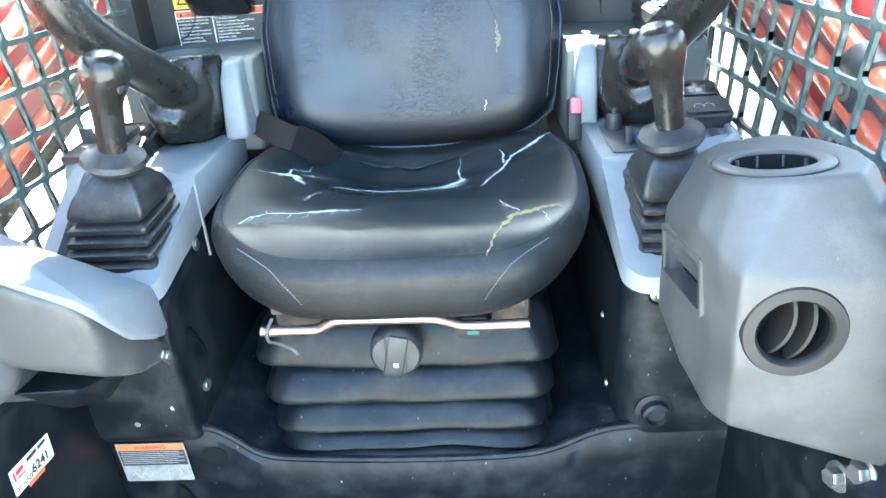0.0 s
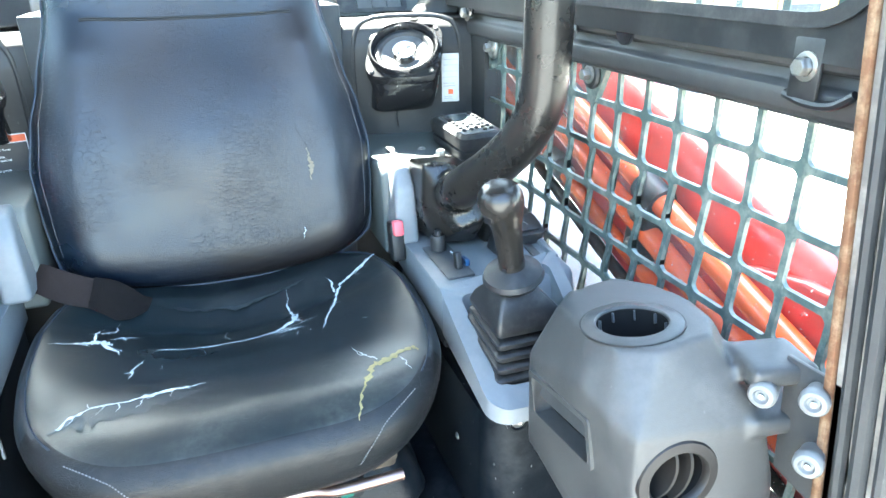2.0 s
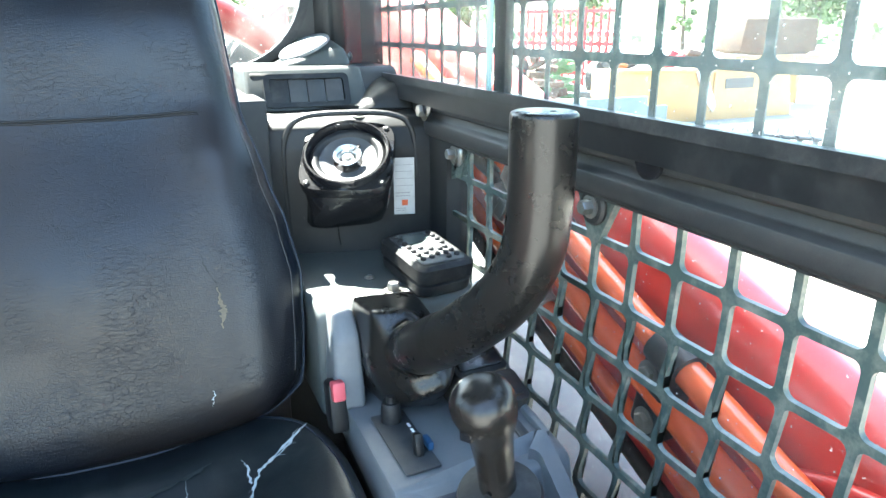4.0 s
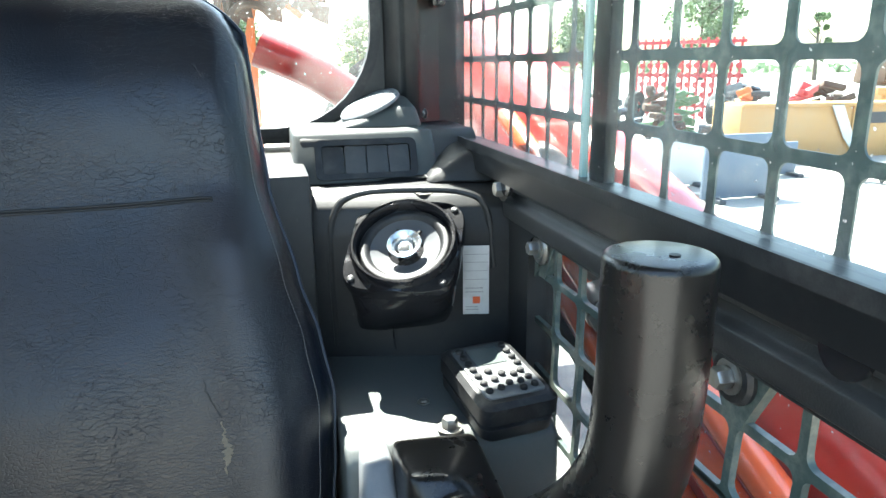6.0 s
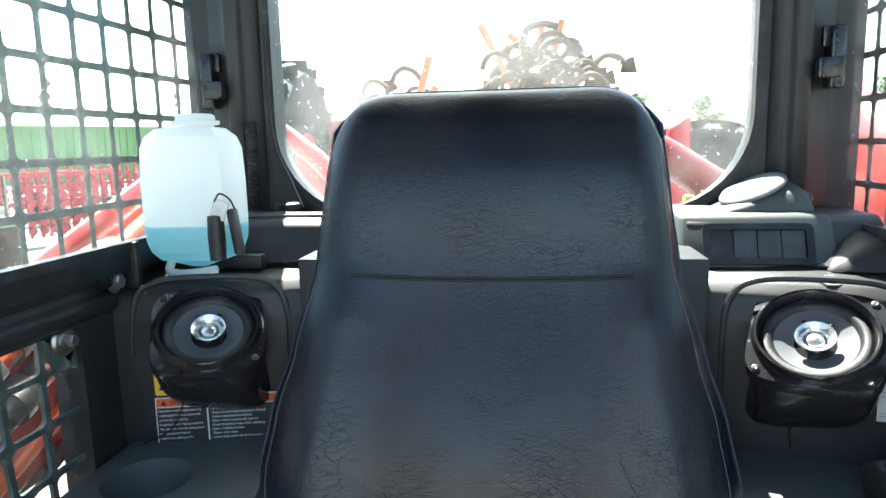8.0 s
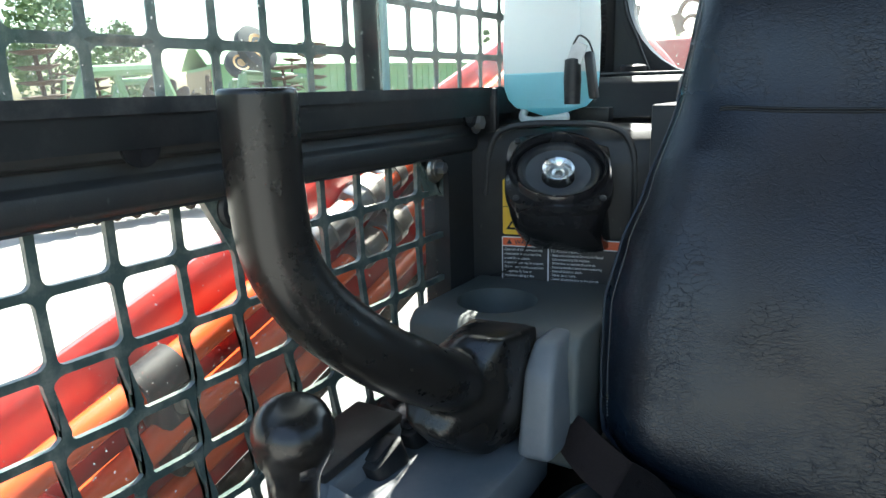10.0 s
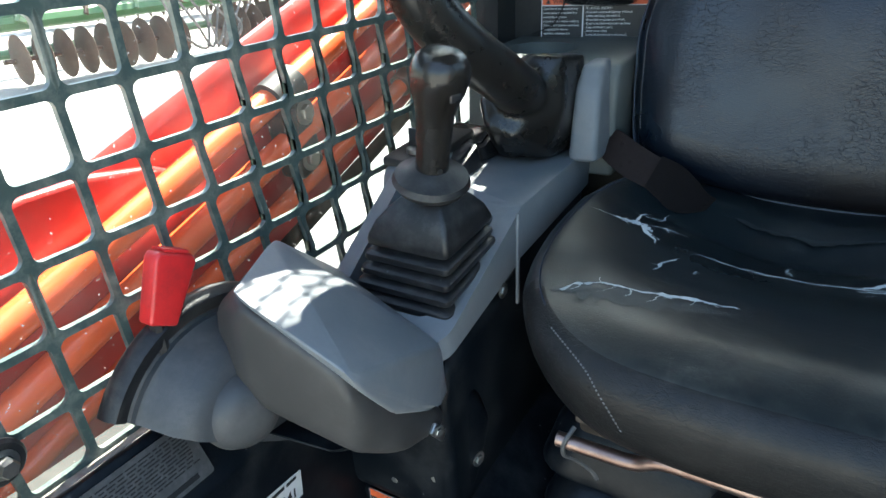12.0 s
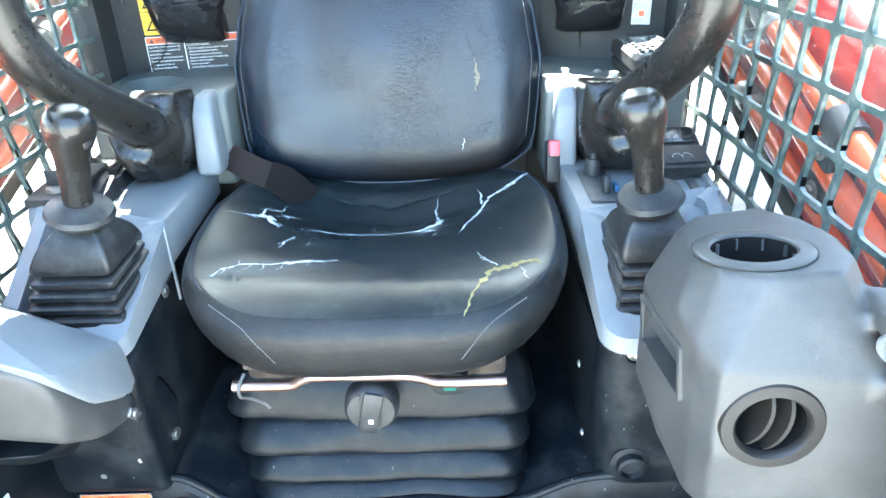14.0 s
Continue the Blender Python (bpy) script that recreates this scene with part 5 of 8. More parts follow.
# black rocker pads by the window
for s, spots in ((1, ((0.428, 0.985, 0.602), (0.430, 1.045, 0.612))), (-1, ((0.425, 0.985, 0.580), (0.428, 1.05, 0.585)))):
    for k, p in enumerate(spots):
        t = thing("rocker_switch", "black slanted rocker switch block by the window", "switch", (p[0] * s, p[1], 0.57))
        mm = Matrix.Translation((p[0] * s, p[1], p[2])) @ pose(0, 0, 0, 22, 0, 4 * s)
        bm = fresh()
        prism(bm, rrect(-0.036, 0.036, -0.024, 0.024, 0.008, 4), "z", -0.045, 0.012, 0.004)
        bmesh.ops.transform(bm, matrix=mm, verts=bm.verts)
        ob = part("block", bm, M_black, t)
        bm = fresh()
        prism(bm, rrect(-0.030, 0.030, -0.017, 0.017, 0.005, 4), "z", 0.0115, 0.0155, 0.0015)
        bmesh.ops.transform(bm, matrix=mm, verts=bm.verts)
        pad = part("rocker", bm, M_gloss if k else M_black, t)
        if s > 0 and k == 0:
            bm = fresh()
            for a in (-0.010, 0.004):
                sweep(bm, [(a + 0.007 * math.cos(r * math.pi / 8), -0.006 + 0.008 * math.sin(r * math.pi / 8), 0.0158) for r in range(0, 9)], 0.0006, 4)
            bmesh.ops.transform(bm, matrix=mm, verts=bm.verts)
            part("icon", bm, M_inkgrey, pad, "pale printed icon")
        if s < 0 and k == 0:
            bm = box(fresh(), (-0.012, 0, 0.0165), (0.018, 0.028, 0.003), 0.001)
            bmesh.ops.transform(bm, matrix=mm, verts=bm.verts)
            part("cover", bm, M_redknob, pad, "red switch cover")

# outer grey blocks of the consoles
t = thing("phone_tray", "grey plastic tray box with a black top edge", "tray", (-0.44, 0.96, 0.5))
bm = hull([(-0.472, 0.885, 0.50), (-0.405, 0.885, 0.50), (-0.472, 1.03, 0.50), (-0.405, 1.03, 0.50), (-0.470, 0.900, 0.590), (-0.410, 0.905, 0.590), (-0.470, 1.03, 0.600), (-0.410, 1.03, 0.600)], 0.008)
part("box", bm, M_grey, t)
part("rim", box(fresh(), (-0.440, 0.966, 0.6005), (0.062, 0.125, 0.012), 0.004, pose(0, 0, 0, 4, 0, 0)), M_black, t, "black rim")
t = thing("ignition_key", "black ignition key standing in its barrel", "key", (-0.437, 0.93, 0.605))
part("barrel", lathe(fresh(), [(0, 0), (0.012, 0), (0.012, 0.006), (0.008, 0.008), (0, 0.008)], Matrix.Translation((-0.437, 0.93, 0.604)), 20), M_steel, t)
part("bow", box(fresh(), (-0.437, 0.93, 0.622), (0.020, 0.004, 0.024), 0.0019), M_black, t)
t = thing("cup_block", "grey plastic block with a finger slot drawn as a dark bar", "holder", (0.44, 0.93, 0.5))
bm = hull([(0.40, 0.86, 0.50), (0.472, 0.86, 0.50), (0.40, 0.985, 0.50), (0.472, 0.985, 0.50), (0.405, 0.885, 0.570), (0.472, 0.885, 0.575), (0.405, 0.985, 0.585), (0.472, 0.985, 0.588)], 0.010)
part("block", bm, M_grey, t)
# no recess here: a dark bar paints the finger slot's shade
part("slot", box(fresh(), (0.436, 0.945, 0.5815), (0.014, 0.046, 0.006), 0.003, pose(0, 0, 0, 6, 0, 0)), M_greydark, t, "dark bar painting the shade of a finger slot")
part("rib", box(fresh(), (0.458, 0.945, 0.584), (0.010, 0.060, 0.012), 0.004, pose(0, 0, 0, 6, 0, 0)), M_grey, t)
t = thing("throttle_dial", "black dial and toggle switches on a dark inset panel", "dial", (0.312, 0.99, 0.57))
part("panel", box(fresh(), (0.313, 0.985, 0.5705), (0.042, 0.120, 0.004), 0.0015), M_greydark, t, "dark grey inset panel")
part("dial", lathe(fresh(), [(0, 0.572), (0.0125, 0.572), (0.012, 0.588), (0.0115, 0.594), (0.010, 0.597), (0.006, 0.597), (0.0055, 0.605), (0, 0.605)], Matrix.Translation((0.313, 1.028, 0)), 18), M_black, t, "black ribbed dial")
part("toggle", box(fresh(), (0.318, 0.955, 0.583), (0.010, 0.014, 0.026), 0.003, pose(0, 0, 0, -18, 0, 0)), M_black, t, "black toggle")
part("toggle", box(fresh(), (0.333, 0.962, 0.577), (0.007, 0.020, 0.010), 0.002), M_blue, t, "blue toggle")
bm = fresh()
for k in range(3):
    box(bm, (0.328, 0.985 + 0.012 * k, 0.5728), (0.003, 0.008, 0.0006))
part("print", bm, M_inkwhite, t, "small white marks")

# ---------------------------------------------------------------- left front: arm cover, hand throttle, labels
A, B, C, E, F = (-0.432, 0.672, 0.600), (-0.389, 0.578, 0.599), (-0.281, 0.588, 0.546), (-0.291, 0.733, 0.487), (-0.428, 0.752, 0.530)
t = thing("arm_cover", "two-tone grey plastic cover in front of the console", "cover", (-0.36, 0.65, 0.40))
bm = hull([A, B, C, E, F, (-0.281, 0.598, 0.524), (-0.2835, 0.640, 0.470), (-0.2835, 0.710, 0.424), (-0.289, 0.737, 0.43), (-0.40, 0.66, 0.545), (-0.39, 0.60, 0.575)], 0.005)
part("upper_shell", bm, M_grey, t, "light grey upper shell", 45)
bm = hull([(-0.391, 0.581, 0.590), (-0.284, 0.592, 0.538), (-0.440, 0.665, 0.583), (-0.456, 0.612, 0.550), (-0.452, 0.605, 0.515), (-0.408, 0.585, 0.480), (-0.300, 0.603, 0.448), (-0.286, 0.650, 0.414), (-0.286, 0.718, 0.392), (-0.2895, 0.72, 0.424), (-0.45, 0.72, 0.46), (-0.43, 0.75, 0.42), (-0.30, 0.75, 0.385)], 0.008, 3)
soften(part("lower_shell", bm, M_grey3, t, "scuffed darker grey lower shell"), 0.004, 7)
bm = box(fresh(), (-0.2845, 0.706, 0.402), (0.005, 0.012, 0.030), 0.002, pose(0, 0, 0, 38, 0, 0))
part("bracket", bm, M_steel, t, "bare metal mounting tab")
bolt((-0.282, 0.702, 0.407), (1, -0.3, 0), r=0.0045, h=0.004, label="zinc bolt on the cover's mounting tab")
bm = hull([(-0.30, 0.745, 0.40), (-0.288, 0.80, 0.40), (-0.30, 0.74, 0.25), (-0.288, 0.80, 0.25), (-0.47, 0.745, 0.40), (-0.47, 0.80, 0.40), (-0.47, 0.75, 0.25), (-0.2865, 0.83, 0.33)], 0.010)
tagged(soften(part("pedestal_fairing", bm, M_panel), 0.004, 9), "dark rounded lower cover under the console", "cover")
bolt((-0.372, 0.744, 0.268), (0, -1, 0), "small steel bolt low on the pedestal cover", 0.0048, 0.0035)
bolt((-0.315, 0.743, 0.296), (0.2, -1, 0), "small steel bolt low on the pedestal cover", 0.0048, 0.0035)
bm = hull([(-0.42, 0.74, 0.41), (-0.33, 0.74, 0.39), (-0.43, 0.60, 0.43), (-0.34, 0.62, 0.42), (-0.43, 0.70, 0.33), (-0.40, 0.74, 0.31), (-0.43, 0.74, 0.31)], 0.008)
tagged(part("under_cover", bm, M_panel), "dark plastic gusset under the arm cover", "cover")

t = thing("hand_throttle", "red-handled lever in a dark grey quadrant housing", "lever", (-0.455, 0.59, 0.41))
m = Matrix.Translation((-0.480, 0.602, 0.440)) @ pose(0, 0, 0, 0, 90, 0)
bm = lathe(fresh(), [(0, 0), (0.098, 0), (0.108, 0.004), (0.108, 0.010), (0.100, 0.014), (0.100, 0.020), (0.096, 0.022), (0.088, 0.052), (0.070, 0.066), (0.034, 0.070), (0, 0.071)], m, 56)
bmesh.ops.bisect_plane(bm, geom=list(bm.verts) + list(bm.edges) + list(bm.faces), plane_co=(0, 0.56, 0.452), plane_no=(0, 0.6, 0.8), clear_inner=True)
part("housing", bm, M_greydark, t, "dark grey quadrant housing", 50)
bm = lathe(fresh(), [(0.100, -0.004), (0.119, -0.004), (0.123, 0.002), (0.123, 0.012), (0.117, 0.018), (0.106, 0.016), (0.100, 0.010), (0.100, -0.004)], m, 56)
bmesh.ops.bisect_plane(bm, geom=list(bm.verts) + list(bm.edges) + list(bm.faces), plane_co=(0, 0.56, 0.452), plane_no=(0, 0.6, 0.8), clear_inner=True)
part("rubber_rim", bm, M_black, t, "black rubber rim", 50)
for k in range(5):
    bm = box(fresh(), (-0.468 + 0.0034 * (k - 2), 0.5915, 0.6145), (0.0016, 0.026, 0.003), 0.0007, pose(0, 0, 0, -26, 0, 0))
    part("grip_rib", bm, M_redknob, t)
m = Matrix.Translation((-0.470, 0.606, 0.468)) @ pose(0, 0, 0, 0, 90, -20)
part("hub", lathe(fresh(), [(0, 0), (0.042, 0), (0.040, 0.045), (0.036, 0.066), (0.030, 0.075), (0.018, 0.081), (0, 0.082)], m, 36), M_greydark, t, "dark grey hub")
part("lever", sweep(fresh(), [(-0.4700, 0.560, 0.49), (-0.4690, 0.562, 0.562)], 0.0065, 8), M_black, t, "black lever stem")
bm = hull([(x, y, z) for x in (-0.477, -0.459) for y, z in ((0.550, 0.563), (0.575, 0.549), (0.570, 0.616), (0.575, 0.621), (0.606, 0.606), (0.609, 0.598))], 0.004, 3)
part("handle", bm, M_redknob, t, "red plastic handle", 50)

# foil data plate on the sloping ledge, stock sticker on the panel, warning sticker on the pedestal
up = Vector((-0.030, 0, 0.057)).normalized()
PL = plane_at(Vector((-0.4370, 0.435, 0.4085)), (0, 1, 0), up)
t = thing("data_plate", "worn foil data label on the sloping ledge, print illegible", "label", (-0.45, 0.5, 0.43))
part("foil", slab(PL, 0.0, 0.125, 0.0, 0.055, 0.0006, 0.003, 0.0004), M_platelabel, t)
bm = fresh()
random.seed(5)
for r in range(11):
    x = 0.006
    y = 0.049 - r * 0.0032
    while x < 0.112:
        w = random.uniform(0.004, 0.013)
        prism(bm, [(x, y), (min(x + w, 0.118), y), (min(x + w, 0.118), y + 0.0013), (x, y + 0.0013)], "z", 0.0010, 0.0013)
        x += w + 0.0022
for x0, x1 in ((0.030, 0.062), (0.066, 0.110)):
    prism(bm, [(x0, 0.004), (x1, 0.004), (x1, 0.009), (x0, 0.009)], "z", 0.0010, 0.0013)
bmesh.ops.transform(bm, matrix=PL, verts=bm.verts)
tagged(part("print", bm, M_inkblack, t, "rows of dark illegible print"), kind="stuff")

t = thing("stock_sticker", "white dealer stock sticker on the dark side panel", "sticker", (-0.432, 0.62, 0.32))
PS = plane_at((-0.4318, 0.579, 0.303), (0, 1, -0.08), (0, 0.08, 1))
part("paper", slab(PS, 0, 0.074, 0, 0.034, 0.0006, 0.002, 0.0004), M_white, t)
letters("text_line", "Stock#", 0.0105, PS @ Matrix.Translation((0.003, 0.004, 0.0012)), M_inkblack, t)
letters("text_line", "6241", 0.0165, PS @ Matrix.Translation((0.033, 0.0055, 0.0012)), M_inkblack, t, bold=0.0004)
bm = fresh()
prism(bm, [(0.004, 0.017), (0.007, 0.017), (0.007, 0.030), (0.004, 0.028)], "z", 0.0011, 0.0014)
prism(bm, [(0.009, 0.022), (0.022, 0.024), (0.022, 0.029), (0.009, 0.028)], "z", 0.0011, 0.0014)
prism(bm, [(0.010, 0.017), (0.024, 0.018), (0.024, 0.020), (0.010, 0.0195)], "z", 0.0011, 0.0014)
bmesh.ops.transform(bm, matrix=PS, verts=bm.verts)
part("emblem", bm, M_inkred, t, "red dealer emblem")
bm = fresh()
prism(bm, [(0.030, 0.0255), (0.048, 0.0265), (0.048, 0.031), (0.030, 0.030)], "z", 0.0011, 0.0014)
prism(bm, [(0.051, 0.0265), (0.066, 0.0275), (0.066, 0.0315), (0.051, 0.0305)], "z", 0.0011, 0.0014)
bmesh.ops.transform(bm, matrix=PS, verts=bm.verts)
part("emblem", bm, M_inkblack, t, "small black maker blocks")
part("stripe", slab(PS, 0.022, 0.052, -0.004, 0.0012, 0.0005, 0, 0.0013), M_orange, t, "small orange stripe")


def print_rows(m, x0, x1, y0, y1, rows, h, mat, parent, seed):
    """Illegible lines of print."""
    rnd = random.Random(seed)
    bm = fresh()
    for r in range(rows):
        y = y1 - (r + 0.5) * (y1 - y0) / rows
        x, end = x0, x1 - (x1 - x0) * rnd.choice((0, 0.05, 0.1, 0.3))
        while x < end:
            w = rnd.uniform(0.0015, 0.006)
            prism(bm, [(x, y), (min(x + w, end), y), (min(x + w, end), y + h), (x, y + h)], "z", 0.0013, 0.0015)
            x += w + h * 0.7
    bmesh.ops.transform(bm, matrix=m, verts=bm.verts)
    return tagged(part("print", bm, mat, parent), kind="stuff")


t = thing("warning_sticker", "scuffed warning sticker with orange head on the pedestal front", "sticker", (-0.37, 0.755, 0.19))
PW = plane_at((-0.421, 0.7535, 0.153), (1, 0, 0.01), (0, -0.03, 1))
part("paper", slab(PW, 0, 0.100, 0, 0.072, 0.0006, 0.002, 0.0004), M_oldpaper, t, "scuffed grey paper")
part("head", slab(PW, 0.002, 0.098, 0.060, 0.0705, 0.0004, 0, 0.0009), M_orange, t, "orange heading band")
letters("text_line", "WARNING", 0.0095, PW @ Matrix.Translation((0.05, 0.0618, 0.0014)), M_inkblack, t, "CENTER")
part("field", slab(PW, 0.002, 0.098, 0.031, 0.0595, 0.0004, 0, 0.0009), M_labelblack, t, "black text field")
print_rows(PW, 0.005, 0.095, 0.033, 0.058, 7, 0.0011, M_inkgrey, t, 3)
bm = fresh()
sweep(bm, [(0.012 + 0.03 * k / 8, 0.012 + 0.006 * math.sin(k * 1.7), 0.0012) for k in range(9)], 0.0006, 4)
bmesh.ops.transform(bm, matrix=PW, verts=bm.verts)
part("sketch", bm, M_inkgrey, t, "grey line drawing")
bm = fresh()
sweep(bm, [(0.064, 0.006, 0.0012), (0.066, 0.022, 0.0012), (0.082, 0.024, 0.0012), (0.086, 0.014, 0.0012), (0.078, 0.006, 0.0012), (0.090, 0.005, 0.0012)], 0.0006, 4)
bmesh.ops.transform(bm, matrix=PW, verts=bm.verts)
part("sketch", bm, M_inkgrey, t, "grey line drawing")

# ---------------------------------------------------------------- right front: air vent pod
t = thing("air_vent_pod", "grey plastic air vent pod with round outlets by the door", "vent", (0.38, 0.57, 0.42))
pts = [(0.318, 0.660, 0.655), (0.345, 0.684, 0.656), (0.400, 0.686, 0.662), (0.426, 0.650, 0.666), (0.308, 0.590, 0.666), (0.314, 0.545, 0.671), (0.340, 0.522, 0.676), (0.396, 0.524, 0.679), (0.422, 0.555, 0.677), (0.430, 0.600, 0.673), (0.345, 0.700, 0.625), (0.425, 0.704, 0.630), (0.448, 0.66, 0.630),
       (0.297, 0.680, 0.590), (0.290, 0.560, 0.625), (0.294, 0.520, 0.614), (0.306, 0.492, 0.608), (0.435, 0.482, 0.602), (0.460, 0.52, 0.590),
       (0.298, 0.676, 0.475), (0.300, 0.600, 0.456), (0.306, 0.530, 0.450), (0.316, 0.500, 0.456), (0.400, 0.490, 0.434), (0.474, 0.484, 0.410), (0.484, 0.560, 0.400), (0.474, 0.660, 0.415), (0.400, 0.702, 0.450), (0.325, 0.698, 0.485), (0.308, 0.489, 0.530), (0.452, 0.475, 0.530)]
bm = hull(pts, 0.012, 3)
box(bm, (0.447, 0.502, 0.6515), (0.062, 0.056, 0.020), 0.004, pose(0, 0, 0, 0, 0, -12))
box(bm, (0.452, 0.500, 0.6000), (0.062, 0.056, 0.020), 0.004, pose(0, 0, 0, 0, 0, -12))
shell = soften(part("shell", bm, M_grey2, t, "scuffed grey shell with two mounting lugs", 50), 0.0036, 5)


def on_shell(p, way, spread, u_axis):
    """The plane that three touches on the shell give, facing out."""
    a = Vector(way).normalized()
    u = Vector(u_axis)
    v = a.cross(u).normalized()
    q = [touch(shell, Vector(p) + u * spread * c + v * spread * d, a)[0] for c, d in ((0, 0.7), (-0.6, -0.5), (0.6, -0.5), (0, 0))]
    n = (q[1] - q[0]).cross(q[2] - q[0]).normalized()
    n = -n if n.dot(a) > 0 else n
    m = n.to_track_quat("Z", "Y").to_matrix().to_4x4()
    m.translation = max(q, key=lambda w: w.dot(n))
    m.translation = q[3] + n * max(0.0, max((w - q[3]).dot(n) for w in q))
    return m


m = on_shell((0.3530, 0.580, 0.85), (0, 0, -1), 0.03, (1, 0, 0))
MV = on_shell((0.3495, 0.30, 0.561), (0, 1, 0), 0.040, (1, 0, 0)) @ Matrix.Translation((0, 0, -0.003)) @ Matrix.Diagonal((0.92, 0.92, 1, 1))
q0, q1, q2, q3 = (touch(shell, (0.15, y, z), (1, 0, 0))[0] for y, z in ((0.648, 0.553), (0.560, 0.567), (0.604, 0.538), (0.604, 0.582)))
PV = plane_at((q0 + q1 + q2 + q3) / 4 + Vector((0.0004, 0, 0)), q1 - q0, q3 - q2)
cut(shell, lathe(fresh(), [(0, -0.035), (0.034, -0.035), (0.034, 0.02), (0, 0.02)], m, 40))
cut(shell, lathe(fresh(), [(0, -0.040), (0.031, -0.040), (0.031, 0.03), (0, 0.03)], MV, 40))
bm = fresh()
prism(bm, rrect(-0.056, 0.056, -0.022, 0.022, 0.004, 4), "z", -0.020, 0.02)
bmesh.ops.transform(bm, matrix=PV, verts=bm.verts)
cut(shell, bm)
shell.data.shade_smooth()
shell.data.set_sharp_from_angle(angle=radians(70))
top = part("outlet_ring", lathe(fresh(), [(0.033, -0.004), (0.0335, 0.0015), (0.035, 0.0028), (0.046, 0.0022), (0.0475, 0.0010), (0.0475, -0.004)], m, 48), M_grey2, t, "grey outlet ring")
part("gap", lathe(fresh(), [(0.0470, -0.001), (0.0470, 0.0008), (0.0490, 0.0008), (0.0490, -0.001)], m, 48), M_inkblack, top, "dark joint")
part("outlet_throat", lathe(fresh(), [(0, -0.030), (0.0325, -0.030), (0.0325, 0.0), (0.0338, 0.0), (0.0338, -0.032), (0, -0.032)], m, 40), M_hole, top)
for k in range(9):
    a = 2 * math.pi * k / 9
    bm = fresh()
    box(bm, (0.0312 * math.cos(a), 0.0312 * math.sin(a), -0.006), (0.003, 0.0016, 0.010), 0, pose(0, 0, 0, 0, 0, math.degrees(a)))
    bmesh.ops.transform(bm, matrix=m, verts=bm.verts)
    part("tooth", bm, M_greydark, top)
m = MV
vent = part("round_vent", lathe(fresh(), [(0.030, -0.002), (0.0305, 0.003), (0.033, 0.0055), (0.0425, 0.0045), (0.0450, 0.001), (0.0450, -0.020), (0.030, -0.020)], m, 56), M_vent, t, "dark brown-grey round vent")
part("gap", lathe(fresh(), [(0.0445, -0.014), (0.0445, -0.0015), (0.0470, -0.0025), (0.0470, -0.014)], m, 56), M_inkblack, vent, "dark joint")
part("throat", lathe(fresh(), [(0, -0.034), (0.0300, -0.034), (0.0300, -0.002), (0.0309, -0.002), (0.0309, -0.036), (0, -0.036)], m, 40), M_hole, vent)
for k, off in enumerate((-0.011, 0.006)):
    rings = []
    for j in range(13):
        v = -1 + j / 6
        hh = 0.0295 * math.sqrt(max(0.01, 1 - (off / 0.031) ** 2)) * v
        bow = 0.007 * (1 - v * v)
        edge_ = 0.0045 * (1 - abs(v) ** 3)
        rings.append([(off - 0.0030 + 0.5 * bow, hh * 0.98, -0.024), (off + 0.000 + bow, hh, -0.003 + edge_), (off + 0.0036 + bow, hh, -0.0032 + edge_), (off - 0.0002 + 0.5 * bow, hh * 0.98, -0.024)])
    bm = loft(fresh(), rings)
    bmesh.ops.transform(bm, matrix=m @ Matrix.Rotation(radians(-14), 4, "Z"), verts=bm.verts)
    part("louvre", bm, M_vent, vent, "curved louvre")
# slot vent on the seat side
bm = fresh()
ring(bm, rrect(-0.062, 0.062, -0.028, 0.028, 0.006, 4), rrect(-0.056, 0.056, -0.022, 0.022, 0.004, 4), "z", -0.004, 0.0022)
bmesh.ops.transform(bm, matrix=PV, verts=bm.verts)
slot = part("slot_frame", bm, M_grey2, t, "grey slot vent surround")
# black backing paints the shade inside the slot
part("slot_shade", slab(PV, -0.0555, 0.0555, -0.0215, 0.0215, 0.001, 0.004, -0.0185), M_hole, slot)
bm = slab(PV @ pose(-0.002, 0.006, -0.010, -24, 0, 0), -0.050, 0.050, -0.009, 0.010, 0.003, 0.003)
part("flap", bm, M_grey3, slot, "grey tilting flap")
# mounting plate and big plastic nuts
bm = fresh()
prism(bm, [(0.49, 0.665), (0.430, 0.668), (0.408, 0.60), (0.415, 0.54), (0.48, 0.55)], "x", 0.452, 0.457, 0.001)
part("mount_plate", bm, M_grey2, t, "dusty grey steel mounting plate")
for p in ((0.419, 0.478, 0.640), (0.436, 0.442, 0.652), (0.430, 0.430, 0.600)):
    tb = thing("wing_nut", "translucent ribbed plastic nut on the vent bracket", "nut", p, "vent nuts")
    mm = Matrix.Translation(p) @ Vector((-0.8, -0.5, 0.1)).to_track_quat("Z", "Y").to_matrix().to_4x4() @ Matrix.Diagonal((0.82, 0.82, 1, 1))
    part("nut", lathe(fresh(), [(0, -0.020), (0.012, -0.020), (0.013, -0.006), (0.0145, -0.004), (0.0145, 0.003), (0.012, 0.006), (0.008, 0.007), (0.006, 0.004), (0, 0.004)], mm, 24), M_nut, tb)
    part("thread", lathe(fresh(), [(0, 0.003), (0.0032, 0.003), (0.0032, 0.007), (0, 0.008)], mm, 12), M_steel, tb)

for p in ((0.431, 0.512, 0.383), (0.440, 0.494, 0.405)):
    bolt(p, (-1, -0.25, 0.15), "zinc hexagon nut low on the side panel", 0.0095, 0.012)

# ---------------------------------------------------------------- rear corners: loudspeakers, tank, switches


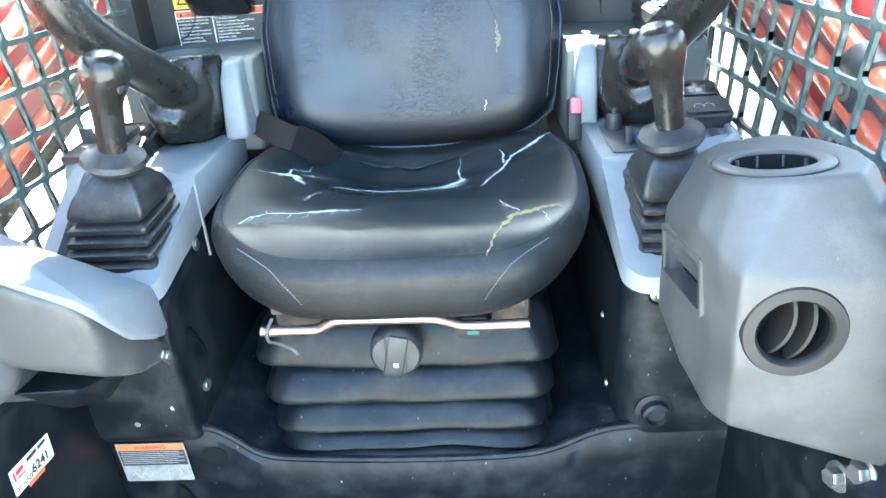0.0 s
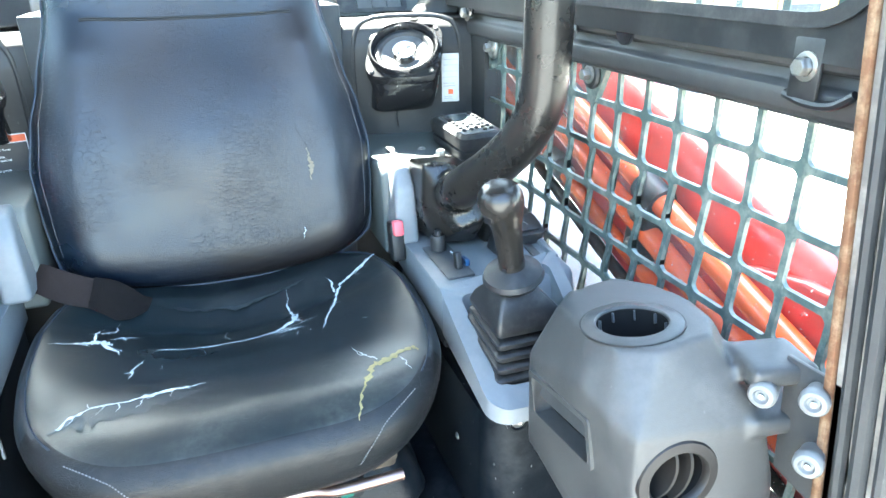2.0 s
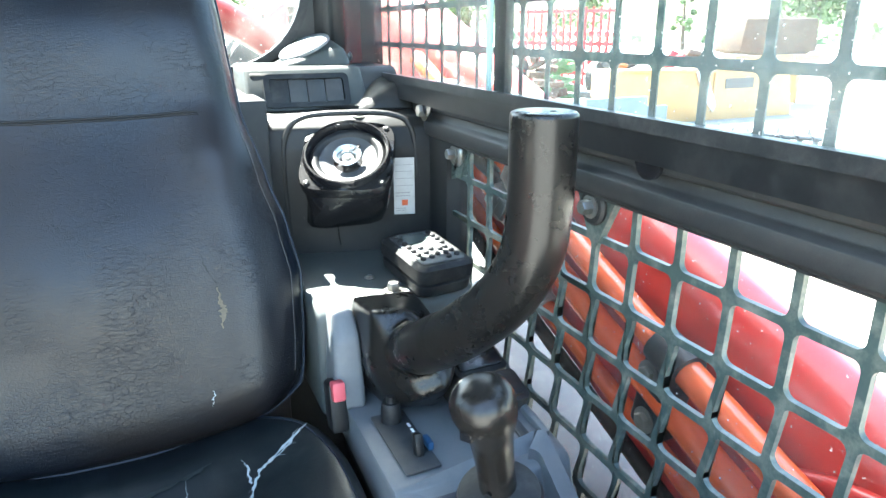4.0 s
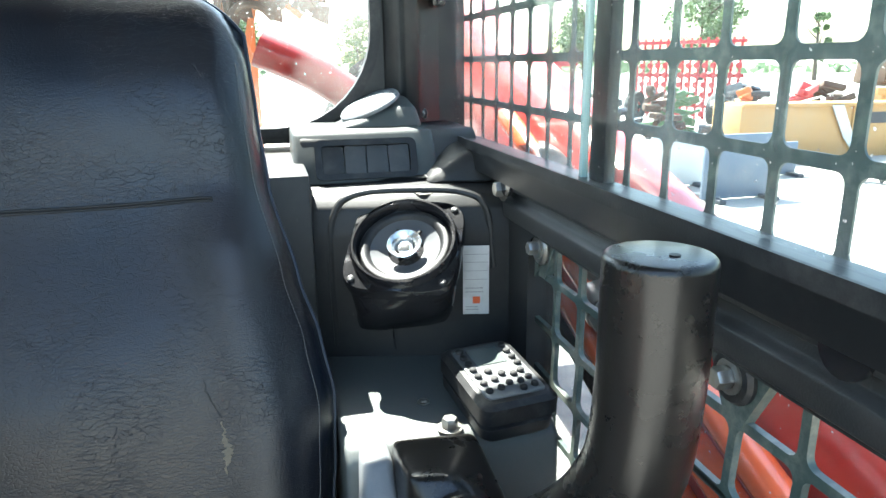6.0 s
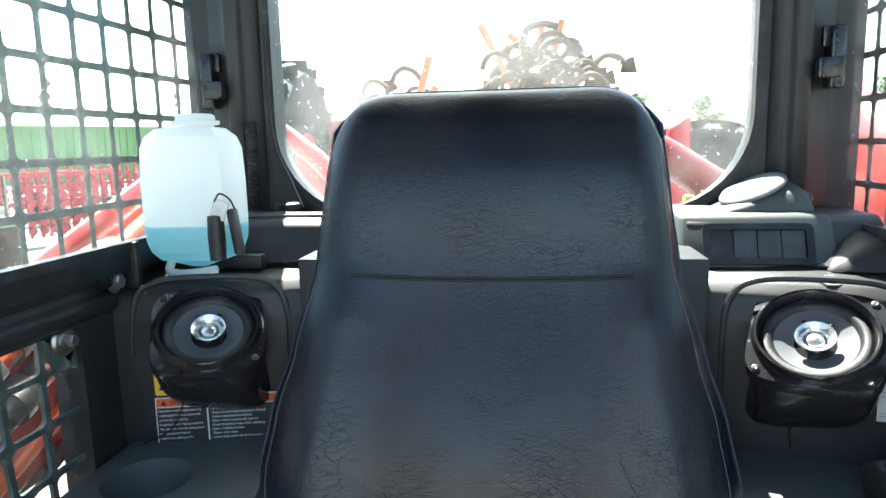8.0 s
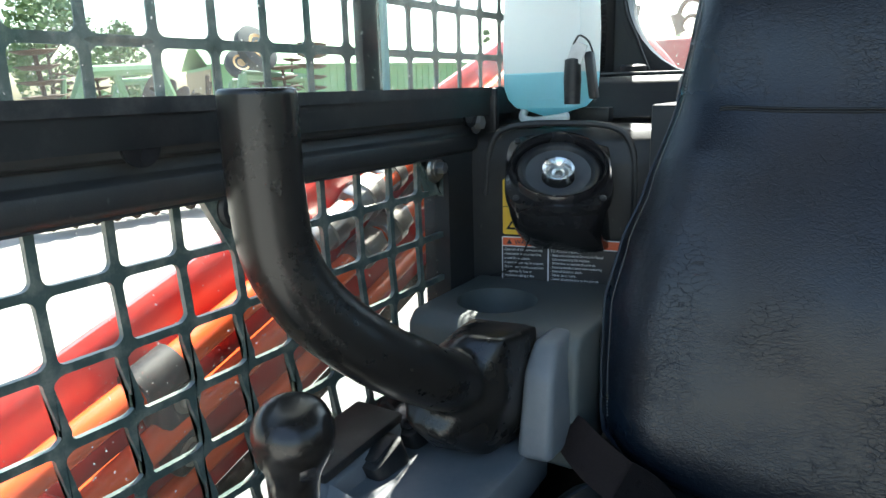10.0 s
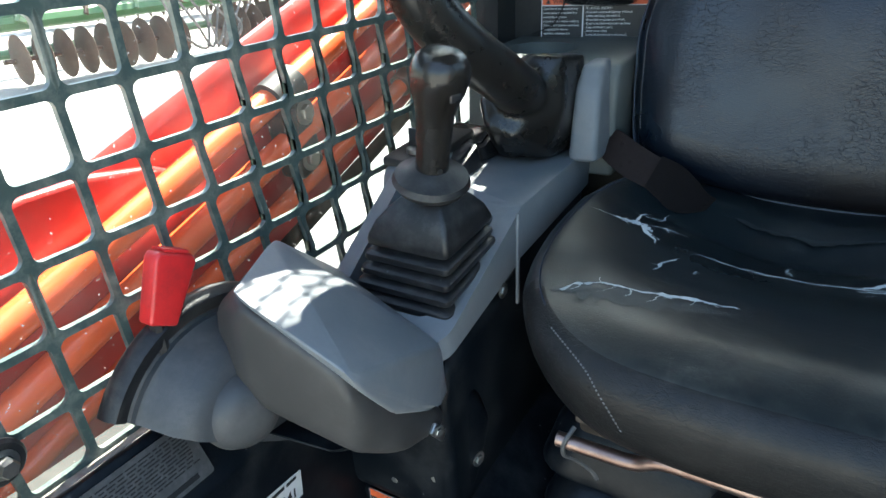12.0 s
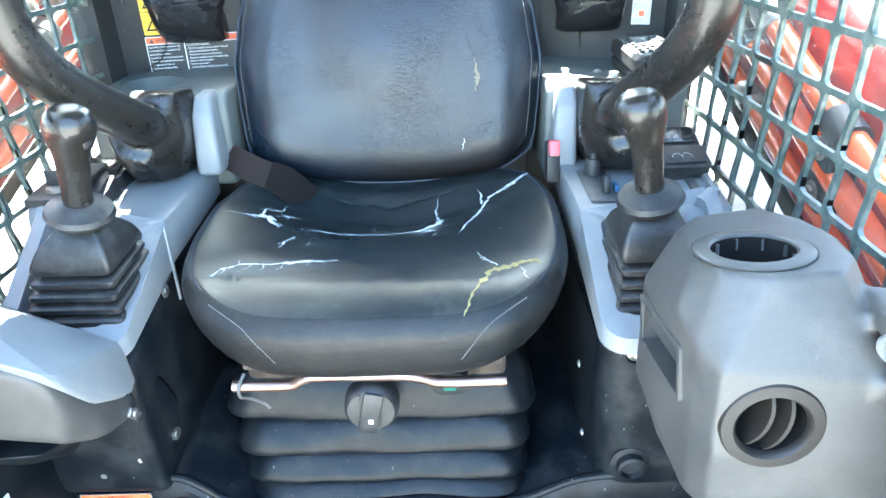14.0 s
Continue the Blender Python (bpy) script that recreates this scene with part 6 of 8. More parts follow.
def speaker(s):
    n = Vector((-0.25 * 1, -0.54, 0.80)).normalized()
    c = Vector((0.350, 1.300, 0.841))
    right = Vector((0.093, -0.044, 0.001)).normalized()
    up_ = n.cross(right).normalized() if n.cross(right).z > 0 else right.cross(n).normalized()
    m = Matrix((right, up_, n)).transposed().to_4x4()
    m.translation = c
    t = thing("loudspeaker", "gloss black box loudspeaker with grey cone on the rear panel", "loudspeaker", (0.349 * s, 1.33, 0.75), "loudspeakers")
    # box: from the tilted flange down to a rounded foot on the wall
    rings = []
    low = Matrix.Translation((0.352, 1.335, 0.735))
    top = [m @ Vector((x, y, -0.012)) for x, y in rrect(-0.064, 0.064, -0.064, 0.064, 0.030, 6)]
    bot = [low @ Vector((x * 0.86, 0.035 * y / 0.064 + 0.01, 0.0)) for x, y in rrect(-0.064, 0.064, -0.064, 0.064, 0.03, 6)]
    for k in range(9):
        f = k / 8
        rings.append([a.lerp(b, f) + Vector((0, -0.012 * math.sin(math.pi * f), 0)) for a, b in zip(top, bot)])
    rings.append([Vector((0.352, 1.345, 0.732)) + (p - Vector((0.352, 1.345, 0.735))) * 0.86 for p in bot])
    body = part("box", flip(loft(fresh(), rings), s), M_gloss, t, "gloss black box", 50)
    bm = fresh()
    ang = [2 * math.pi * k / 72 for k in range(72)]
    fl = [(0.067 * math.cos(a) * q, 0.067 * math.sin(a) * q) for a in ang for q in [(abs(math.cos(a)) ** 4.5 + abs(math.sin(a)) ** 4.5) ** (-1 / 4.5)]]
    circ = [(0.0605 * math.cos(a), 0.0605 * math.sin(a)) for a in ang]
    loops = []
    for pts, z in ((fl, -0.014), ([(x * 1.01, y * 1.01) for x, y in fl], -0.004), ([(x * 0.985, y * 0.985) for x, y in fl], 0.002), ([(x * 1.06, y * 1.06) for x, y in circ], 0.003), ([(x * 1.04, y * 1.04) for x, y in circ], 0.009), (circ, 0.0125), ([(x * 0.965, y * 0.965) for x, y in circ], 0.0125), ([(x * 0.93, y * 0.93) for x, y in circ], 0.008), ([(x * 0.90, y * 0.90) for x, y in circ], -0.005)):
        loops.append([m @ Vector((x, y, z)) for x, y in pts])
    loft(bm, loops, cap=False)
    part("flange", flip(bm, s), M_gloss, t, "glossy rounded square flange", 40)
    part("surround", flip(lathe(fresh(), [(0.0555, -0.004), (0.0540, -0.0015), (0.0515, 0.0015), (0.0480, 0.0022), (0.0445, 0.0005), (0.0415, -0.0035), (0.0555, -0.008)], m, 48), s), M_black, t, "black rubber surround")
    part("cone", flip(lathe(fresh(), [(0.0420, -0.0036), (0.030, -0.0085), (0.016, -0.014), (0, -0.0145)], m, 48), s), M_cone, t, "grey paper cone")
    part("phase_cone", flip(lathe(fresh(), [(0.0100, -0.012), (0.0115, -0.004), (0.0150, 0.001), (0.0200, 0.0038), (0.0205, 0.0034), (0.0155, 0.0000), (0.0122, -0.005), (0.0107, -0.012)], m, 32), s), M_dome, t, "silver whizzer cone")
    part("dome", flip(lathe(fresh(), [(0.0098, -0.012), (0.0098, -0.006), (0.0085, -0.003), (0.005, -0.0012), (0, -0.0006)], m, 24), s), M_dome, t, "silver dust cap")
    bm = fresh()
    for a in (62, 118):
        box(bm, (0.027 * math.cos(radians(a)), 0.027 * math.sin(radians(a)), -0.0060), (0.008, 0.005, 0.004), 0.002, pose(0, 0, 0, 0, 0, a))
    bmesh.ops.transform(bm, matrix=m, verts=bm.verts)
    part("lead", flip(bm, s), M_inkblack, t)
    for x in (-1, 1):
        for y in (-1, 1):
            bm = lathe(fresh(), [(0, 0.0015), (0.0042, 0.0015), (0.004, 0.0040), (0.002, 0.0048), (0, 0.0040)], m @ Matrix.Translation((0.0525 * x, 0.0525 * y, 0.0005)), 14)
            part("screw", flip(bm, s), M_screwdark, t)
    return t


speaker(1)
speaker(-1)

# washer tank
t = thing("washer_tank", "milky plastic washer tank part-filled with blue fluid", "tank", (-0.395, 1.37, 0.91))
TX, TY = -0.398, 1.385


def tank_ring(z, hx, hy, r):
    return [(TX + x, TY + y, z) for x, y in rrect(-hx, hx, -hy, hy, r, 2)]


hx, hy = 0.0625, 0.044
part("lower_body", loft(fresh(), [tank_ring(0.905, 0.010, 0.008, 0.004), tank_ring(0.912, 0.030, 0.022, 0.015), tank_ring(0.917, 0.046, 0.034, 0.02), tank_ring(0.928, 0.056, 0.041, 0.024), tank_ring(0.942, hx - .001, hy - .001, 0.026), tank_ring(0.9625, hx, hy, 0.026)], cap=False), M_fluid, t, "blue-tinted lower part", 24)
part("upper_body", loft(fresh(), [tank_ring(0.9625, hx, hy, 0.026), tank_ring(1.02, hx, hy, 0.026), tank_ring(1.062, hx - .002, hy - .001, 0.026), tank_ring(1.076, hx - .007, hy - .006, 0.024), tank_ring(1.086, hx - .018, hy - .016, 0.02), tank_ring(1.089, 0.026, 0.022, 0.02)], cap=False), M_tank, t, "milky white upper part", 24)
part("level_film", loft(fresh(), [tank_ring(0.9600, hx - 0.001, hy - 0.001, 0.026), tank_ring(0.9610, hx - 0.001, hy - 0.001, 0.026)]), M_fluid, t, "blue fluid surface")
part("cap", lathe(fresh(), [(0, 0), (0.022, 0), (0.023, 0.004), (0.030, 0.005), (0.030, 0.010), (0.025, 0.011), (0.024, 0.017), (0.020, 0.019), (0, 0.019)], Matrix.Translation((TX + 0.008, TY, 1.086)), 36), M_tank, t, "white filler cap")
part("spout", sweep(fresh(), spline([(TX - 0.030, TY - 0.02, 0.915), (TX - 0.028, TY - 0.03, 0.903), (TX - 0.005, TY - 0.035, 0.900), (TX + 0.04, TY - 0.036, 0.906)], 5), 0.0055, 10), M_tank, t, "clear outlet pipe")
t2 = thing("washer_pump", "black pump and plug with white tag on the tank", "pump", (-0.345, 1.34, 0.95))
part("pump", lathe(fresh(), [(0, 0), (0.010, 0), (0.011, 0.03), (0.010, 0.055), (0, 0.058)], Matrix.Translation((-0.345, 1.330, 0.922)), 20), M_black, t2, "black pump")
part("plug", box(fresh(), (-0.322, 1.336, 0.957), (0.011, 0.014, 0.058), 0.003, pose(0, 0, 0, 0, -8, 0)), M_black, t2, "black plug")
part("tag", box(fresh(), (-0.338, 1.327, 0.985), (0.020, 0.003, 0.024), 0.001, pose(0, 0, 0, 0, 20, 0)), M_white, t2, "white paper tag")
part("wire", sweep(fresh(), spline([(-0.343, 1.326, 0.995), (-0.335, 1.325, 1.005), (-0.325, 1.33, 0.998), (-0.321, 1.335, 0.985)], 5), 0.0012, 6), M_inkblack, t2)
bm = fresh()
box(bm, (-0.465, 1.335, 0.915), (0.020, 0.012, 0.060), 0.003)
box(bm, (-0.398, 1.418, 0.905), (0.150, 0.02, 0.020), 0.003)
tagged(part("tank_bracket", bm, M_black), "black steel bracket under the washer tank", "bracket")

# left ledge fittings
t = thing("ledge_cap", "black turn knob with pale cables on the rear ledge", "knob", (-0.341, 1.566, 0.956))
part("knob", lathe(fresh(), [(0, 0), (0.012, 0), (0.012, 0.004), (0.020, 0.006), (0.021, 0.014), (0.017, 0.017), (0, 0.017)], Matrix.Translation((-0.341, 1.566, 0.957)), 12), M_black, t)
for k, yy in enumerate((1.53, 1.545, 1.515)):
    bm = sweep(fresh(), spline([(-0.42, yy, 0.9595), (-0.36, yy - 0.01 * k, 0.9600), (-0.30, yy - 0.02, 0.9595), (-0.25, yy - 0.02, 0.9595)], 5), 0.0024, 6)
    part("cable", bm, M_platelabel, t, "pale flat cable")
pth = spline([(-0.405, 1.588, 0.957), (-0.402, 1.582, 1.0), (-0.400, 1.580, 1.06), (-0.402, 1.583, 1.10)], 36)
bm = sweep(fresh(), pth, [0.0102 if k % 4 < 2 else 0.0084 for k in range(len(pth))], 10)
tagged(part("corrugated_hose", bm, M_black), "black corrugated cable sleeve up the rear pillar", "hose")
bm = sweep(fresh(), spline([(-0.372, 1.585, 1.25), (-0.366, 1.584, 1.08), (-0.34, 1.58, 1.01), (-0.318, 1.57, 0.965)], 8), 0.0022, 6)
tagged(part("window_wire", bm, M_inkblack), "thin black wire beside the rear window", "wire")

# right ledge: switch bank in a moulded pod, pale disc on top
t = thing("switch_pod", "grey moulded pod with a bank of black switches", "switch panel", (0.335, 1.47, 0.893))
bm = hull([(0.235, 1.430, 0.893), (0.428, 1.428, 0.893), (0.235, 1.60, 0.893), (0.432, 1.60, 0.893), (0.238, 1.470, 0.957), (0.424, 1.464, 0.957), (0.238, 1.60, 0.960), (0.428, 1.60, 0.960)], 0.006)
part("pod", bm, M_pod, t, "grey pod")
bm = hull([(0.300, 1.500, 0.957), (0.418, 1.490, 0.957), (0.300, 1.60, 0.957), (0.424, 1.60, 0.957), (0.385, 1.51, 0.985), (0.412, 1.51, 0.985), (0.380, 1.60, 0.998), (0.415, 1.60, 0.998)], 0.006)
part("hump", bm, M_pod, t, "sloping hump")
m = Matrix.Translation((0.354, 1.552, 0.9835)) @ pose(0, 0, 0, 8, -24, 0)
part("disc", lathe(fresh(), [(0, 0), (0.046, 0), (0.046, 0.004), (0.043, 0.007), (0.036, 0.008), (0, 0.009)], m, 44), M_grey, t, "pale grey round cap")
PK = plane_at((0.330, 1.4445, 0.9215), (1, -0.03, 0), (0, 0.40, 0.92))
bm = fresh()
ring(bm, rrect(-0.067, 0.067, -0.027, 0.027, 0.009, 5), rrect(-0.058, 0.058, -0.019, 0.019, 0.005, 5), "z", -0.004, 0.006)
bmesh.ops.transform(bm, matrix=PK, verts=bm.verts)
bank = part("switch_frame", bm, M_black, t, "black switch frame")
for k in range(4):
    bm = fresh()
    x0 = -0.0575 + k * 0.0289
    prism(bm, rrect(x0, x0 + 0.0277, -0.0185, 0.0185, 0.002, 3), "z", -0.003, 0.0035, 0.0015)
    bmesh.ops.transform(bm, matrix=PK, verts=bm.verts)
    part("rocker", bm, M_greydark if k else M_black, bank)
# bolt plate on the right ledge and paper label
bolt((0.388, 1.365, 0.890), (0, -0.2, 1), "dull steel bolt on the speaker ledge", 0.009, 0.006)
bolt((0.440, 1.590, 0.968), (-0.6, -0.7, 0), "small zinc bolt by the rear pillar", 0.006, 0.006)
bm = hull([(0.40, 1.40, 0.893), (0.487, 1.38, 0.893), (0.40, 1.47, 0.893), (0.487, 1.47, 0.893), (0.452, 1.41, 0.930), (0.487, 1.40, 0.935), (0.45, 1.47, 0.94), (0.487, 1.47, 0.945)], 0.01)
tagged(part("corner_hump", bm, M_liner), "charcoal moulded hump in the window corner", "trim", kind="structure")
PR = plane_at((0.4255, 1.3185, 0.742), (0.97, -0.233, 0), (0, 0, 1))
t = thing("paper_label", "white printed certificate label with an orange square", "label", (0.44, 1.31, 0.78))
part("paper", slab(PR, 0.0, 0.032, 0.0, 0.088, 0.0006, 0, 0.003), M_white, t)
PR3 = PR @ Matrix.Translation((0, 0, 0.0026))
print_rows(PR3, 0.003, 0.026, 0.026, 0.036, 2, 0.0012, M_inkgrey, t, 8)
bm = fresh()
for y in (0.045, 0.056, 0.067, 0.077):
    prism(bm, [(0.002, y), (0.030, y), (0.030, y + 0.0005), (0.002, y + 0.0005)], "z", 0.0013, 0.0015)
bmesh.ops.transform(bm, matrix=PR3, verts=bm.verts)
part("lines", bm, M_inkgrey, t)
part("square", slab(PR3, 0.012, 0.021, 0.014, 0.023, 0.0004, 0, 0.0012), M_orange, t, "orange square")
print_rows(PR3, 0.003, 0.026, 0.004, 0.011, 2, 0.0008, M_inkgrey, t, 9)

# left warning labels on the rear panel
t = thing("warning_label", "black and white warning label with orange head on the rear panel", "label", (-0.38, 1.31, 0.72))
PL2 = plane_at((-0.4390, 1.3165, 0.676), (0.972, 0.233, 0), (0, 0.0, 1))
off = Matrix.Translation((0, 0, 0.004))
PL2 = PL2 @ off
part("paper", slab(PL2, 0.0, 0.165, 0.0, 0.068, 0.0006, 0.002), M_inkwhite, t)
for x0, x1 in ((0.0015, 0.064), (0.066, 0.1635)):
    part("field", slab(PL2, x0, x1, 0.0015, 0.054, 0.0004, 0, 0.0006), M_labelblack, t, "black text field")
    part("head", slab(PL2, x0, x1, 0.0555, 0.0665, 0.0004, 0, 0.0006), M_orange, t, "orange heading band")
    letters("text_line", "WARNING", 0.0085, PL2 @ Matrix.Translation(((x0 + x1) / 2 + 0.006, 0.0578, 0.0011)), M_labelblack, t, "CENTER", 0.0002)
    bm = fresh()
    prism(bm, [((x0 + x1) / 2 - 0.026, 0.0575), ((x0 + x1) / 2 - 0.018, 0.0575), ((x0 + x1) / 2 - 0.022, 0.0645)], "z", 0.0010, 0.0012)
    bmesh.ops.transform(bm, matrix=PL2, verts=bm.verts)
    part("triangle", bm, M_labelblack, t, "black alert triangle")
LEFTTEXT = ["Operation of this equipment may", "create sparks that can start fires", "around dry vegetation.", "A spark arrester may be required.", "The operator should contact local", "fire agencies for laws or", "regulations relating to fire", "prevention requirements."]
RIGHTTEXT = ["TO AVOID INJURY:", "- Read and understand Operator's Manual", "  before operating this machine.", "- Know how to operate all controls.", "- Keep by-standers away when operating.", "- Keep all shields in place.", "- Never carry riders.", "- Lower all attachments to the ground,", "  and remove key before leaving."]
for rows_, x0, dy, sz in ((LEFTTEXT, 0.0035, 0.0062, 0.0050), (RIGHTTEXT, 0.068, 0.0056, 0.0052)):
    for k, line in enumerate(rows_):
        letters("text_line", line, sz if k or x0 < 0.01 else 0.006, PL2 @ Matrix.Translation((x0, 0.0485 - k * dy, 0.0011)) @ Matrix.Diagonal((0.80, 1, 1, 1)), M_inkwhite, t)
t = thing("yellow_label", "yellow hazard label with two black triangles", "label", (-0.435, 1.31, 0.79))
part("paper", slab(PL2, 0.0015, 0.048, 0.071, 0.148, 0.0006, 0.003), M_yellow, t)
for y0 in (0.074, 0.112):
    bm = fresh()
    a = [(0.006, y0 + 0.004), (0.043, y0 + 0.004), (0.0245, y0 + 0.033)]
    c2 = [(0.011, y0 + 0.007), (0.038, y0 + 0.007), (0.0245, y0 + 0.028)]
    ring(bm, a, c2, "z", 0.0006, 0.0010)
    bmesh.ops.transform(bm, matrix=PL2, verts=bm.verts)
    part("triangle", bm, M_inkblack, t, "black hazard triangle")
part("line", slab(PL2, 0.002, 0.0475, 0.1095, 0.1102, 0.0004, 0, 0.0006), M_inkblack, t)
bm = sweep(fresh(), spline([(-0.395, 1.322, 0.765), (-0.40, 1.312, 0.735), (-0.415, 1.305, 0.705), (-0.45, 1.30, 0.688)], 6), 0.0012, 6)
tagged(part("speaker_wire", bm, M_inkblack), "thin black wire hanging below the loudspeaker", "wire")
bm = sweep(fresh(), spline([(0.338, 1.318, 0.735), (0.339, 1.33, 0.72), (0.341, 1.328, 0.700)], 6), 0.0012, 6)
tagged(part("speaker_wire", bm, M_inkblack), "thin black wire hanging below the loudspeaker", "wire")



# ---------------------------------------------------------------- outside: ground and the machine's own red arms
GZ = -0.72
bm = fresh()
box(bm, (0, 0, GZ - 0.05), (1800, 1800, 0.1))
structure("ground", bm, M_gravel, "pale dry gravel yard", "ground")


def loader_arm(s):
    t = thing("loader_arm", "red loader arm with hydraulic lines along its inner side", "loader arm", (0.70 * s, 1.0, 0.5), "loader arms")
    # box beam with a rounded crown, rising to the rear
    rings = []
    for y in (0.05, 0.20, 0.40, 0.60, 0.85, 1.10, 1.40, 1.75, 2.10):
        top = 0.653 + 0.355 * (y - 0.60)
        low = top - 0.262
        if s > 0:
            crown = ((0.614, top + 0.008), (0.630, top + 0.018), (0.652, top + 0.022), (0.676, top + 0.016), (0.700, top), (0.720, top - 0.028), (0.730, top - 0.07))
        else:
            crown = ((0.612, top + 0.001), (0.622, top), (0.634, top - 0.008), (0.646, top - 0.022), (0.656, top - 0.042), (0.662, top - 0.07), (0.664, top - 0.10))
        rings.append([(x, y, z) for x, z in ((0.603, low + 0.01), (0.603, top - 0.018), (0.606, top - 0.006), *crown, (crown[-1][0], low + 0.01), (crown[-1][0] - 0.008, low), (0.611, low))])
    part("beam", flip(loft(fresh(), rings), s), M_red, t, "red box beam", 50)
    bm = fresh()
    prism(bm, [(0.30, 0.30), (0.30, 0.34), (1.60, 0.80), (1.60, 0.76)], "x", 0.596, 0.606, 0.003)
    part("weld_rib", flip(bm, s), M_red, t, "welded red rib")
    # bolted lower link plate with a rounded top edge
    bm = fresh()
    prism(bm, [(0.10, 0.48), (0.30, 0.612), (0.42, 0.643), (0.55, 0.657), (0.61, 0.656), (0.68, 0.644), (0.74, 0.618), (0.79, 0.570), (0.70, 0.46), (0.40, 0.25)], "x", 0.592, 0.610, 0.006, 3)
    part("link_plate", flip(bm, s), M_red, t, "red link plate")
    lines = (((0.568, 0.30, 0.500), (0.568, 0.575, 0.591), (0.568, 0.72, 0.641), (0.570, 0.91, 0.706), (0.574, 1.10, 0.775), (0.580, 1.6, 0.96)),
             ((0.572, 0.30, 0.43), (0.572, 0.49, 0.495), (0.572, 0.68, 0.562), (0.574, 0.85, 0.619), (0.578, 1.08, 0.70), (0.585, 1.6, 0.89)),
             ((0.586, 0.30, 0.355), (0.586, 0.60, 0.460), (0.586, 0.90, 0.560), (0.586, 1.15, 0.645), (0.586, 1.6, 0.82)),
             ((0.592, 0.45, 0.35), (0.592, 0.80, 0.470), (0.592, 1.15, 0.590), (0.592, 1.6, 0.76)))
    for k, line in enumerate(lines):
        part("line", flip(sweep(fresh(), spline(line, 6), (0.0165, 0.0165, 0.012, 0.010)[k], 14), s), M_redtube if k < 3 else M_dirt, t, "hydraulic line")
    bm = sweep(fresh(), [(0.568, 0.828, 0.678), (0.569, 0.872, 0.693)], 0.0225, 18)
    part("sleeve", flip(bm, s), M_black, t, "black rubber sleeve")
    bm = hull([(0.560, 0.840, 0.675), (0.560, 0.885, 0.69), (0.560, 0.905, 0.585), (0.560, 0.86, 0.57), (0.60, 0.840, 0.675), (0.60, 0.885, 0.69), (0.60, 0.905, 0.585), (0.60, 0.86, 0.57)], 0.008)
    clamp = part("clamp", flip(bm, s), M_black, t, "black line clamp")
    for zz in (0.656, 0.598):
        bm = bolt_shape(Matrix.Translation((0.559, 0.875, zz)) @ pose(0, 0, 0, 0, -90, 0), 0.010, 0.008)
        part("clamp_bolt", flip(bm, s), M_steel, clamp)
    for a, b, r in (((0.573, 1.075, 0.766), (0.576, 1.150, 0.793), 0.022), ((0.578, 1.16, 0.797), (0.580, 1.215, 0.817), 0.027), ((0.579, 1.225, 0.821), (0.581, 1.28, 0.841), 0.021),
                    ((0.578, 1.15, 0.726), (0.580, 1.21, 0.748), 0.022), ((0.580, 1.215, 0.750), (0.582, 1.27, 0.770), 0.026), ((0.586, 1.12, 0.635), (0.586, 1.18, 0.657), 0.020)):
        a, b = Vector(a), Vector(b)
        bm = sweep(fresh(), [a, b], r, 6)
        bmesh.ops.bevel(bm, geom=list(bm.edges), offset=0.002, segments=1, affect="EDGES")
        sweep(bm, [a.lerp(b, 0.35), a.lerp(b, 0.65)], r * 1.08, 14)
        part("fitting", flip(bm, s), M_steel, t, "zinc hose fitting")
    for k, (x, z0) in enumerate(((0.580, 0.845), (0.584, 0.772))):
        bm = sweep(fresh(), spline([(x, 1.27, z0), (x + 0.01, 1.45, z0 + 0.07), (x + 0.06, 1.70, z0 + 0.02), (x + 0.06, 1.95, z0 - 0.15)], 6), 0.016, 12)
        part("hose", flip(bm, s), M_hose, t, "dusty rubber hose")
    return t


M_hose = material("dusty_hose", (0.10, 0.085, 0.075), 0.7, grain=0.2, wear=(0.30, 0.26, 0.22), wear_amount=0.7, wear_scale=20)
loader_arm(1)
loader_arm(-1)


def fender(s):
    bm = fresh()
    prism(bm, [(0.86, 0.05), (0.93, 0.33), (1.02, 0.385), (1.30, 0.40), (2.4, 0.42), (2.4, 0.05)], "x", 0.528, 0.95, 0.012)
    return tagged(part("track_fender", flip(bm, s), M_concrete), "dusty grey steel fender over the track", "fender")


fender(1)
fender(-1)
bm = hull([(-0.5, 1.72, 0.0), (0.5, 1.72, 0.0), (-0.5, 1.72, 0.86), (0.5, 1.72, 0.86), (-0.5, 2.75, 0.0), (0.5, 2.75, 0.0), (-0.48, 2.7, 0.80), (0.48, 2.7, 0.80)], 0.03)
tagged(part("engine_hood", bm, M_frameblack), "black engine hood behind the cab", "hood")
for s in (-1, 1):
    t = thing("track", "black rubber track under the machine", "track", (0.75 * s, 1.2, GZ))
    bm = fresh()
    prism(bm, [(-0.25, -0.45), (-0.05, -0.715), (2.3, -0.715), (2.6, -0.45), (2.35, -0.1), (0.2, -0.1)], "x", 0.56, 0.94, 0.03)
    part("belt", flip(bm, s), M_black, t)
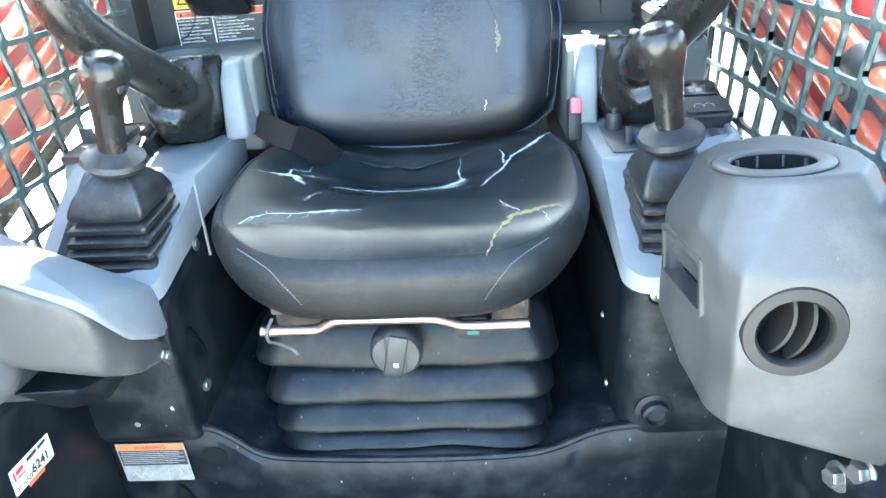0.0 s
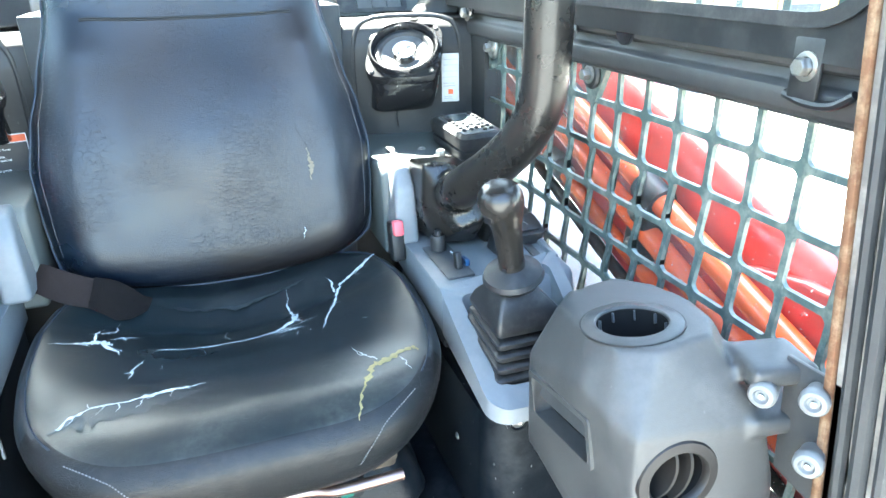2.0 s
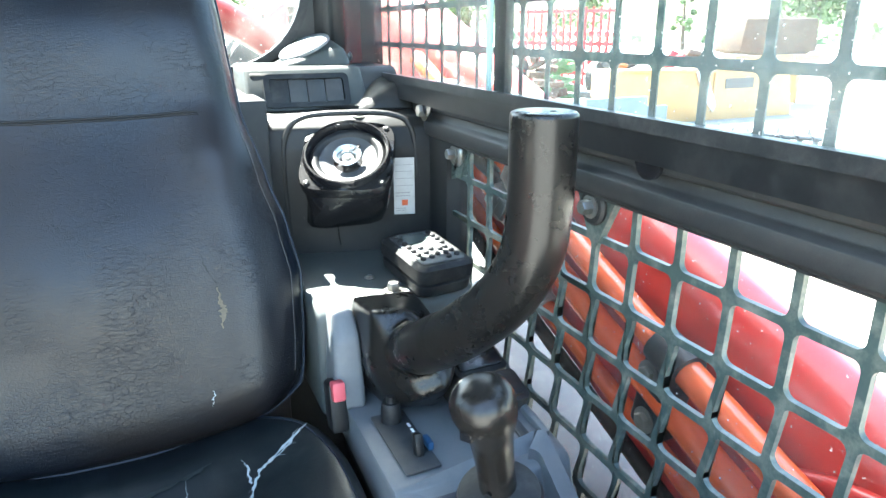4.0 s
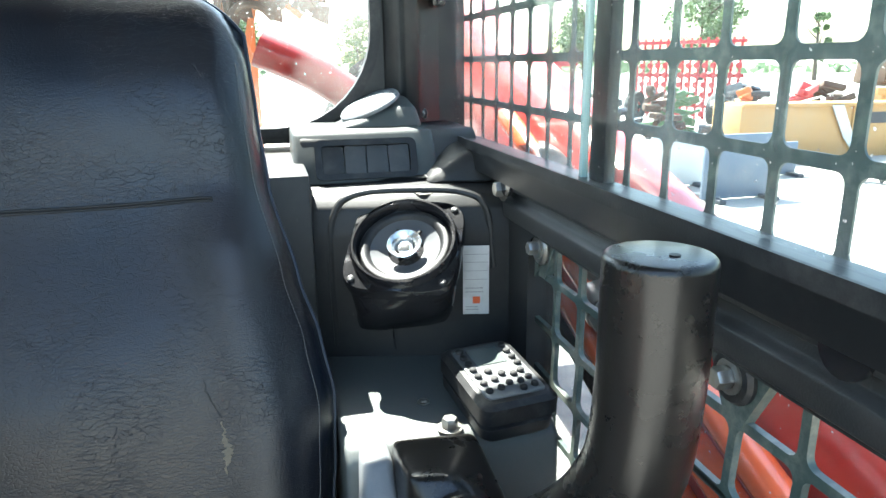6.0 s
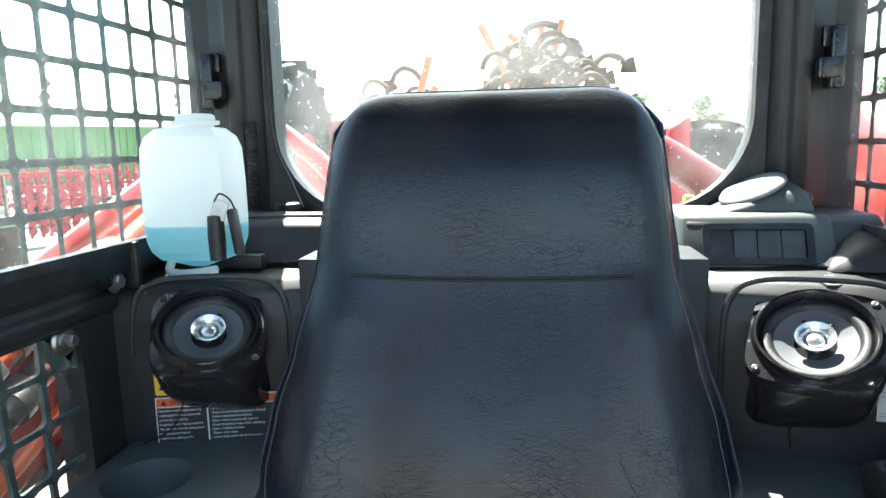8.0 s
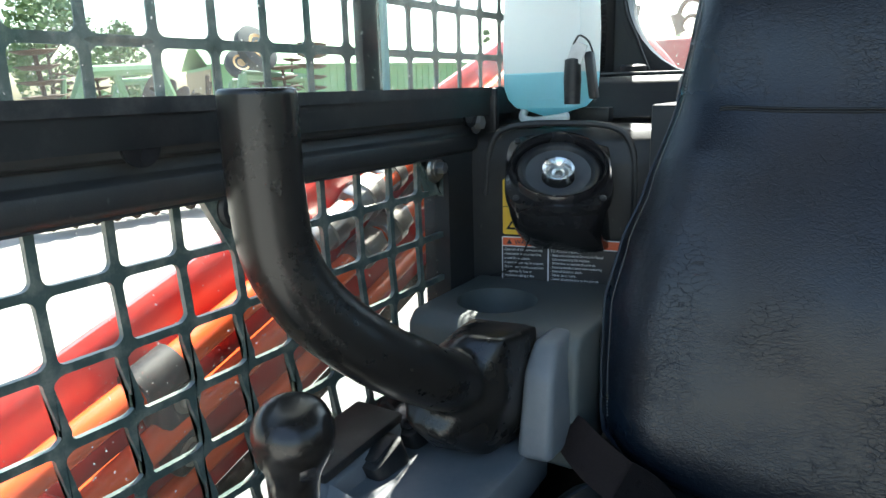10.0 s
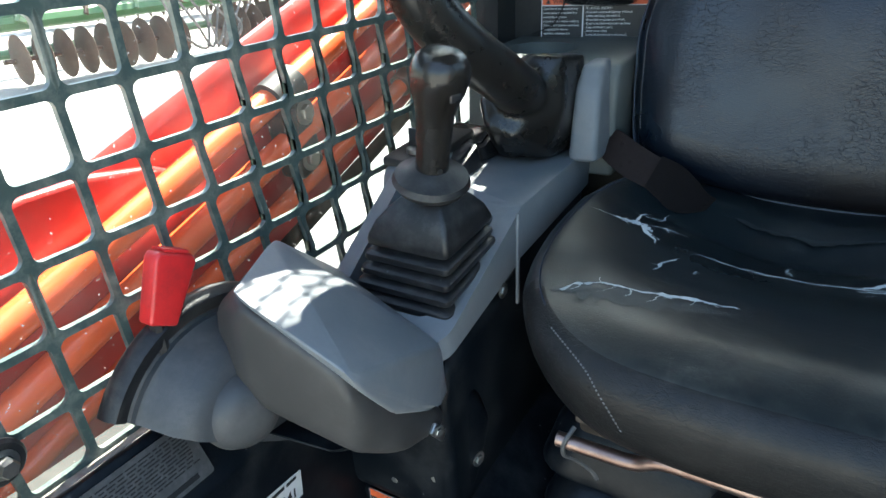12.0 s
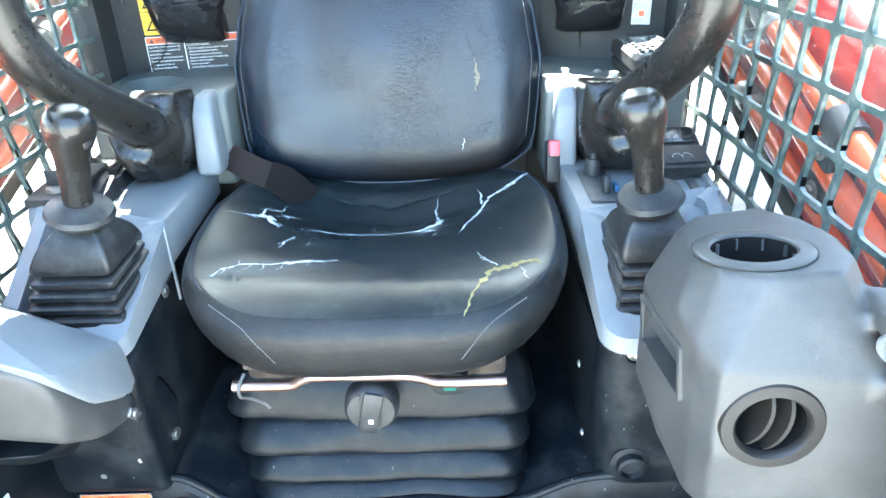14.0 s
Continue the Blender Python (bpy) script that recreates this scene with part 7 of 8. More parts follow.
# red lift tower and bar seen through the rear window
bm = sweep(fresh(), spline([(0.20, 2.0, 1.075), (0.30, 1.99, 1.03), (0.40, 1.98, 0.965), (0.52, 1.97, 0.88)], 6), 0.036, 16)
tagged(part("lift_bar", bm, M_red), "red round lift bar behind the cab", "bar")
bm = sweep(fresh(), spline([(-0.66, 2.3, 1.12), (-0.60, 2.3, 1.08), (-0.50, 2.28, 1.0), (-0.38, 2.27, 0.84)], 6), 0.026, 14)
tagged(part("lift_bar", bm, M_red), "red round lift bar behind the cab", "bar")
part("lamp", box(fresh(), (0.385, 2.05, 0.925), (0.045, 0.03, 0.028), 0.006), M_yellow, tagged(part("lamp_bracket", box(fresh(), (0.385, 2.08, 0.90), (0.16, 0.03, 0.02), 0.004), M_frameblack), "black bracket with an amber marker lamp", "lamp"), "amber lens")

# ---------------------------------------------------------------- the yard: implements, tractor wheels, shed, trees
M_impgreen = material("green_implement_paint", (0.0540, 0.1380, 0.0440), 0.5, wear=(0.1500, 0.1680, 0.1200), wear_amount=0.5, wear_scale=3)
M_palegreen = material("faded_green_paint", (0.1364, 0.2222, 0.1056), 0.55, wear=(0.2112, 0.2376, 0.1848), wear_amount=0.5, wear_scale=3)
M_rustdisc = material("rusty_steel", (0.0702, 0.0396, 0.0234), 0.75, grain=0.3, grain_scale=20, wear=(0.1350, 0.0810, 0.0540), wear_amount=0.7, wear_scale=4)
M_tan = material("tan_yellow_paint", (0.4300, 0.2350, 0.0850), 0.5, wear=(0.4000, 0.2700, 0.1400), wear_amount=0.5, wear_scale=2)
M_impred = material("faded_red_paint", (0.4290, 0.0351, 0.0390), 0.5, wear=(0.3900, 0.1560, 0.1560), wear_amount=0.5, wear_scale=3)
M_imporange = material("orange_paint", (0.490, 0.133, 0.035), 0.5, wear=(0.350, 0.210, 0.105), wear_amount=0.5, wear_scale=3)
M_tyre = material("dusty_tyre", (0.030, 0.030, 0.031), 0.85, grain=0.2, wear=(0.075, 0.070, 0.066), wear_amount=0.7, wear_scale=5)
M_shed = material("green_shed_sheet", (0.1530, 0.2700, 0.1080), 0.6, wear=(0.2160, 0.3060, 0.1620), wear_amount=0.6, wear_scale=0.4)
M_shedend = material("brown_shed_end", (0.30, 0.21, 0.12), 0.7, wear=(0.36, 0.27, 0.18), wear_amount=0.5, wear_scale=0.5)
M_leaf = material("tree_leaves", (0.1020, 0.1560, 0.0615), 0.6, grain=0.4, grain_scale=1.2, wear=(0.1755, 0.2160, 0.0810), wear_amount=0.7, wear_scale=0.6)
M_bark = material("tree_bark", (0.10, 0.075, 0.055), 0.9, grain=0.3, grain_scale=8)
M_panelblue = material("blue_grey_sheet_paint", (0.11, 0.14, 0.19), 0.5, wear=(0.22, 0.23, 0.24), wear_amount=0.5, wear_scale=3)
M_darkbox = material("black_steel_box", (0.03, 0.032, 0.04), 0.5, wear=(0.1, 0.1, 0.1), wear_amount=0.5, wear_scale=2)


def tube(bm, a, b, r, sides=6):
    return sweep(bm, [a, b], r, sides)


def tyre(at, radius, width, turn, rim, label="large dusty tractor tyre with lugs"):
    t = thing("tractor", label, "tractor", at)
    m = Matrix.Translation(at) @ pose(0, 0, 0, 0, 90, turn)
    w = width / 2
    bm = lathe(fresh(), [(radius * 0.55, -w * 0.8), (radius * 0.75, -w), (radius * 0.93, -w * 0.95), (radius * 0.97, -w * 0.6), (radius * 0.98, 0), (radius * 0.97, w * 0.6), (radius * 0.93, w * 0.95), (radius * 0.75, w), (radius * 0.55, w * 0.8), (radius * 0.55, -w * 0.8)], m, 36)
    wheel = part("wheel", bm, M_tyre, t, "dusty lugged tyre")
    bm = fresh()
    for k in range(22):
        for sgn in (-1, 1):
            a = 2 * math.pi * (k + 0.25 * sgn) / 22
            mm = m @ Matrix.Rotation(a, 4, "Z") @ Matrix.Translation((radius * 0.98, 0, sgn * w * 0.45)) @ pose(0, 0, 0, 35 * sgn, 0, 0)
            box(bm, (0, 0, 0), (radius * 0.07, radius * 0.07, w * 1.0), 0, None)
            vs = list(bm.verts)[-8:]
            bmesh.ops.transform(bm, matrix=mm, verts=vs)
    tagged(part("lugs", bm, M_tyre, wheel), kind="stuff")
    part("rim", lathe(fresh(), [(0, -w * 0.3), (radius * 0.2, -w * 0.3), (radius * 0.5, -w * 0.75), (radius * 0.56, -w * 0.75), (radius * 0.56, w * 0.75), (radius * 0.5, w * 0.75), (radius * 0.2, w * 0.2), (0, w * 0.2)], m, 28), rim, wheel, "red rim")
    return t


tr = tyre((-2.0, 6.0, 0.51), 1.23, 0.40, 6, M_impred, "red tractor with a large dusty lugged tyre")
tr2 = tyre((1.72, 7.6, 0.25), 0.97, 0.45, 78, M_impred, "red implement with a brown dusty tyre and hopper")
bm = hull([(-1.9, 6.6, 0.7), (-1.35, 6.6, 0.7), (-1.9, 8.6, 0.7), (-1.35, 8.6, 0.7), (-1.85, 6.6, 1.32), (-1.4, 6.6, 1.32), (-1.85, 8.6, 1.38), (-1.4, 8.6, 1.38)], 0.06)
part("bonnet", bm, M_impred, tr, "red bonnet")
bm = hull([(1.28, 7.3, GZ), (1.52, 7.3, GZ), (1.28, 8.0, GZ), (1.52, 8.0, GZ), (1.30, 7.3, 1.16), (1.50, 7.3, 1.30), (1.30, 8.0, 1.2), (1.50, 8.0, 1.3)], 0.04)
part("hopper", bm, M_impred, tr2, "faded red hopper")


def shank(bm, at, size, side, lean):
    """A spring shank with its sweep point."""
    p = [Vector((-0.15 * side, 0, -0.1)), Vector((0.05 * side, 0, 0.06)), Vector((0.28 * side, 0, 0.10)), Vector((0.45 * side, 0, -0.04)), Vector((0.52 * side, 0, -0.26))]
    rot = Matrix.Rotation(radians(lean), 3, "Y")
    pts = [Vector(at) + rot @ (q * size) for q in p]
    sweep(bm, spline(pts, 4), 0.065 * size, 6)
    tip = pts[-1]
    d = (pts[-1] - pts[-2]).normalized()
    s_ = d.cross(Vector((0, 1, 0))).normalized()
    h = [tip - d * 0.06 * size, tip + d * 0.30 * size, tip + s_ * 0.20 * size + d * 0.02, tip - s_ * 0.20 * size + d * 0.02]
    a = [bm.verts.new(q + Vector((0, 0.02, 0))) for q in (h[0], h[2], h[1], h[3])]
    b = [bm.verts.new(q - Vector((0, 0.02, 0))) for q in (h[0], h[2], h[1], h[3])]
    bm.faces.new(a), bm.faces.new(b[::-1])
    for i in range(4):
        bm.faces.new((a[i], b[i], b[(i + 1) % 4], a[(i + 1) % 4]))


def cultivator(at, bars, shanks):
    t = thing("folded_cultivator", "folded field cultivator with orange bars and rusty sweeps", "cultivator", at)
    bm = fresh()
    for a, b in bars:
        tube(bm, Vector(at) + Vector(a), Vector(at) + Vector(b), 0.055, 4)
    part("frame", bm, M_imporange, t, "orange frame bars")
    for p, size, side_, lean in shanks:
        bm = fresh()
        shank(bm, Vector(at) + Vector(p), size, side_, lean)
        part("shank", bm, M_rustdisc, t)
    return t


rnd = random.Random(21)
more = []
for k in range(26):
    f = rnd.random()
    more.append(((-0.55 + 1.15 * f + rnd.uniform(-0.25, 0.25), rnd.uniform(-0.3, 0.5), 2.95 - 0.75 * abs(f - 0.45) + rnd.uniform(-0.35, 0.25)), rnd.uniform(0.45, 0.75), rnd.choice((1, 1, 1, -1)), rnd.uniform(-40, 10)))
for k in range(9):
    more.append(((-1.55 + rnd.uniform(-0.35, 0.3), rnd.uniform(-0.2, 0.4), 2.15 + rnd.uniform(-0.6, 0.6)), rnd.uniform(0.35, 0.5), rnd.choice((1, -1)), rnd.uniform(-25, 25)))
cultivator((0, 9.0, GZ), [((-1.27, 0, 2.85), (-2.1, 0, 0.0)), ((-0.64, 0, 3.2), (0.15, 0, 1.7)), ((-1.9, 0, 1.0), (0.4, 0, 1.0)), ((0.35, 0.2, 3.25), (-0.15, 0.2, 1.2)), ((0.1, 0.4, 3.3), (0.1, 0.4, 0.0)), ((-0.3, 0.2, 3.1), (0.7, 0.2, 2.3)), ((-1.2, 0.1, 2.5), (-1.9, 0.1, 1.6))],
           [((-1.45, 0, 2.65), 0.55, -1, 10), ((-1.62, 0, 2.1), 0.55, -1, 0), ((-0.45, 0, 2.45), 0.75, 1, -25), ((-0.1, 0.1, 2.75), 0.8, 1, -15)] + more)
bm = hull([(-1.9, 14, GZ), (-0.8, 14, GZ), (-1.9, 15, GZ), (-0.8, 15, GZ), (-2.0, 14, 1.75), (-0.95, 14, 2.2), (-2.0, 15, 1.75), (-0.95, 15, 2.2), (-1.4, 14.5, 2.35)], 0.08)
tagged(part("orange_hopper", bm, M_imporange), "orange seed hopper among the implements", "implement")


def disc_gang(t, a, b, radius, count):
    a, b = Vector(a), Vector(b)
    q = (b - a).to_track_quat("Z", "Y").to_matrix().to_4x4()
    part("axle", tube(fresh(), a, b, 0.03), M_rustdisc, t)
    for k in range(count):
        m = Matrix.Translation(a.lerp(b, (k + 0.5) / count)) @ q
        part("disc", lathe(fresh(), [(0, 0), (radius * 0.6, 0.015), (radius, 0.06), (radius * 0.98, 0.068), (radius * 0.6, 0.025), (0, 0.01)], m, 18), M_rustdisc, t)


def disc_harrow(at, turn):
    t = thing("disc_harrow", "folded green disc harrow with rusty discs", "harrow", at)
    m = Matrix.Translation(at) @ pose(0, 0, 0, 0, 0, turn)

    def P_(x, y, z):
        return m @ Vector((x, y, z))
    for a, b, r in (((-3, 0, 0.75), (3, 0, 0.75), 0.10), ((-3, 0.9, 0.75), (3, 0.9, 0.75), 0.09), ((-3, 0, 0.4), (3, 0, 0.4), 0.06), ((-2.2, -0.1, 0.75), (-1.6, 0, 2.0), 0.08), ((-1.6, 0, 2.0), (-0.6, 0, 2.05), 0.08), ((-0.6, 0, 2.05), (-0.1, 0, 0.75), 0.08),
                    ((0.5, 0, 0.75), (0.8, 0, 1.95), 0.08), ((0.8, 0, 1.95), (2.0, 0, 1.9), 0.08), ((2.0, 0, 1.9), (2.6, 0, 0.75), 0.08), ((-1.2, 0, 2.0), (-0.9, 0, 0.8), 0.05), ((1.4, 0, 1.9), (1.1, 0, 0.8), 0.05), ((-3, 0.5, 0.2), (-4.6, 0.5, 0.1), 0.06)):
        part("beam", tube(fresh(), P_(*a), P_(*b), r, 8), M_palegreen if r < 0.09 else M_impgreen, t)
    disc_gang(t, P_(-2.6, -0.3, 0.35), P_(-0.2, -0.3, 0.35), 0.30, 9)
    disc_gang(t, P_(0.3, -0.3, 0.35), P_(2.7, -0.3, 0.35), 0.30, 9)
    disc_gang(t, P_(-2.0, 0.2, 1.0), P_(-2.1, 0.2, 2.3), 0.28, 7)
    disc_gang(t, P_(2.2, 0.1, 0.9), P_(2.3, 0.1, 2.5), 0.26, 9)
    disc_gang(t, P_(0.6, 0.3, 1.2), P_(-0.6, 0.3, 1.8), 0.26, 6)
    disc_gang(t, P_(-2.9, 0.1, 1.0), P_(-2.7, 0.1, 2.2), 0.24, 8)
    disc_gang(t, P_(1.5, -0.2, 1.0), P_(1.4, -0.2, 2.1), 0.24, 7)
    for k in range(9):
        x = -2.8 + 0.7 * k
        part("arm", tube(fresh(), P_(x, -0.1, 0.75), P_(x + 0.35, 0.3, 1.7 + 0.3 * math.sin(2.1 * k)), 0.035, 6), M_palegreen if k % 2 else M_rustdisc, t)
    mm = m @ Matrix.Translation((1.0, -0.1, 2.35)) @ pose(0, 0, 0, 62, 20, 0)
    w = part("gauge_wheel", lathe(fresh(), [(0.10, -0.09), (0.30, -0.10), (0.37, -0.06), (0.37, 0.06), (0.30, 0.10), (0.10, 0.09)], mm, 24), M_tyre, t, "small black tyre")
    part("wheel_rim", lathe(fresh(), [(0, -0.05), (0.20, -0.105), (0.22, -0.08), (0.22, 0.08), (0.20, 0.105), (0, 0.05)], mm, 20), M_tan, w, "yellow rim")
    for k in range(5):
        bm = sweep(fresh(), spline([P_(-0.5 + 0.2 * k, -0.4, 0.9), P_(-0.4 + 0.25 * k, -0.6, 0.4 + 0.1 * (k % 2)), P_(0.0 + 0.1 * k, -0.55, 0.15), P_(0.2 + 0.2 * k, -0.4, 0.7)], 6), 0.02, 6)
        part("hose", bm, M_hose, t)
    return t


disc_harrow((-8.6, 7.2, GZ), 83)
disc_harrow((-13.5, 11.0, GZ), 60)


def red_implement(at, turn, height, label):
    t = thing("red_implement", label, "implement", at)
    m = Matrix.Translation(at) @ pose(0, 0, 0, 0, 0, turn)
    rnd = random.Random(int(at[0] * 10))
    for z in (0.5, height * 0.6, height):
        part("rail", tube(fresh(), m @ Vector((-1.6, 0, z)), m @ Vector((1.6, 0, z)), 0.06, 4), M_impred, t)
    for k in range(14):
        x = -1.5 + 3.0 * k / 13
        bm = tube(fresh(), m @ Vector((x, 0, height * 1.05)), m @ Vector((x + rnd.uniform(-.05, .05), 0, 0.15)), 0.035, 4)
        for j in range(6):
            z = 0.3 + height * 0.7 * j / 6
            lathe(bm, [(0, -0.03), (0.08, -0.03), (0.09, 0.0), (0.08, 0.03), (0, 0.03)], m @ Matrix.Translation((x, -0.08, z)) @ pose(0, 0, 0, 90, 0, 0), 8)
        part("row_unit", bm, M_impred, t)
    for x in (-1.2, 1.2):
        bm = lathe(fresh(), [(0.15, -0.1), (0.42, -0.12), (0.45, 0), (0.42, 0.12), (0.15, 0.1)], m @ Matrix.Translation((x, -0.5, 0.45)) @ pose(0, 0, 0, 0, 90, 0), 20)
        part("wheel", bm, M_tyre, t)
    return t


red_implement((-9.6, 12.6, GZ), 70, 1.4, "faded red row planter parked in the yard")
red_implement((-12.0, 17.0, GZ), 60, 1.6, "faded red row planter parked in the yard")
red_implement((11.5, 17.5, GZ), -60, 2.2, "tall red folded planter in the yard")
red_implement((4.6, 13.5, GZ), -35, 1.7, "red row planter behind the machine")

# tan trough, dark hopper on a frame, standing panels and auger on the right
t = thing("grain_trough", "tan painted steel trough resting on the yard", "trough", (10.6, 11.0, GZ))
bm = fresh()
prism(bm, [(8.05, 0.28), (8.05, -0.25), (9.10, -0.76), (12.65, -0.76), (12.45, 0.22)], "y", 10.6, 11.4, 0.04)
trough = part("trough", bm, M_tan, t)
for x in (8.9, 10.4, 11.9):
    part("stiffener", box(fresh(), (x, 10.585, -0.18), (0.07, 0.05, 0.78), 0.01), M_tan, trough)
part("rim", box(fresh(), (10.25, 10.58, 0.235), (4.40, 0.08, 0.06), 0.015, pose(0, 0, 0, 0, 0.8, 0)), M_tan, trough)
part("marking", box(fresh(), (11.05, 10.585, -0.02), (0.75, 0.012, 0.20)), M_darkbox, t, "dark illegible marking bar")
bm = fresh()
prism(bm, [(9.85, 0.24), (10.10, 0.24), (10.45, -0.42), (10.38, -0.55), (10.20, -0.36)], "y", 10.54, 10.56)
part("torn_sheet", bm, M_white, t, "torn white sheet hanging over the side")
t = thing("steel_hopper", "black steel hopper on a tan frame among the implements", "hopper", (13.65, 12.4, GZ))
bm = fresh()
prism(bm, [(12.55, 1.22), (12.45, 0.52), (12.8, 0.44), (14.6, 0.44), (14.9, 0.56), (14.8, 1.24)], "y", 12.0, 12.8, 0.04)
part("hopper", bm, M_rustdisc, t)
for x in (12.7, 13.7, 14.6):
    part("post", box(fresh(), (x, 12.4, -0.19), (0.14, 0.5, 1.24), 0.02), M_tan, t)
part("beam", box(fresh(), (13.6, 11.98, 0.36), (2.7, 0.12, 0.16), 0.02), M_tan, t)
for x0, x1, y, h, mt, label in ((5.50, 6.52, 7.95, 0.82, M_panelblue, "blue-grey painted panel standing on the gravel"), (5.36, 6.22, 8.95, 0.72, M_white, "weathered white panel standing on the gravel"), (7.0, 8.1, 9.3, 0.50, M_panelblue, "blue-grey painted panel standing on the gravel")):
    t = thing("standing_panel", label, "panel", ((x0 + x1) / 2, y, GZ), "panels in the yard")
    part("sheet", box(fresh(), ((x0 + x1) / 2, y, GZ + h / 2 + 0.02), (x1 - x0, 0.05, h), 0.01), mt, t)
    for x in (x0 + 0.12, x1 - 0.12):
        part("foot", box(fresh(), (x, y, GZ + 0.03), (0.10, 0.60, 0.06), 0.01), M_darkbox, t)
t = thing("auger", "black steel auger lying on the gravel", "auger", (8.0, 6.2, GZ))
a, b = Vector((9.35, 7.3, GZ + 0.152)), Vector((8.35, 8.7, GZ + 0.152))
part("shaft", tube(fresh(), a, b, 0.04, 10), M_darkbox, t)
d = (b - a).normalized()
u = d.orthogonal().normalized()
v = d.cross(u)
bm = fresh()
lo, hi = [], []
for k in range(161):
    f = k / 160
    w = math.cos(2 * math.pi * 8 * f) * u + math.sin(2 * math.pi * 8 * f) * v
    c = a.lerp(b, f)
    lo.append(bm.verts.new(c + w * 0.03))
    hi.append(bm.verts.new(c + w * 0.15))
for i in range(160):
    bm.faces.new((lo[i], lo[i + 1], hi[i + 1], hi[i]))
bmesh.ops.solidify(bm, geom=list(bm.faces), thickness=0.02)
part("flighting", bm, M_darkbox, t)
# heaps of stacked parts beyond the trough
for k, (x, y, w, mt) in enumerate(((7.9, 15.2, 1.1, M_darkbox), (9.0, 14.6, 0.9, M_rustdisc), (9.9, 15.4, 1.2, M_impgreen), (11.0, 14.8, 1.0, M_concrete), (12.1, 15.4, 1.2, M_darkbox), (13.2, 14.9, 1.0, M_impred), (14.3, 15.4, 1.2, M_rustdisc), (10.4, 13.6, 0.7, M_imporange))):
    rnd = random.Random(40 + k)
    bm = fresh()
    for j in range(14):
        z = GZ + 0.08 + 0.075 * j
        f = 1.25 - 0.06 * j
        box(bm, (x + rnd.uniform(-0.3, 0.3) * f, y + rnd.uniform(-0.3, 0.3), z), (w * f * rnd.uniform(0.5, 1.0), rnd.uniform(0.07, 0.22), rnd.uniform(0.06, 0.2)), 0.015, pose(0, 0, 0, rnd.uniform(-20, 20), rnd.uniform(-25, 25), rnd.uniform(-60, 60)))
    tagged(part("parts_pile", bm, mt), "heap of implement parts on the gravel", "parts")

# shed on the left
t = thing("farm_shed", "long green sheet-metal farm shed with brown end", "building", (-30, 45, GZ))
m = Matrix.Translation((-31, 46, GZ)) @ pose(0, 0, 0, 0, 0, 62)
bm = fresh()
box(bm, (0, 0, 1.7), (34, 9, 3.4))
for k in range(68):
    box(bm, (-16.8 + 0.5 * k, -4.53, 1.7), (0.10, 0.06, 3.3))
bmesh.ops.transform(bm, matrix=m, verts=bm.verts)
part("wall", bm, M_shed, t)
bm = fresh()
prism(bm, [(-4.8, 3.35), (0, 5.0), (4.8, 3.35), (4.8, 3.5), (0, 5.2), (-4.8, 3.5)], "x", -17.3, 17.3)
bmesh.ops.transform(bm, matrix=m, verts=bm.verts)
part("roof", bm, M_shed, t)
bm = fresh()
box(bm, (-17.05, 0, 1.6), (0.1, 8.6, 3.2))
bmesh.ops.transform(bm, matrix=m, verts=bm.verts)
part("end_wall", bm, M_shedend, t, "brown end wall")


def crown_mesh(seed, radius, height, count, cone):
    """A crown of many small leaf clumps with gaps and an uneven edge."""
    rnd = random.Random(seed)
    vs, fs = [], []
    blobs = []
    for _ in range(16):
        z = rnd.uniform(0.12, 1.0)
        w = (1 - z) * 0.95 + 0.08 if cone else math.sqrt(max(0.05, 1 - (2 * z - 0.95) ** 2))
        a = rnd.uniform(0, 6.28)
        q = rnd.uniform(0.2, 0.8) * w * radius
        blobs.append((q * math.cos(a), q * math.sin(a), z * height, radius * rnd.uniform(0.22, 0.42) * (0.5 if cone else 1)))
    for _ in range(count):
        bx, by, bz, br = rnd.choice(blobs)
        d = Vector((rnd.gauss(0, 1), rnd.gauss(0, 1), rnd.gauss(0, 0.8))).normalized() * br * rnd.uniform(0.55, 1.08)
        c = Vector((bx, by, bz)) + d
        n = Vector((rnd.gauss(0, 1), rnd.gauss(0, 1), rnd.gauss(0, 1) + 0.6)).normalized()
        u = n.orthogonal().normalized() * rnd.uniform(0.5, 1.2) * radius * 0.055
        v = n.cross(u)
        k = len(vs)
        vs += [c - u - v * 0.6, c + u * 0.2 - v, c + u, c + v * 0.9]
        fs.append((k, k + 1, k + 2, k + 3))
    me = bpy.data.meshes.new("crown")
    me.from_pydata(vs, [], fs)
    me.materials.append(M_leaf)
    return me


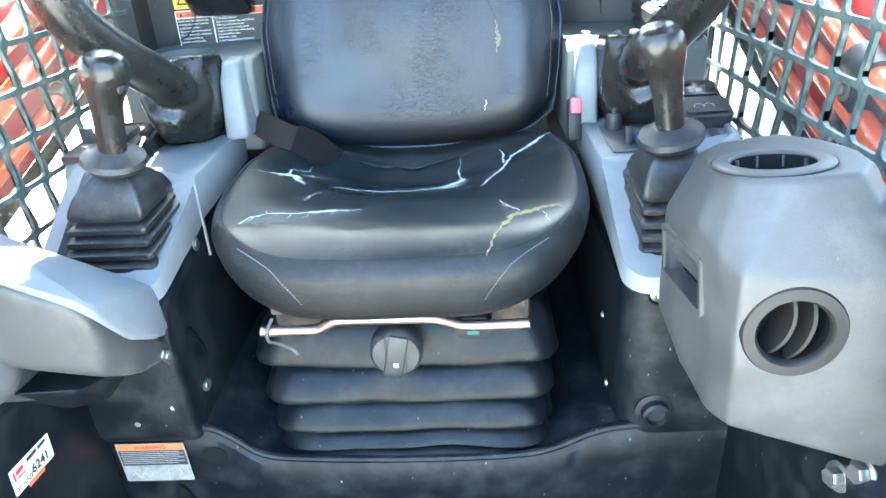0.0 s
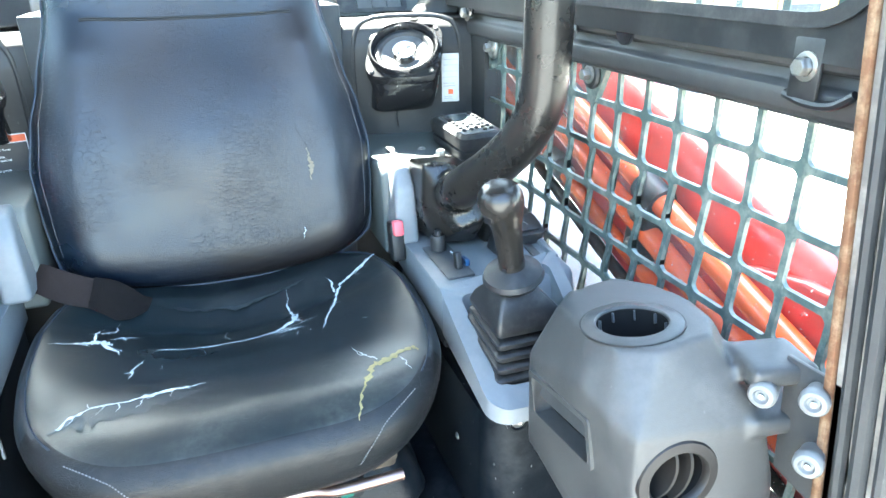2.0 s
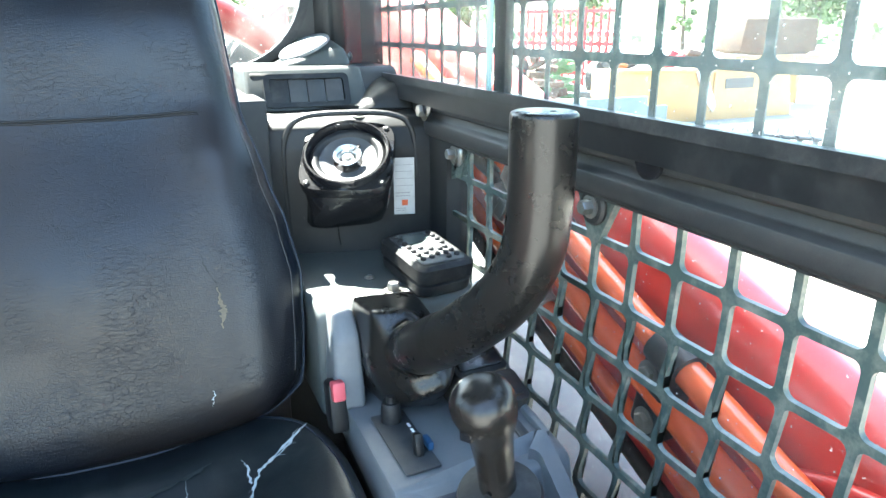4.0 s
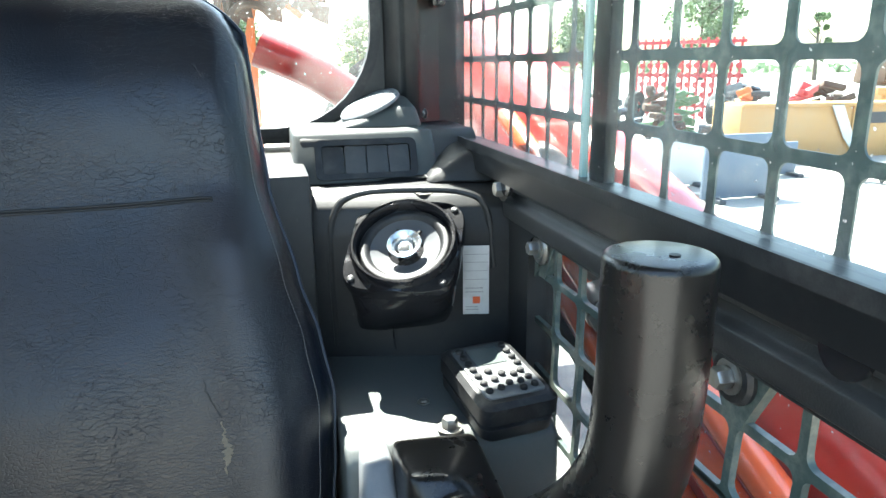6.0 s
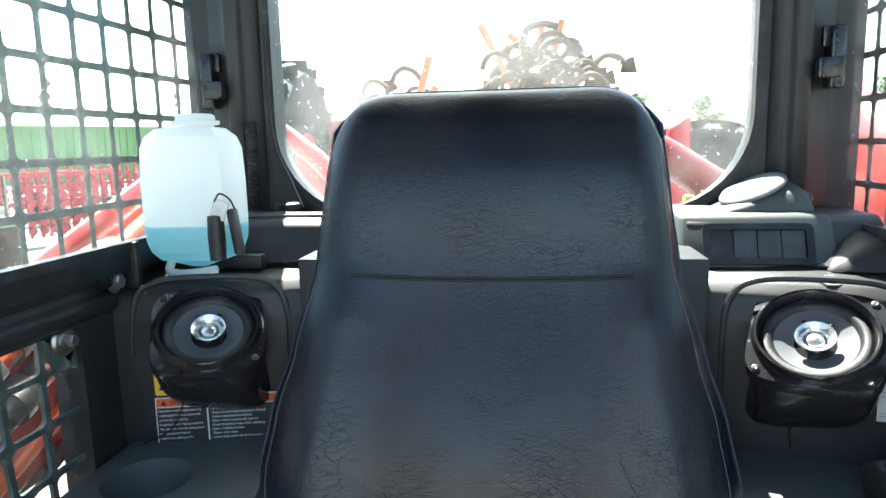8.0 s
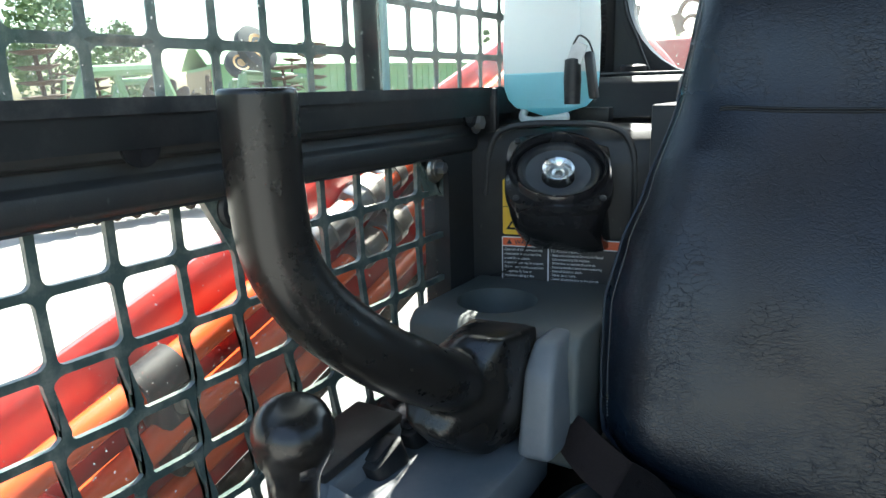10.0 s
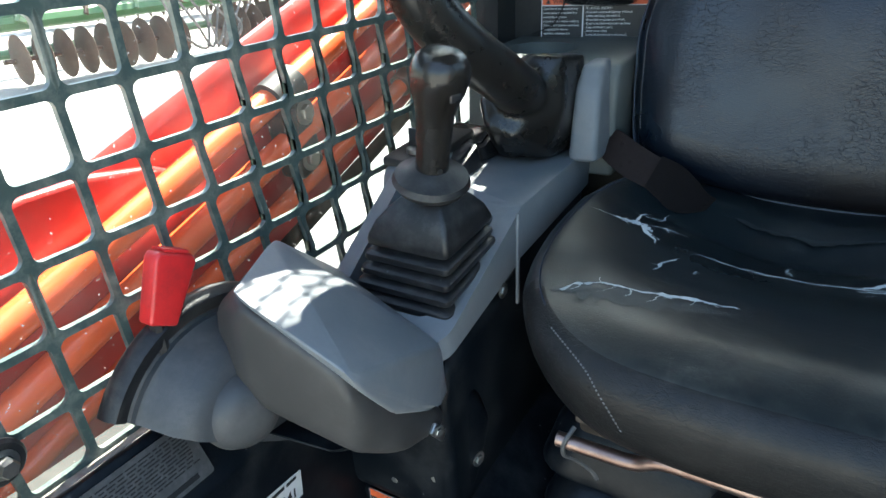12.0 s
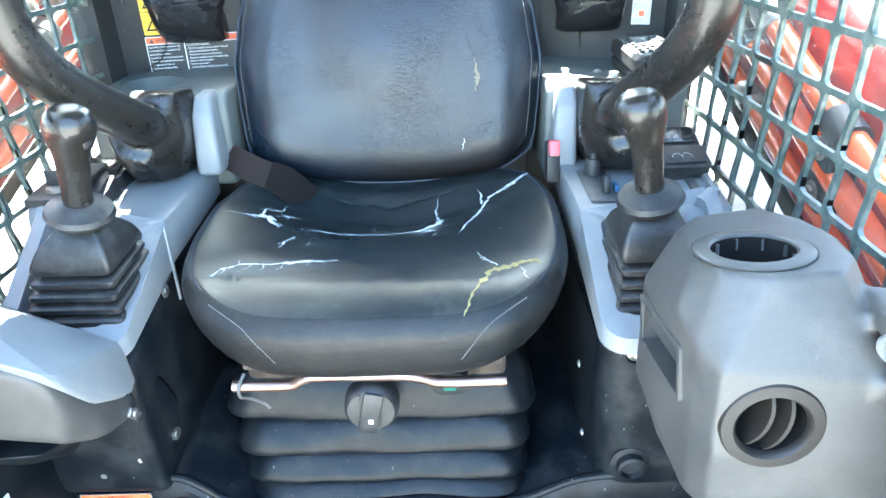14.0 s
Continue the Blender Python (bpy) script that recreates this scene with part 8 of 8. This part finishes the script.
def tree(at, height, radius, seed, cone=False):
    t = thing("conifer_tree" if cone else "tree", "dark conifer at the far edge of the yard" if cone else "leafy green tree at the far edge of the yard", "tree", at)
    rnd = random.Random(seed)
    bm = sweep(fresh(), [Vector(at) + Vector((0.05 * height * f * math.sin(seed), 0, height * 0.75 * f)) for f in (0, 0.25, 0.5, 0.75, 1)], [height * 0.03, height * 0.024, height * 0.018, height * 0.012, height * 0.005], 8)
    for k in range(6):
        z = height * (0.3 + 0.08 * k)
        a = rnd.uniform(0, 6.28)
        sweep(bm, [Vector(at) + Vector((0, 0, z)), Vector(at) + Vector((radius * 0.3 * math.cos(a), radius * 0.3 * math.sin(a), z + height * 0.07)), Vector(at) + Vector((radius * 0.65 * math.cos(a), radius * 0.65 * math.sin(a), z + height * 0.16))], [height * 0.010, height * 0.007, height * 0.003], 6)
    part("trunk", bm, M_bark, t)
    c = new("crown", crown_mesh(seed, radius, height * (0.95 if cone else 0.78), 2600, cone))
    c.location = Vector(at) + Vector((0, 0, height * (0.06 if cone else 0.22)))
    c.parent = t
    c.matrix_parent_inverse = t.matrix_world.inverted()
    return t


for k, (x, y, h, r, cone) in enumerate(((10.2, 75, 6.0, 2.6, False), (14.6, 80, 5.0, 1.1, True), (-18.5, 75, 6.0, 2.0, False), (-12.5, 78, 5.2, 2.4, False), (-2, 82, 6.0, 3.0, False), (30, 62, 6.5, 3.2, False), (36, 52, 8, 3.4, False), (42, 46, 6.5, 1.6, True), (50, 40, 7.5, 3.8, False),
                                        (58, 34, 6.5, 3.6, False), (62, 26, 6.5, 3.6, False), (-48, 26, 8, 3.8, False), (-52, 34, 7, 3.2, False), (-40, 52, 8.5, 1.8, True), (-58, 20, 7.5, 3.6, False), (-34, 62, 7, 1.5, True), (24, 72, 6.5, 1.4, True), (18, 78, 6, 2.6, False))):
    tree((x, y, GZ), h, r, 11 + k, cone)
bm = fresh()
random.seed(9)
vs, fs = [], []
for k in range(9000):
    a = random.uniform(radians(-42), radians(235))
    rr = random.uniform(88, 130)
    c = Vector((rr * math.cos(a), rr * math.sin(a), GZ + random.uniform(0, 2.2) * (0.6 + 0.4 * math.sin(a * 13))))
    u = Vector((random.gauss(0, 1), random.gauss(0, 1), random.gauss(0, .4))).normalized() * random.uniform(0.5, 1.1)
    v = u.orthogonal().normalized() * random.uniform(0.4, 0.9)
    i = len(vs)
    vs += [c - u, c - v, c + u, c + v]
    fs.append((i, i + 1, i + 2, i + 3))
bm.free()
me = bpy.data.meshes.new("hedge")
me.from_pydata(vs, [], fs)
me.materials.append(M_leaf)
tagged(new("hedge", me), "low green hedge along the far edge of the fields", "hedge", kind="stuff")
random.seed(0)
